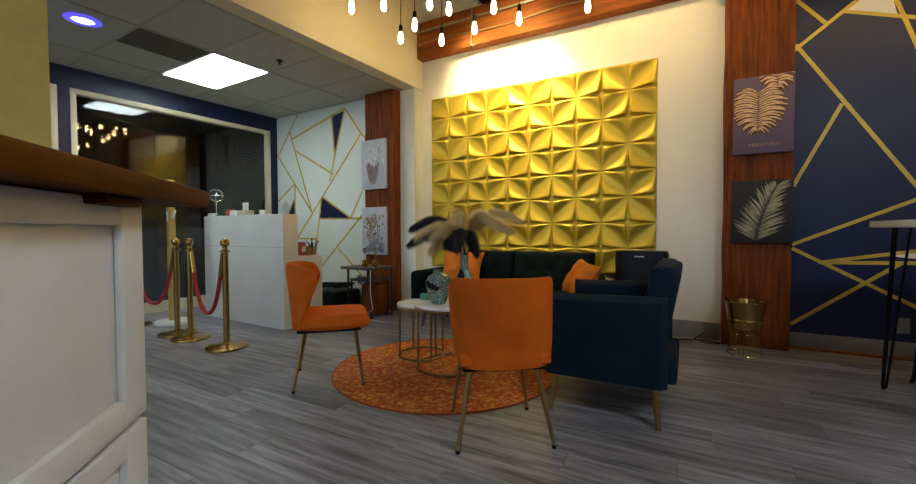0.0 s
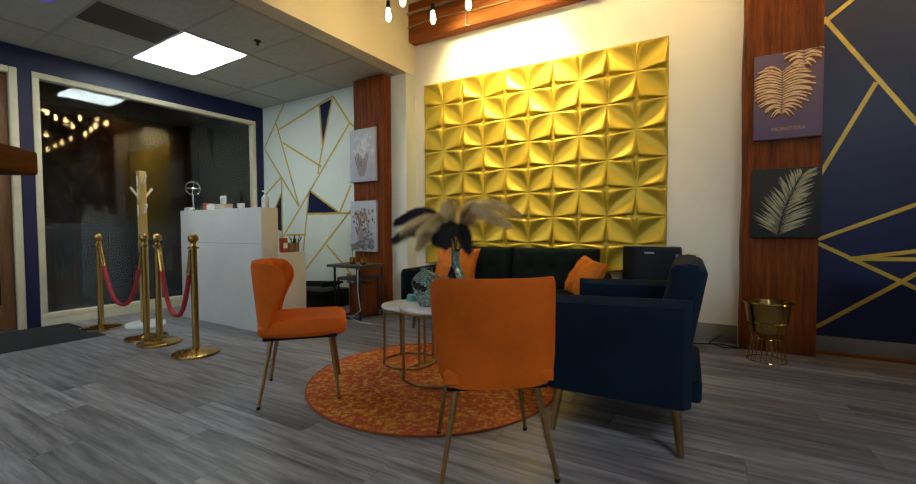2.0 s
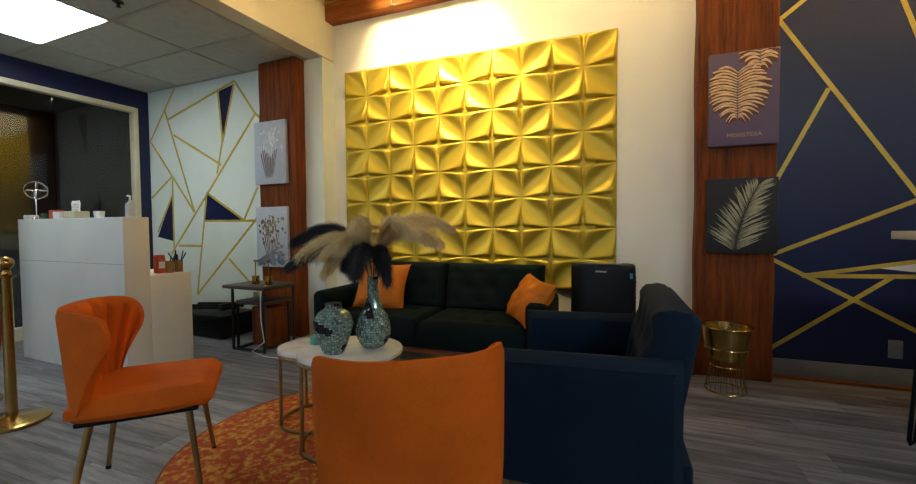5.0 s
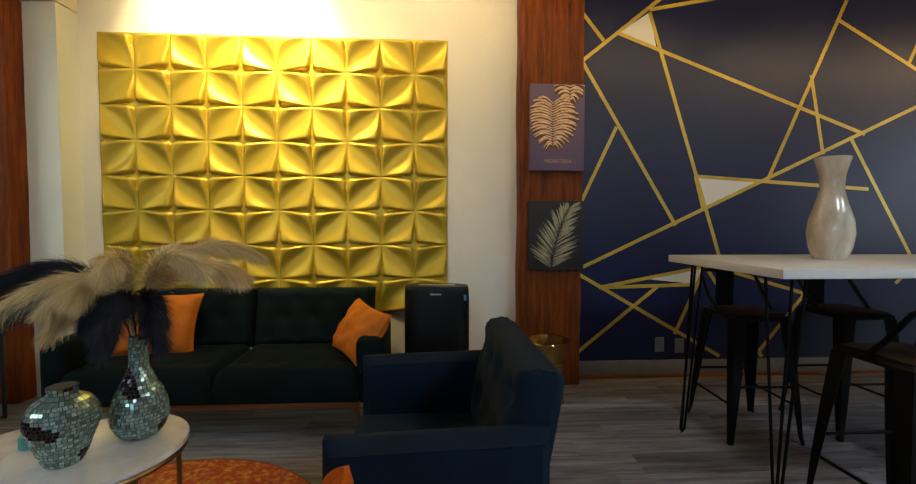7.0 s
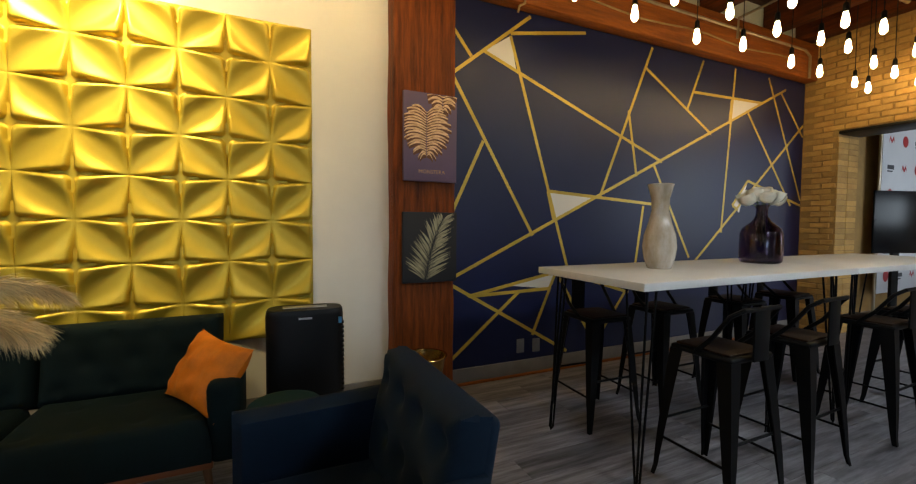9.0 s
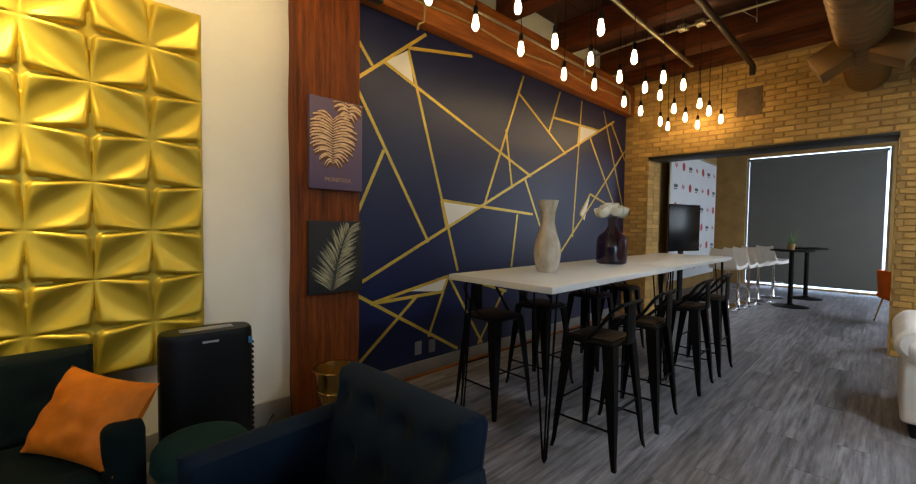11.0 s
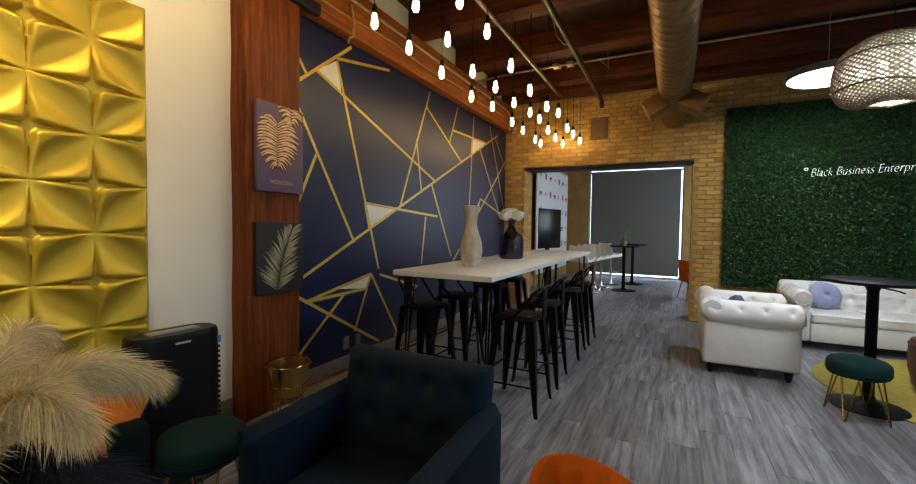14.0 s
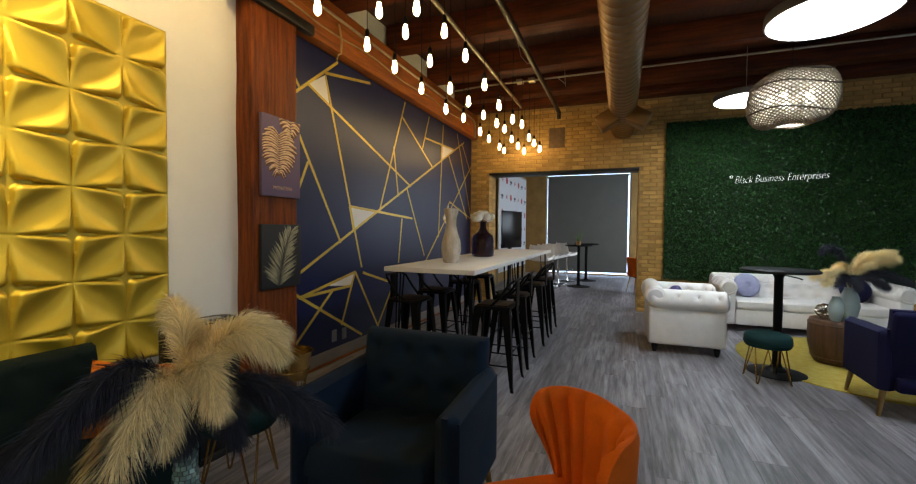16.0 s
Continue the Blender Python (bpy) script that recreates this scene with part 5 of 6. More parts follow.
t = thing("pen_pot", pose(-3.72, 3.33, 1.13), "white pot with wire flowers on the desk", "pot")
part("pot", lathe([(0.001, 0.0), (0.028, 0.0), (0.036, 0.05), (0.032, 0.05), (0.001, 0.045)], 20), PLASTICW, t)
for k in range(4):
    part("twig", tube([(0, 0, 0.04), (0.015 * (k - 1.5), 0.01, 0.13), (0.03 * (k - 1.5), 0.0, 0.16 + 0.02 * (k % 2))], 0.0025, 5), BLACKM, t)
t = thing("soap_bottle", pose(-3.36, 3.34, 1.13), "clear pump bottle of sanitiser on the desk", "bottle")
part("bottle", lathe([(0.001, 0.0), (0.028, 0.0), (0.03, 0.01), (0.03, 0.09), (0.012, 0.11), (0.012, 0.12)], 20), mat("frosted_bottle", (0.6, 0.63, 0.62), 0.25), t)
part("pump", tube([(0, 0, 0.12), (0, 0, 0.15), (-0.03, 0, 0.152)], 0.006, 6), PLASTICW, t)
t = small_box("red_canister", (-3.40, 3.50, 0.71), (-3.34, 3.56, 0.85), REDB, "red cardboard canister with a white label", "canister", 0.012)
lbl = part("label_patch", box((-3.339, 3.508, 0.75), (-3.3385, 3.552, 0.80)), PAPER, t, "white diamond label")
for k, (px, py) in enumerate(((-3.36, 3.60), (-3.37, 3.67))):
    t = thing("pen_cup", pose(px, py, 0.71), "brown kraft cup full of pens", "pen cup", "pen cups on the desk")
    part("cup", lathe([(0.001, 0.0), (0.03, 0.0), (0.033, 0.09), (0.030, 0.09), (0.028, 0.01), (0.001, 0.008)], 20), KRAFT, t)
    for q in range(6):
        part("pen", tube([(rng.uniform(-.015, .015), rng.uniform(-.015, .015), 0.02), (rng.uniform(-.05, .05), rng.uniform(-.05, .05), rng.uniform(0.12, 0.17))], 0.004, 6), [BLACKP, INKB, SPOTR, BLACKP, POUFV, BLACKP][q] if q != 2 else PURPLE, t)


def stanchion(x, y):
    t = thing("stanchion", pose(x, y, 0), "polished brass stanchion post with a ball top on the floor", "stanchion", "brass rope posts")
    part("base", lathe([(0.001, 0.0), (0.155, 0.0), (0.160, 0.006), (0.158, 0.018), (0.14, 0.026), (0.04, 0.034), (0.028, 0.042)], 44), BRASS, t)
    part("post", lathe([(0.024, 0.04), (0.0235, 0.80), (0.001, 0.80)], 20), BRASS, t)
    part("collar", lathe([(0.026, 0.79), (0.040, 0.795), (0.040, 0.802), (0.024, 0.808), (0.018, 0.825), (0.020, 0.835)], 24), BRASS, t)
    part("ball", lathe([(0.001, 0.832)] + [(0.036 * math.sin(radians(a)), 0.868 - 0.036 * math.cos(radians(a))) for a in range(15, 180, 15)] + [(0.001, 0.904)], 24), BRASS, t)
    return t


P4 = [(-4.80, 2.58), (-4.02, 2.64), (-3.74, 2.62), (-3.17, 2.62)]
for x, y in P4:
    stanchion(x, y)
for (xa, ya), (xb, yb), sag in ((P4[0], P4[1], 0.52), (P4[2], P4[3], 0.52)):
    t = thing("velvet_rope", pose(xa, ya, 0), "red velvet rope with brass ends hung between posts", "rope", "red ropes")
    pts = []
    for i in range(25):
        f = i / 24
        pts.append((0.03 + (xb - xa - 0.06) * f, (yb - ya) * f, 0.78 - sag * (1 - abs(2 * f - 1) ** 2.4)))
    part("rope", tube(pts[1:-1], 0.0165, 10), REDV, t)
    for q in (pts[0:3], pts[-3:]):
        part("rope_end", tube(q, 0.019, 10), BRASS, t)
t = thing("coat_rack", pose(-4.59, 2.86, 0), "light wooden coat rack post with white pegs on a round base", "coat rack")
part("base", lathe([(0.001, 0.0), (0.16, 0.0), (0.165, 0.01), (0.16, 0.03), (0.001, 0.035)], 40), PLASTICW, t)
part("post", box((-0.032, -0.032, 0.03), (0.032, 0.032, 1.50), 0.012, 3), POSTW, t)
for k, z in enumerate((1.40, 1.28, 1.12)):
    for s in (-1, 1):
        part("peg", box((s * 0.03, -0.008, 0.0), (s * 0.05, 0.012, 0.10), 0.006, 2, m=pose(0, 0, z, 0, s * 36, 90 * (k % 2))), PLASTICW, t)
    part("inlay", box((-0.012, -0.036, z - 0.05), (0.012, -0.030, z + 0.05), 0.002), PLASTICW, t)
o = tagged(part("doormat", box((-5.35, 1.35, 0.0), (-4.45, 2.50, 0.010), 0.004), MATB), "dark grey ribbed entrance mat", "doormat")
bm = bmesh.new()
for k in range(28):
    add_box(bm, (-5.32 + k * 0.031, 1.38, 0.0095), (-5.32 + k * 0.031 + 0.016, 2.47, 0.0135))
part("ribs", bm, MATB, o)["kind"] = "stuff"

# nest of side tables, box and phone lamps beside the left post
for k, (lo, hi, lab) in enumerate((((-3.34, 4.02, 0.50), (-2.86, 4.38, 0.56), "dark wooden side table on a black steel frame"), ((-3.22, 4.05, 0.38), (-2.90, 4.36, 0.43), "lower nested side table on a black steel frame"))):
    t = thing("side_table", pose(0, 0, 0), lab, "side table", "nested side tables")
    part("tabletop", box((lo[0], lo[1], hi[2] - 0.028), hi, 0.004), SIDEWOOD, t)
    x0, x1, y0, y1, z1 = lo[0] + 0.10 * (1 - k), hi[0] - 0.02, lo[1] + 0.02, hi[1] - 0.02, hi[2] - 0.028
    for yy in (y0, y1):
        part("frame_side", tube([(x0, yy, z1), (x0, yy, 0.014), (x1, yy, 0.014), (x1, yy, z1)], 0.012, 4), DARKSTEEL, t)
    part("stretcher", tube([(x0, y0, 0.014), (x0, y1, 0.014)], 0.012, 4), DARKSTEEL, t)
o = small_box("wooden_crate", (-3.16, 4.16, 0.03), (-2.92, 4.34, 0.36), TIMBER, "dark brown wooden box under the side table", "box", 0.008)
for x in (-3.10, -2.95):
    t = thing("charging_stand", pose(x, 4.16, 0.56), "small gold charging stand on the side table", "stand", "gold stands on the side table")
    part("block", box((-0.025, -0.02, 0), (0.025, 0.02, 0.075), 0.004), BRASS, t)
    part("stem", tube([(0, 0, 0.07), (0, 0, 0.20)], 0.004, 6), BRASS, t)
    part("head", box((-0.02, -0.006, 0.195), (0.02, 0.006, 0.21), 0.003), BRASS, t)
o = tagged(part("white_cable", tube([(-2.92, 4.10, 0.565), (-2.87, 4.0, 0.52), (-2.86, 3.99, 0.30), (-2.84, 4.0, 0.12), (-2.92, 3.95, 0.05), (-2.80, 3.96, 0.02), (-2.70, 4.0, 0.006)], 0.004, 6), PLASTICW), "white charging cable hanging to the floor", "cable")
t = thing("equipment_case", pose(-3.95, 4.42, 0), "black equipment case on the floor", "case")
part("case_body", box((-0.36, -0.20, 0.0), (0.32, 0.20, 0.22), 0.02, 3), BLACKP, t)
part("lid_edge", box((-0.365, -0.205, 0.15), (0.325, 0.205, 0.165), 0.004), BLACKM, t)
t = thing("folded_tripod", pose(-3.9, 4.40, 0.22), "black folded tripod lying on the case", "tripod")
for k in range(3):
    part("leg", tube([(-0.32, -0.10 + 0.06 * k, 0.03 + 0.012 * k), (0.26, 0.02 + 0.05 * k, 0.045 + 0.015 * k)], 0.014, 8), BLACKM, t)
    part("clamp", box((0.08, -0.06 + 0.055 * k, 0.02), (0.13, -0.01 + 0.055 * k, 0.085), 0.006), BLACKP, t)
for (x, z, y, mm) in ((-3.72, 0.32, 4.70, OUTLETM), (-3.60, 0.31, 4.70, OUTLETM), (1.46, 0.25, 4.90, OUTLETM), (1.62, 0.24, 4.90, OUTLETM)):
    o = tagged(part("wall_outlet", box((x - 0.036, y - 0.008, z - 0.058), (x + 0.036, y, z + 0.058), 0.003), mm), "grey plastic wall outlet plate", "outlet", "wall outlets")
    for dz in (-0.024, 0.024):
        part("socket", box((x - 0.016, y - 0.0095, z + dz - 0.014), (x + 0.016, y - 0.0078, z + dz + 0.014), 0.001), mm, o)
o = tagged(part("floor_cable", tube([(0.20, 4.87, 0.06), (0.12, 4.80, 0.008), (0.22, 4.70, 0.006), (0.32, 4.74, 0.006), (0.20, 4.78, 0.012), (0.02, 4.72, 0.006), (-0.12, 4.62, 0.03)], 0.005, 6), BLACKP), "black power cable on the floor by the wall", "cable")

# ---- bar ----
for k in range(2):
    x0 = 1.046 + k * 1.858
    t = thing("bar_table", pose(x0, 3.274, 0.008), "long white bar table on black hairpin legs", "bar table", "bar tables end to end")
    part("tabletop", box((0, 0, 0.966), (1.855, 0.80, 1.004), 0.003), WHITEL, t)
    for lx, ly in ((0.06, 0.07), (0.06, 0.73), (1.80, 0.07), (1.80, 0.73)):
        sx = 1 if lx < 1 else -1
        part("hairpin_leg", tube([(lx + sx * 0.10, ly, 0.966), (lx + 0.012 * sx, ly - 0.006, 0.02), (lx, ly, 0.000), (lx - 0.002, ly + 0.008, 0.02), (lx, ly + (0.09 if ly < 0.4 else -0.09), 0.966)], 0.0065, 6), BLACKM, t)
        part("hairpin_rod", tube([(lx + 0.04 * sx, ly, 0.966), (lx, ly, 0.012)], 0.0065, 6), BLACKM, t)


def bar_stool(m, label):
    """A pressed-steel bar stool with a low back; its back is on the -y side."""
    t = thing("bar_stool", m, label, "bar stool", "black stools at the bar")
    part("seat", box((-0.155, -0.155, 0.655), (0.155, 0.155, 0.685), 0.014, 3), BLACKM, t)
    part("seat_pad", box((-0.135, -0.135, 0.685), (0.135, 0.135, 0.697), 0.005), BROWNSEAT, t, "dark wooden seat pad")
    for sx in (-1, 1):
        for sy in (-1, 1):
            bm = bmesh.new()
            rings = []
            for z, off, w in ((0.665, 0.122, 0.062), (0.45, 0.146, 0.052), (0.20, 0.172, 0.036), (0.05, 0.186, 0.024), (0.0, 0.196, 0.020)):
                a, b = sx * off, sy * off
                rings.append([bm.verts.new(p) for p in ((a + sx * w * .5, b + sy * w * .5, z), (a - sx * w * .6, b + sy * w * .5, z), (a - sx * w * .45, b + sy * w * .3, z), (a + sx * w * .3, b + sy * w * .3, z), (a + sx * w * .3, b - sy * w * .45, z), (a + sx * w * .5, b - sy * w * .6, z))])
            for A_, B_ in zip(rings, rings[1:]):
                for k in range(6):
                    bm.faces.new((A_[k], A_[(k + 1) % 6], B_[(k + 1) % 6], B_[k]))
            bm.faces.new(rings[0]), bm.faces.new(rings[-1])
            part("leg", bm, BLACKM, t)
    for sx in (-1, 1):
        part("footrest", tube([(sx * 0.175, -0.175, 0.20), (sx * 0.175, 0.175, 0.20)], 0.007, 6), BLACKM, t)
        part("footrest", tube([(-0.162, sx * 0.162, 0.30), (0.162, sx * 0.162, 0.30)], 0.007, 6), BLACKM, t)
    part("back_hoop", tube([(-0.15, 0.02, 0.675), (-0.168, -0.07, 0.76), (-0.165, -0.150, 0.875), (-0.13, -0.185, 0.905), (0.13, -0.185, 0.905), (0.165, -0.150, 0.875), (0.168, -0.07, 0.76), (0.15, 0.02, 0.675)], 0.011, 8), BLACKM, t)
    part("back_plate", box((-0.055, -0.190, 0.67), (0.055, -0.180, 0.90), 0.004), BLACKM, t)
    return t


s0 = bar_stool(pose(1.515, 3.232, 0), "matte black metal bar stool with a low back")
for x in (2.128, 3.015, 3.635):
    copy_thing(s0, pose(x, 3.24, 0, 0, 0, random.uniform(-3, 3)))
for x, y in ((1.500, 4.06), (2.115, 4.068), (2.95, 4.06), (3.64, 4.07)):
    copy_thing(s0, pose(x, y, 0, 0, 0, 180 + random.uniform(-5, 5)))

t = thing("marble_vase", pose(1.68, 3.73, 1.012), "cream and gold swirled glass vase on the bar", "vase")
part("vase_body", lathe([(0.001, 0.0), (0.062, 0.0), (0.069, 0.006), (0.087, 0.06), (0.097, 0.13), (0.090, 0.20), (0.065, 0.28), (0.048, 0.35), (0.052, 0.42), (0.074, 0.505), (0.069, 0.508), (0.045, 0.42), (0.043, 0.35), (0.056, 0.28), (0.001, 0.1)], 40), SHELL, t)
t = thing("bottle_vase", pose(2.72, 3.75, 1.012), "smoky purple glass bottle vase with white roses", "vase")
part("bottle", lathe([(0.001, 0.0), (0.115, 0.0), (0.128, 0.012), (0.132, 0.06), (0.130, 0.20), (0.115, 0.245), (0.06, 0.29), (0.038, 0.33), (0.034, 0.38), (0.044, 0.40), (0.044, 0.41), (0.030, 0.405), (0.026, 0.33), (0.10, 0.235), (0.118, 0.19), (0.118, 0.03), (0.001, 0.02)], 40), SMOKE, t)
rng = random.Random(9)
for k, (rx, ry, rz) in enumerate(((0, 0, 0.50), (0.07, 0.02, 0.485), (-0.07, 0.01, 0.485), (0.02, 0.07, 0.48), (0.03, -0.07, 0.475), (-0.05, -0.06, 0.47), (0.115, -0.03, 0.455), (-0.115, 0.03, 0.455), (-0.05, 0.08, 0.46))):
    bm = bmesh.new()
    for rad, nn, lip in ((0.016, 3, 28), (0.029, 5, 40), (0.043, 6, 58)):
        for q in range(nn):
            a0 = 2 * math.pi * (q + 0.3 * rng.random()) / nn + rad * 60
            span = 2 * math.pi / nn * 0.72
            grid = []
            for i in range(6):
                f = i / 5
                pol = radians(165 - (165 - lip) * f)
                rr = rad * (1 + 0.10 * (q % 2) + 0.22 * max(0, f - 0.75) * 4 * rad / 0.043)
                grid.append([bm.verts.new((rr * math.sin(pol) * math.cos(a0 + w_ * span), rr * math.sin(pol) * math.sin(a0 + w_ * span), rr * math.cos(pol) - 0.006 * f * w_ * w_)) for w_ in (-1, -0.5, 0, 0.5, 1)])
            for A_, B_ in zip(grid, grid[1:]):
                for w_ in range(4):
                    bm.faces.new((A_[w_], A_[w_ + 1], B_[w_ + 1], B_[w_]))
    o = part("rose", bm, ROSE, t)
    o.matrix_basis = pose(rx, ry, rz, rng.uniform(-15, 15) - ry * 200, rng.uniform(-15, 15) + rx * 200, 0) @ Matrix.Diagonal((1.2, 1.2, 1.1, 1))
    part("rose_stem", tube([(rx, ry, rz - 0.02), (rx * 0.2, ry * 0.2, 0.39), (rx * 0.3, ry * 0.3, 0.15)], 0.003, 5), GREENL, t)

# ---- brick end of the room ----
hd = thing("hedge_panel", pose(5.51, 0, 0), "artificial green hedge panel covering the brick wall", "hedge wall")
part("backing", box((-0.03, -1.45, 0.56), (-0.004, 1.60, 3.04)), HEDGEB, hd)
rngn = np.random.default_rng(7)
NLV = 46000
cy, cz = rngn.uniform(-1.45, 1.60, NLV), rngn.uniform(0.56, 3.04, NLV)
cx = -0.032 - rngn.uniform(0, 0.045, NLV) ** 1.0
L0 = rngn.uniform(0.011, 0.024, NLV)
a = rngn.uniform(0, 2 * math.pi, NLV)
tl = rngn.uniform(-0.9, 0.9, NLV)
dv = np.stack([np.sin(tl) * 0.8, np.cos(a), np.sin(a)], 1)
dw = np.stack([rngn.uniform(-0.6, 0.6, NLV), -np.sin(a), np.cos(a)], 1)
c0 = np.stack([cx, cy, cz], 1)
vv = np.stack([c0 - dv * L0[:, None], c0 + dw * L0[:, None] * 0.55, c0 + dv * L0[:, None], c0 - dw * L0[:, None] * 0.55], 1).reshape(-1, 3)
lv = raw("leaves", [tuple(p) for p in vv.tolist()], [(4 * i, 4 * i + 1, 4 * i + 2, 4 * i + 3) for i in range(NLV)], HEDGE, hd)
lv["kind"] = "stuff"
sg = thing("wall_sign", pose(5.425, 0.67, 2.05), "white script lettering sign on the hedge panel", "sign")
letters("lettering", "Black Business Enterprises", 0.148, NEON, pose(0, 0, 0, 90, 0, -90) @ pose(0, 0, 0, 0, 0, 2) @ Matrix.Diagonal((0.72, 1.1, 1, 1)), sg, shear=0.35, extrude=0.005, align="LEFT", bold=-0.0050)
part("star", tube(ring_pts(0.018, 0, 8), 0.005, 5, True), NEON, sg).matrix_basis = pose(0, 0.04, 0.10, 0, 90, 0)


def rolled(bm, p0, p1, r, n=40, buttons=6, depth=0.032):
    """A padded roll with buttoned dimples, from p0 to p1."""
    p0, p1 = Vector(p0), Vector(p1)
    ax = (p1 - p0).normalized()
    sd = ax.cross(Vector((0, 0, 1))).normalized()
    up = sd.cross(ax)
    L_ = (p1 - p0).length
    rings = []
    for i in range(n + 1):
        f = i / n
        e = min(f, 1 - f) * L_ / 0.05
        k = 0.72 + 0.28 * math.sqrt(max(0, 1 - (1 - min(1, e)) ** 2))
        ring = []
        for q in range(24):
            a = 2 * math.pi * q / 24
            rr = r * k
            for b in range(buttons):
                for aa in (radians(150), radians(30)):
                    da = math.atan2(math.sin(a - aa), math.cos(a - aa)) * r
                    dl = (f - (b + 0.5) / buttons) * L_
                    d2 = da * da + dl * dl
                    rr -= depth * math.exp(-d2 / 0.0008) + depth * 0.3 * math.exp(-d2 / 0.006)
            ring.append(bm.verts.new(p0.lerp(p1, f) + sd * math.cos(a) * rr + up * math.sin(a) * rr))
        rings.append(ring)
    for A_, B_ in zip(rings, rings[1:]):
        for q in range(24):
            bm.faces.new((A_[q], A_[(q + 1) % 24], B_[(q + 1) % 24], B_[q]))
    bm.faces.new(rings[0][::-1]), bm.faces.new(rings[-1])
    return bm


def chesterfield(m, w, d, label, nb, seats):
    """A white rolled-arm buttoned sofa; it faces -y, its back at +y, centred on x."""
    t = thing("chesterfield", m, label, "sofa" if w > 1.3 else "armchair", "white chesterfield seats")
    r, top = 0.115, 0.60
    part("base", box((-w / 2 + 0.21, -d / 2 + 0.045, 0.09), (w / 2 - 0.21, d / 2 - 0.06, 0.30), 0.02), LEATHER, t)
    for s in (-1, 1):
        part("arm_body", box((s * (w / 2 - 0.13) - 0.075, -d / 2 + 0.02, 0.09), (s * (w / 2 - 0.13) + 0.075, d / 2 - 0.05, top), 0.03, 3), LEATHER, t)
        part("arm_roll", rolled(bmesh.new(), (s * (w / 2 - 0.115), -d / 2 + 0.01, top - 0.02), (s * (w / 2 - 0.115), d / 2 - 0.06, top - 0.02), r, 40, 4), LEATHER, t)
        part("arm_scroll", tube(arc(0, 0, 0.075, 20, 320, 14), 0.006, 6), LEATHER, t).matrix_basis = pose(s * (w / 2 - 0.115), -d / 2 + 0.003, top - 0.02, 90, 0, 0)
    part("back_body", box((-w / 2 + 0.10, d / 2 - 0.20, 0.09), (w / 2 - 0.10, d / 2 - 0.05, top + 0.02), 0.03, 3), LEATHER, t)
    part("back_roll", rolled(bmesh.new(), (-w / 2 + 0.02, d / 2 - 0.115, top + 0.01), (w / 2 - 0.02, d / 2 - 0.115, top + 0.01), r, int(40 * w), nb), LEATHER, t)
    b = part("inner_back", tufted(w - 0.42, 0.26, 0.09, nb, 2, 0.03, int(44 * w), 0.04), LEATHER, t)
    b.matrix_basis = pose(0, d / 2 - 0.19, 0.36)
    sw = (w - 0.42) / seats
    for k in range(seats):
        part("seat_cushion", box((-w / 2 + 0.21 + k * sw + 0.004, -d / 2 + 0.03, 0.30), (-w / 2 + 0.21 + (k + 1) * sw - 0.004, d / 2 - 0.22, 0.415), 0.035, 4), LEATHER, t)
        part("piping", tube([(-w / 2 + 0.215 + k * sw, -d / 2 + 0.032, 0.395), (-w / 2 + 0.205 + (k + 1) * sw, -d / 2 + 0.032, 0.395)], 0.006, 6), LEATHER, t)
    for k in range(2 * seats):
        part("button", lathe([(0.001, 0.0), (0.013, 0.002), (0.001, 0.008)], 12), LEATHER, t).matrix_basis = pose(-w / 2 + 0.21 + (k + 0.5) * sw / 2, -d / 2 + 0.05, 0.20, 90, 0, 0)
    for x in (-w / 2 + 0.10, w / 2 - 0.10):
        for y in (-d / 2 + 0.10, d / 2 - 0.12):
            part("foot", lathe([(0.001, 0.0), (0.018, 0.0), (0.026, 0.03), (0.034, 0.06), (0.03, 0.095), (0.001, 0.095)], 14, (x, y)), BLACKP, t)
    return t


chesterfield(pose(3.50, 1.58, 0, 0, 0, 0), 0.98, 0.82, "white buttoned leather chesterfield armchair", 5, 1)
chesterfield(pose(4.93, -0.02, 0, 0, 0, -90), 2.05, 0.84, "white buttoned leather chesterfield sofa before the hedge", 10, 3)


def round_pillow(m, r, material, label):
    bm = bmesh.new()
    rings = []
    for s in (1, -1):
        for i in range(9):
            f = i / 8 if s == 1 else 1 - i / 8
            if s == -1 and i == 0:
                continue
            rr = max(0.002, r * f)
            z = s * 0.07 * math.sqrt(max(0, 1 - f ** 2.6)) * (1 - 0.4 * math.exp(-(f / 0.12) ** 2))
            rings.append([bm.verts.new((rr * math.cos(k * 2 * math.pi / 64), rr * math.sin(k * 2 * math.pi / 64), z + (0.005 * f * (1 - f) * 4 if k % 2 else 0) * s)) for k in range(64)])
    for A_, B_ in zip(rings, rings[1:]):
        for k in range(64):
            bm.faces.new((A_[k], A_[(k + 1) % 64], B_[(k + 1) % 64], B_[k]))
    o = tagged(part("round_pillow", bm, material, angle=80), label, "pillow", "round pleated pillows")
    o.matrix_basis = m
    part("button", lathe([(0.001, 0.05), (0.018, 0.048), (0.022, 0.04), (0.001, 0.036)], 14), material, o)
    return o


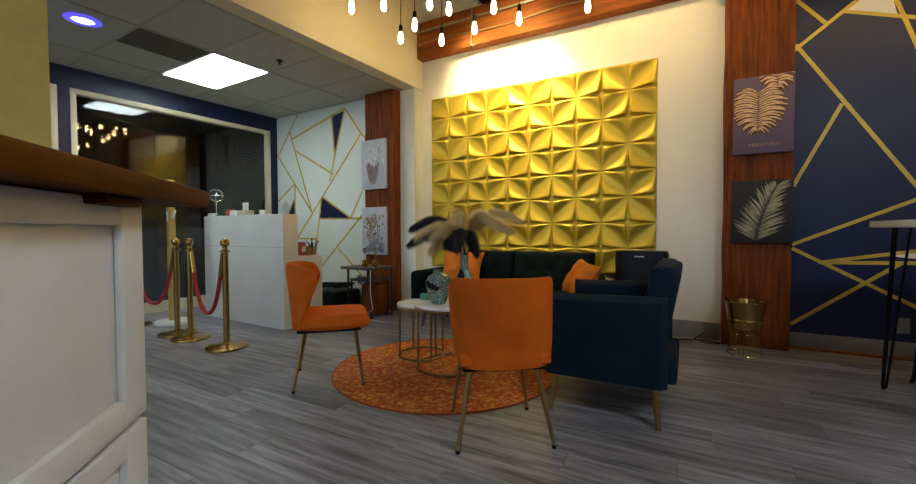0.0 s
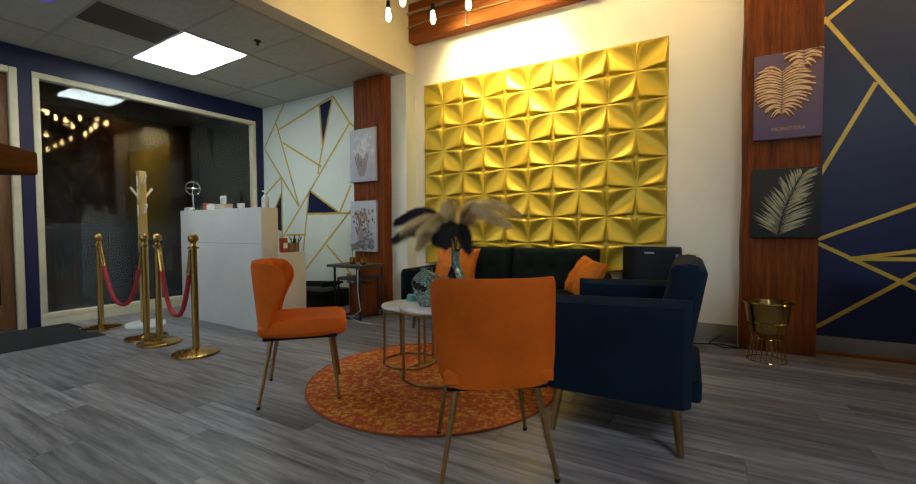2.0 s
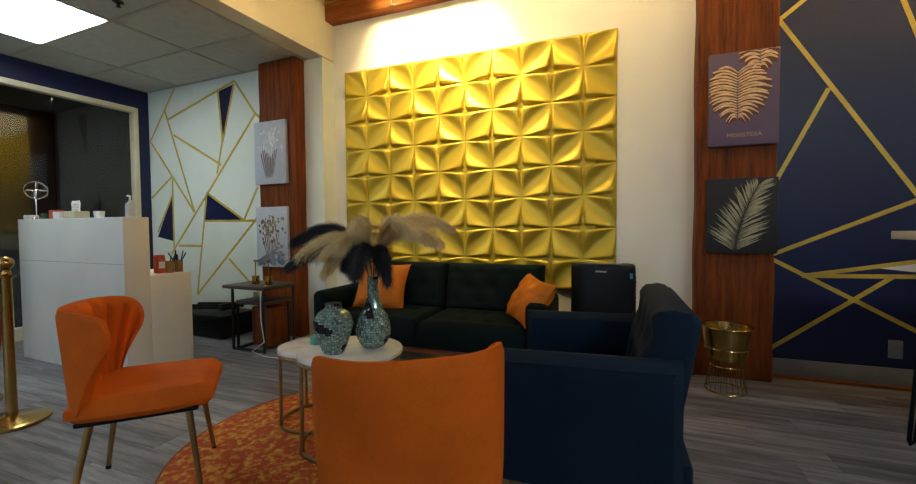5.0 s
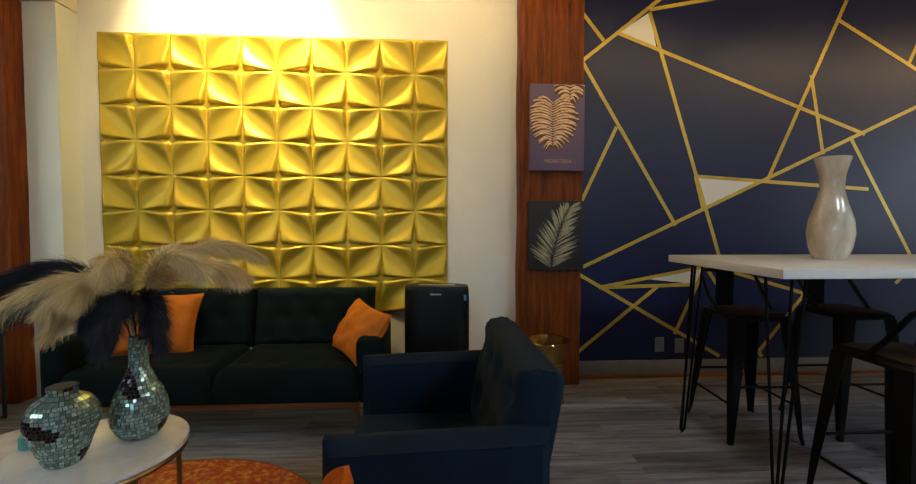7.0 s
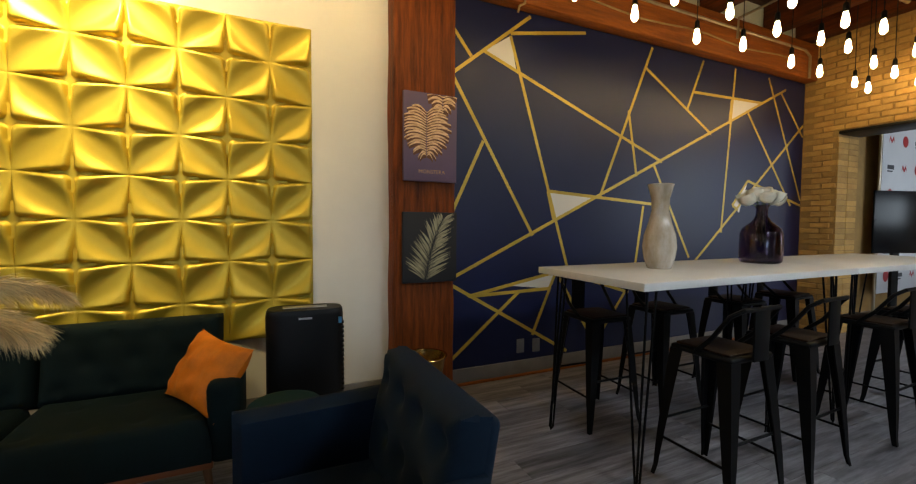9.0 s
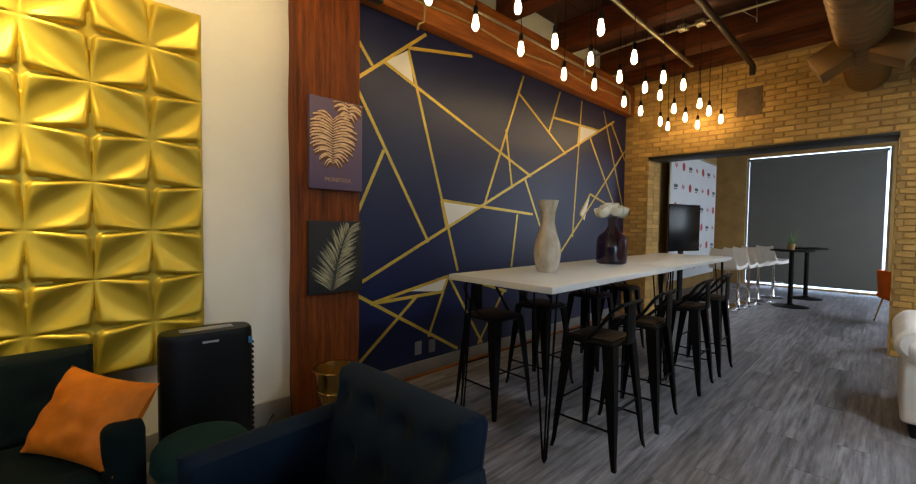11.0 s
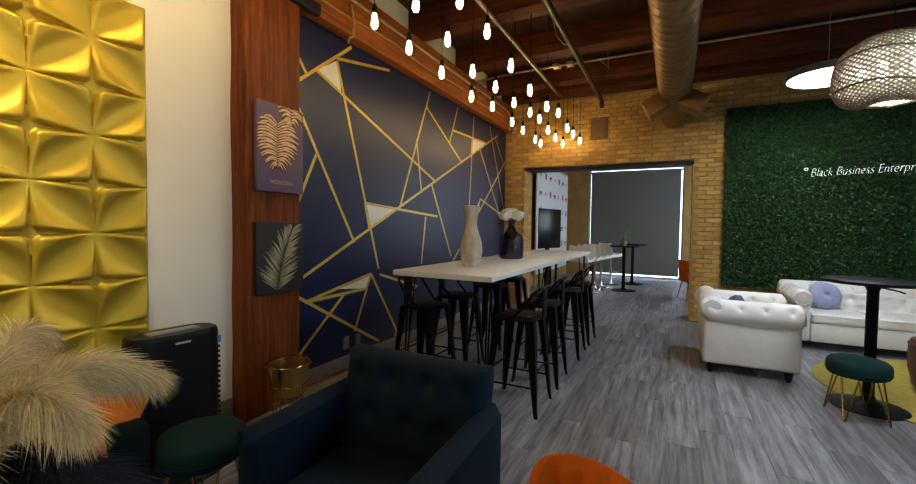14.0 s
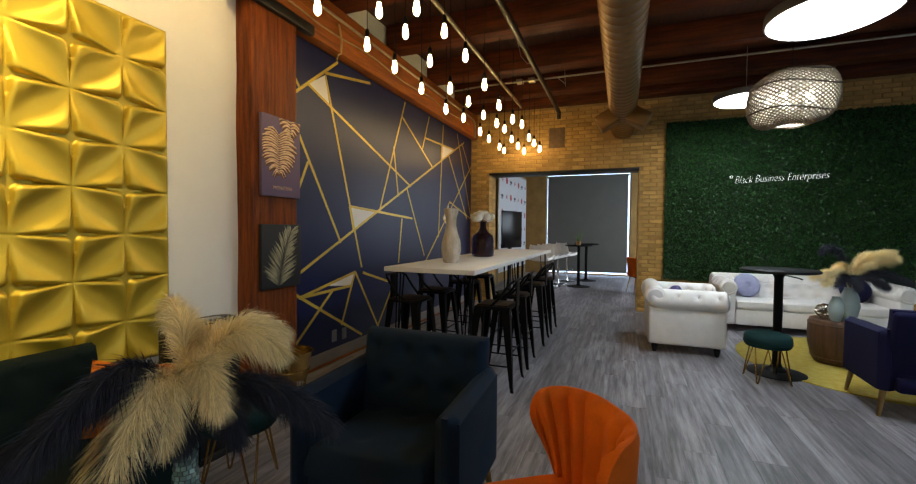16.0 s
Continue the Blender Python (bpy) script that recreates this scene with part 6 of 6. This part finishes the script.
round_pillow(pose(4.98, 0.58, 0.58, 0, -72, 10), 0.17, LILAC, "pale lilac pleated round pillow on the white sofa")
round_pillow(pose(4.98, -0.62, 0.58, 0, -72, 0), 0.17, INDIGO, "indigo pleated round pillow on the white sofa")
round_pillow(pose(3.55, 1.66, 0.555, -62, 0, 0), 0.15, PURPLE, "purple pleated round pillow on the white armchair")

rug("round_rug", 3.35, -0.10, 1.12, RUGY, "round mustard yellow rug before the white sofa").children[0].data.materials[0] = RUGY
t = thing("pedestal_table", pose(2.76, 0.85, 0), "black round pedestal bar table", "table")
part("tabletop", lathe([(0.001, 0.955), (0.30, 0.955), (0.31, 0.962), (0.31, 0.975), (0.30, 0.982), (0.001, 0.982)], 56), BLACKM, t)
part("column", lathe([(0.001, 0.02), (0.10, 0.03), (0.05, 0.06), (0.036, 0.10), (0.036, 0.90), (0.06, 0.953), (0.001, 0.953)], 28), BLACKM, t)
part("base", lathe([(0.001, 0.0), (0.235, 0.0), (0.24, 0.008), (0.20, 0.018), (0.06, 0.034), (0.001, 0.036)], 48), BLACKM, t)
part("lever", tube([(0.03, -0.02, 0.93), (0.05, -0.16, 0.90), (0.055, -0.20, 0.885)], 0.006, 6), BLACKM, t)
t = thing("drum_table", pose(3.35, 0.16, 0.012), "dark brown wooden drum side table on the mustard rug", "side table")
part("drum", lathe([(0.001, 0.0), (0.19, 0.0), (0.22, 0.05), (0.25, 0.19), (0.255, 0.30), (0.25, 0.40), (0.235, 0.435), (0.20, 0.445), (0.001, 0.445)], 44), DRUMW, t)
for z in (0.06, 0.395):
    part("band", tube(ring_pts(0.226 if z < .1 else 0.252, z, 44), 0.006, 6, True), DRUMW, t)
TT = 0.457
for (x, y, hh, r, lab) in ((3.27, 0.12, 0.33, 0.085, "tall sage ceramic vase with plumes"), (3.20, 0.25, 0.24, 0.065, "short sage ceramic vase")):
    t = thing("ceramic_vase", pose(x, y, TT), lab, "vase", "sage vases on the drum table")
    part("vase_body", lathe([(0.001, 0.0), (r * 0.55, 0.0), (r * 0.75, hh * 0.12), (r, hh * 0.45), (r * 0.85, hh * 0.72), (r * 0.5, hh * 0.95), (r * 0.52, hh), (r * 0.42, hh), (r * 0.4, hh * 0.9), (0.001, hh * 0.5)], 32), SAGE, t)
t = thing("wire_ball", pose(3.32, 0.30, TT + 0.075), "woven metal strip ball on the drum table", "ornament")
for k in range(8):
    e = Euler((radians(52 * k), radians(77 * k), radians(31 * k))).to_matrix()
    part("band", tube([e @ Vector((0.07 * math.cos(q), 0.07 * math.sin(q), 0.015 * math.sin(3 * q))) for q in [i * 2 * math.pi / 30 for i in range(30)]], 0.006, 5, True), mat("champagne_metal", (0.55, 0.45, 0.36), 0.25, 1.0), t)
plume_bunch(pose(3.27, 0.12, TT + 0.30), "cream and slate pampas plumes in the sage vase", [
    ((-0.14, -0.24, 0.40), 0.32, False), ((-0.04, -0.32, 0.34), 0.28, False), ((-0.20, 0.36, 0.16), 0.22, False), ((-0.18, 0.26, 0.10), 0.18, False), ((0.04, -0.16, 0.36), 0.30, False), ((-0.10, -0.10, 0.30), 0.26, False), ((-0.10, 0.14, 0.24), 0.24, False),
    ((0.06, 0.20, 0.40), 0.42, True), ((-0.05, -0.42, 0.12), 0.26, True), ((-0.20, 0.02, 0.08), 0.18, True), ((-0.12, -0.22, 0.08), 0.20, True), ((-0.16, 0.16, 0.10), 0.18, True)], 0.13, 3600)
tub_chair(pose(2.13, 0.09, 0, 0, 0, 178), INDIGO, "dark indigo velvet armchair with brass legs on the floor")

# ---- far room ----
FX = 11.2
for nm, lo, hi in (("wall_far_a", (FX, 4.45, 0), (FX + 0.2, 5.3, 3.3)), ("wall_far_b", (FX, -0.2, 0), (FX + 0.2, 2.0, 3.3)), ("wall_far_c", (FX, 2.0, 3.02), (FX + 0.2, 4.45, 3.3)), ("wall_far_sill", (FX, 2.0, 0), (FX + 0.2, 4.45, 0.03))):
    slab(nm, lo, hi, MORTAR, "painted brick wall around the far window")
w = thing("window_2", pose(FX, 0, 0), "tall bright window behind a roller shade", "window", kind="structure")
part("window_frame", box((0.06, 2.0, 0.03), (0.10, 2.04, 3.02), 0.004), PIPEM, w)
part("window_frame", box((0.06, 4.41, 0.03), (0.10, 4.45, 3.02), 0.004), PIPEM, w)
part("pane", box((0.12, 2.0, 0.03), (0.125, 4.45, 3.02)), DAYG, w)
t = thing("roller_shade", pose(FX, 0, 0), "dark grey roller shade drawn over the window", "roller shade")
part("fabric", box((-0.04, 2.08, 0.10), (-0.037, 4.38, 2.92)), SHADEM, t)
part("bottom_bar", box((-0.048, 2.08, 0.085), (-0.030, 4.38, 0.11), 0.003), SHADEM, t)
part("roller_tube", tube([(-0.035, 2.05, 2.95), (-0.035, 3.3, 2.95), (-0.035, 4.42, 2.95)], 0.03, 14), SHADEM, t)
bn = thing("backdrop_banner", pose(0, 0, 0), "white step-and-repeat banner with red and black marks", "banner")
part("sheet", box((7.6, 4.93, 0.30), (10.55, 4.935, 2.80)), BANNER, bn)
for x in (7.58, 10.57):
    part("pole", tube([(x, 4.95, 0.0), (x, 4.95, 2.84)], 0.018, 10), PIPEM, bn)
part("crossbar", tube([(7.58, 4.95, 2.83), (10.57, 4.95, 2.83)], 0.018, 10), PIPEM, bn)
rng = random.Random(3)
for i in range(7):
    for j in range(6):
        x, z = 7.85 + i * 0.42, 0.55 + j * 0.40
        if (i + j) % 3 == 0:
            o = part("round_mark", lathe([(0.001, 0.0), (0.08, 0.0), (0.085, 0.003)], 20), INKR, bn)
            o.matrix_basis = pose(x, 4.929, z, 90, 0, 0)
        elif (i + j) % 3 == 1:
            part("bar_mark", box((x - 0.10, 4.9275, z - 0.03), (x + 0.10, 4.9295, z + 0.03)), INKB, bn)
            part("bar_mark", box((x - 0.10, 4.9275, z - 0.07), (x + 0.06, 4.9295, z - 0.05)), INKB, bn)
        else:
            strips("peak_mark", [[(x - 0.09, 4.9285, z - 0.05), (x - 0.05, 4.9285, z + 0.06), (x, 4.9285, z - 0.01), (x + 0.05, 4.9285, z + 0.06), (x + 0.09, 4.9285, z - 0.05), (x + 0.05, 4.9285, z + 0.0), (x, 4.9285, z - 0.06), (x - 0.05, 4.9285, z)]], INKR, bn)
t = thing("television", pose(6.68, 4.40, 0, 0, 0, -17), "black television on a floor stand", "television")
part("screen", box((-0.40, -0.02, 0.95), (0.40, 0.0, 1.72), 0.006), SCREEN, t)
part("back_case", box((-0.30, 0.0, 1.05), (0.30, 0.05, 1.6), 0.02), BLACKP, t)
part("column", box((-0.05, 0.02, 0.03), (0.05, 0.06, 1.1), 0.006), BLACKM, t)
part("foot", box((-0.30, -0.22, 0.0), (0.30, 0.26, 0.03), 0.008), BLACKM, t)


def swivel_stool(m):
    t = thing("swivel_stool", m, "white padded swivel stool on a chrome pedestal", "bar stool", "white swivel stools")

    def seat(u, v, s):
        a = 2 * u - 1
        b = v
        y = 0.20 - 0.40 * min(1, b * 1.45)
        up = max(0, b - 0.62) / 0.38
        z = 0.70 + 0.03 * math.cos(a * 1.5) - 0.05 * math.sin(b * math.pi) + 0.24 * up ** 1.2 + 0.05 * abs(a) ** 2
        th = 0.028
        return (a * 0.215 * (1 - 0.25 * up ** 2), y - 0.05 * up, z + (th if s == 0 else -th))
    part("seat", surface(seat, 14, 18), LEATHER, t)
    part("column", lathe([(0.001, 0.01), (0.05, 0.03), (0.03, 0.06), (0.028, 0.40), (0.018, 0.41), (0.018, 0.67), (0.001, 0.67)], 20), CHROME, t)
    part("base", lathe([(0.001, 0.0), (0.20, 0.0), (0.205, 0.008), (0.15, 0.022), (0.04, 0.034), (0.001, 0.035)], 36), CHROME, t)
    part("footrest", tube(arc(0, 0.10, 0.12, -20, 200, 16, 0.30), 0.009, 6), CHROME, t)
    return t


w0 = swivel_stool(pose(7.2, 3.86, 0, 0, 0, -100))
for k, (x, y) in enumerate(((7.65, 3.80), (8.1, 3.74), (8.55, 3.68), (9.2, 3.55))):
    copy_thing(w0, pose(x, y, 0, 0, 0, -95 - 8 * k))
for x, y in ((8.3, 3.17), (9.6, 3.1)):
    t = thing("pedestal_table", pose(x, y, 0), "black round pedestal table in the far room", "table", "far pedestal tables")
    part("tabletop", lathe([(0.001, 0.955), (0.30, 0.955), (0.31, 0.962), (0.31, 0.975), (0.30, 0.982), (0.001, 0.982)], 40), BLACKM, t)
    part("column", lathe([(0.001, 0.02), (0.08, 0.03), (0.036, 0.06), (0.036, 0.953), (0.001, 0.953)], 20), BLACKM, t)
    part("base", lathe([(0.001, 0.0), (0.26, 0.0), (0.265, 0.008), (0.06, 0.034), (0.001, 0.036)], 36), BLACKM, t)
t = thing("potted_aloe", pose(8.2, 3.17, 0.982), "small aloe in a tan pot on the table", "potted plant")
part("pot", lathe([(0.001, 0.0), (0.045, 0.0), (0.06, 0.10), (0.052, 0.10), (0.001, 0.08)], 24), KRAFT, t)
for k in range(9):
    a = k * 2.4
    l = 0.10 + 0.02 * (k % 4)
    part("leaf", tube([(0.01 * math.cos(a), 0.01 * math.sin(a), 0.08), (l * 0.35 * math.cos(a), l * 0.35 * math.sin(a), 0.17), (l * 0.7 * math.cos(a), l * 0.7 * math.sin(a), 0.20 + 0.08 * (k % 3))], 0.014, 6, taper=0.1), GREENL, t)
fc = copy_thing(c1, pose(7.75, 1.86, 0, 0, 0, 200))
fc["label"] = "orange velvet chair in the far room beside the opening"

# ---- bricks ----
bk = random.Random(31)


def brick_mesh(name, w, h, dpt, seed):
    rg = random.Random(seed)
    v = [(x * w / 2 * 0.985 + rg.uniform(-.002, .002), y, z * h / 2 * 0.97 + rg.uniform(-.002, .002)) for y in (0.0,) for x, z in ((-1, -1), (1, -1), (1, 1), (-1, 1))]
    v += [(x, dpt, z) for x, _, z in v]
    b = bmesh.new()
    q = [b.verts.new(p) for p in v]
    b.faces.new(q[:4])
    for i in range(4):
        b.faces.new((q[i], q[4 + i], q[4 + (i + 1) % 4], q[(i + 1) % 4]))
    e = [x for x in b.edges if x.verts[0].index < 4 and x.verts[1].index < 4]
    b.verts.index_update()
    e = [x for x in b.edges if x.verts[0].index < 4 and x.verts[1].index < 4]
    bmesh.ops.bevel(b, geom=e, offset=0.005, segments=1, affect="EDGES")
    me = bpy.data.meshes.new(name)
    b.to_mesh(me)
    b.free()
    me.materials.append(BRICKM)
    return me


BW, BH = 0.205, 0.066
meshes = [brick_mesh("brick", BW - 0.011, BH - 0.010, 0.03, s) for s in range(5)]
halfs = [brick_mesh("brick", BW / 2 - 0.011, BH - 0.010, 0.03, s) for s in range(3)]
wb = thing("wall_brick", pose(0, 0, 0), "limewashed yellow-brown brick wall with an opening", "wall", kind="structure")
fv, ff, count = [], [], 0
row = 0
z = BH / 2
while z < 3.46:
    yy = 4.9 - (BW / 2 if row % 2 == 0 else BW)
    while yy > -3.2:
        w_ = BW
        inside = 1.98 < yy + BW / 2 and yy - BW / 2 < 4.55 and z < 2.40
        part_in = inside
        if inside and (yy - BW / 2 < 1.98 < yy + BW / 2 or yy - BW / 2 < 4.55 < yy + BW / 2):
            side = -1 if yy < 3 else 1
            y2 = (1.98 + max(yy - BW / 2, 0)) / 2 if side < 0 else (4.55 + yy + BW / 2) / 2
            if abs(y2 - (1.98 if side < 0 else 4.55)) > 0.03:
                o = new("brick", halfs[count % 3])
                o.parent = wb
                o.matrix_basis = pose(BX - bk.uniform(0, 0.004), y2, z, 0, 0, -90) @ Matrix.Diagonal((abs(y2 - (1.98 if side < 0 else 4.55)) * 2 / (BW / 2), 1, 1, 1))
                count += 1
        elif not inside and not (-1.38 < yy < 1.52 and 0.62 < z < 3.0) and not (2.06 < yy < 2.44 and 2.84 < z < 3.20):
            if count < 300 and 1.6 < yy < 4.9 and z > 1.6 or (count < 300 and 1.5 < yy < 2.0):
                o = new("brick", meshes[bk.randrange(5)])
                o.parent = wb
                o.matrix_basis = pose(BX - bk.uniform(0, 0.005), yy, z, bk.uniform(-1, 1), 0, -90)
                count += 1
            else:
                x = BX - bk.uniform(0, 0.005)
                k = len(fv)
                a, b = BW / 2 - 0.0055, BH / 2 - 0.005
                fv += [(x, yy + s * (a - 0.004), z + u * (b - 0.004)) for s, u in ((-1, -1), (1, -1), (1, 1), (-1, 1))] + [(x + 0.02, yy + s * a, z + u * b) for s, u in ((-1, -1), (1, -1), (1, 1), (-1, 1))]
                ff += [(k, k + 3, k + 2, k + 1)] + [(k + i, k + (i + 1) % 4, k + 4 + (i + 1) % 4, k + 4 + i) for i in range(4)]
        yy -= BW
    z += BH
    row += 1
raw("brick_field", fv, ff, BRICKS, wb)["kind"] = "stuff"
# jamb bricks of the opening
fv, ff = [], []
for jy, sgn in ((4.55, -1), (1.98, 1)):
    z, row = BH / 2, 0
    while z < 2.33:
        for q in range(2):
            x0 = BX + 0.006 + q * 0.225 + (0 if row % 2 else 0.0)
            k = len(fv)
            b = BH / 2 - 0.005
            y0, y1 = jy + sgn * 0.010, jy - sgn * 0.001
            fv += [(x, y0, z + u * b) for x, u in ((x0, -1), (x0 + 0.214, -1), (x0 + 0.214, 1), (x0, 1))] + [(x, y1, z + u * b) for x, u in ((x0, -1), (x0 + 0.214, -1), (x0 + 0.214, 1), (x0, 1))]
            ff += [(k, k + 1, k + 2, k + 3)] + [(k + i, k + 4 + i, k + 4 + (i + 1) % 4, k + (i + 1) % 4) for i in range(4)]
        z += BH
        row += 1
raw("jamb_bricks", fv, ff, BRICKS, wb)["kind"] = "stuff"
slab("brick_patch", (BX - 0.008, 3.18, 2.76), (BX + 0.01, 3.45, 3.11), mat("brown_patch", (0.13, 0.075, 0.035), 0.9, var=0.2, bump=0.6), "brown patched square in the brick wall")

# ---- floor planks ----
fl = thing("floor", pose(0, 0, 0), "grey wood-look vinyl plank floor", "floor", kind="structure")
part("underlay", box((-8.3, -5.1, -0.15), (11.4, 5.3, -0.004)), JOINT, fl)
PW, PL = 0.178, 1.22
pm = bpy.data.meshes.new("plank")
pm.from_pydata([(-PL / 2 + 0.001, -PW / 2 + 0.001, 0), (PL / 2 - 0.001, -PW / 2 + 0.001, 0), (PL / 2 - 0.001, PW / 2 - 0.001, 0), (-PL / 2 + 0.001, PW / 2 - 0.001, 0),
                (-PL / 2, -PW / 2, -0.003), (PL / 2, -PW / 2, -0.003), (PL / 2, PW / 2, -0.003), (-PL / 2, PW / 2, -0.003)], [],
               [(0, 1, 2, 3), (0, 4, 5, 1), (1, 5, 6, 2), (2, 6, 7, 3), (3, 7, 4, 0)])
pm.materials.append(PLANK)
fv, ff, count, row = [], [], 0, 0
rp = random.Random(77)
y = -5.0
while y < 5.3:
    x = -8.4 + rp.uniform(0, PL)
    while x < 11.6:
        if -4.2 < x < 4.4 and 0.6 < y < 3.9 and count < 300:
            o = new("plank", pm)
            o.parent = fl
            o.location = (x, y, 0)
            count += 1
        else:
            k = len(fv)
            fv += [(x + a_, y + b_, 0) for a_, b_ in ((-PL / 2 + 0.001, -PW / 2 + 0.001), (PL / 2 - 0.001, -PW / 2 + 0.001), (PL / 2 - 0.001, PW / 2 - 0.001), (-PL / 2 + 0.001, PW / 2 - 0.001))]
            fv += [(x + a_, y + b_, -0.003) for a_, b_ in ((-PL / 2, -PW / 2), (PL / 2, -PW / 2), (PL / 2, PW / 2), (-PL / 2, PW / 2))]
            ff += [(k, k + 1, k + 2, k + 3), (k, k + 4, k + 5, k + 1), (k + 1, k + 5, k + 6, k + 2), (k + 2, k + 6, k + 7, k + 3), (k + 3, k + 7, k + 4, k)]
        x += PL
    y += PW
    row += 1
raw("plank_field", fv, ff, PLANKS, fl)["kind"] = "stuff"

# the entrance side stands a little askew to the lounge
ASKEW = Matrix.Translation((0.054, 0.814, 0)) @ pose(0, 0, 0, 0, 0, -1.98) @ Matrix.Translation((-0.184, -0.898, 0))


def middle_x(ob):
    xs_ = [(ob.matrix_basis @ Vector(c)).x for c in ob.bound_box] if ob.type == "MESH" else []
    for ch in ob.children:
        if ch.type == "MESH":
            xs_ += [(ob.matrix_basis @ ch.matrix_basis @ Vector(c)).x for c in ch.bound_box]
    return sum(xs_) / len(xs_) if xs_ else 9.0


for ob in [o for o in scene.objects if o.parent is None and o.type in ("MESH", "EMPTY")]:
    kind = ob.name.split(".")[0]
    if kind in ("floor", "ceiling_joist", "ceiling_deck", "ceiling_cap", "wall_back", "coffee_table", "mosaic_vase", "pampas_bunch", "candle", "accent_chair", "throw_pillow", "gold_relief", "sofa"):
        continue
    if kind in ("counter", "wall_west_corner") or (kind != "pendant_bulb" and middle_x(ob) < -2.6):
        ob.matrix_basis = ASKEW @ ob.matrix_basis
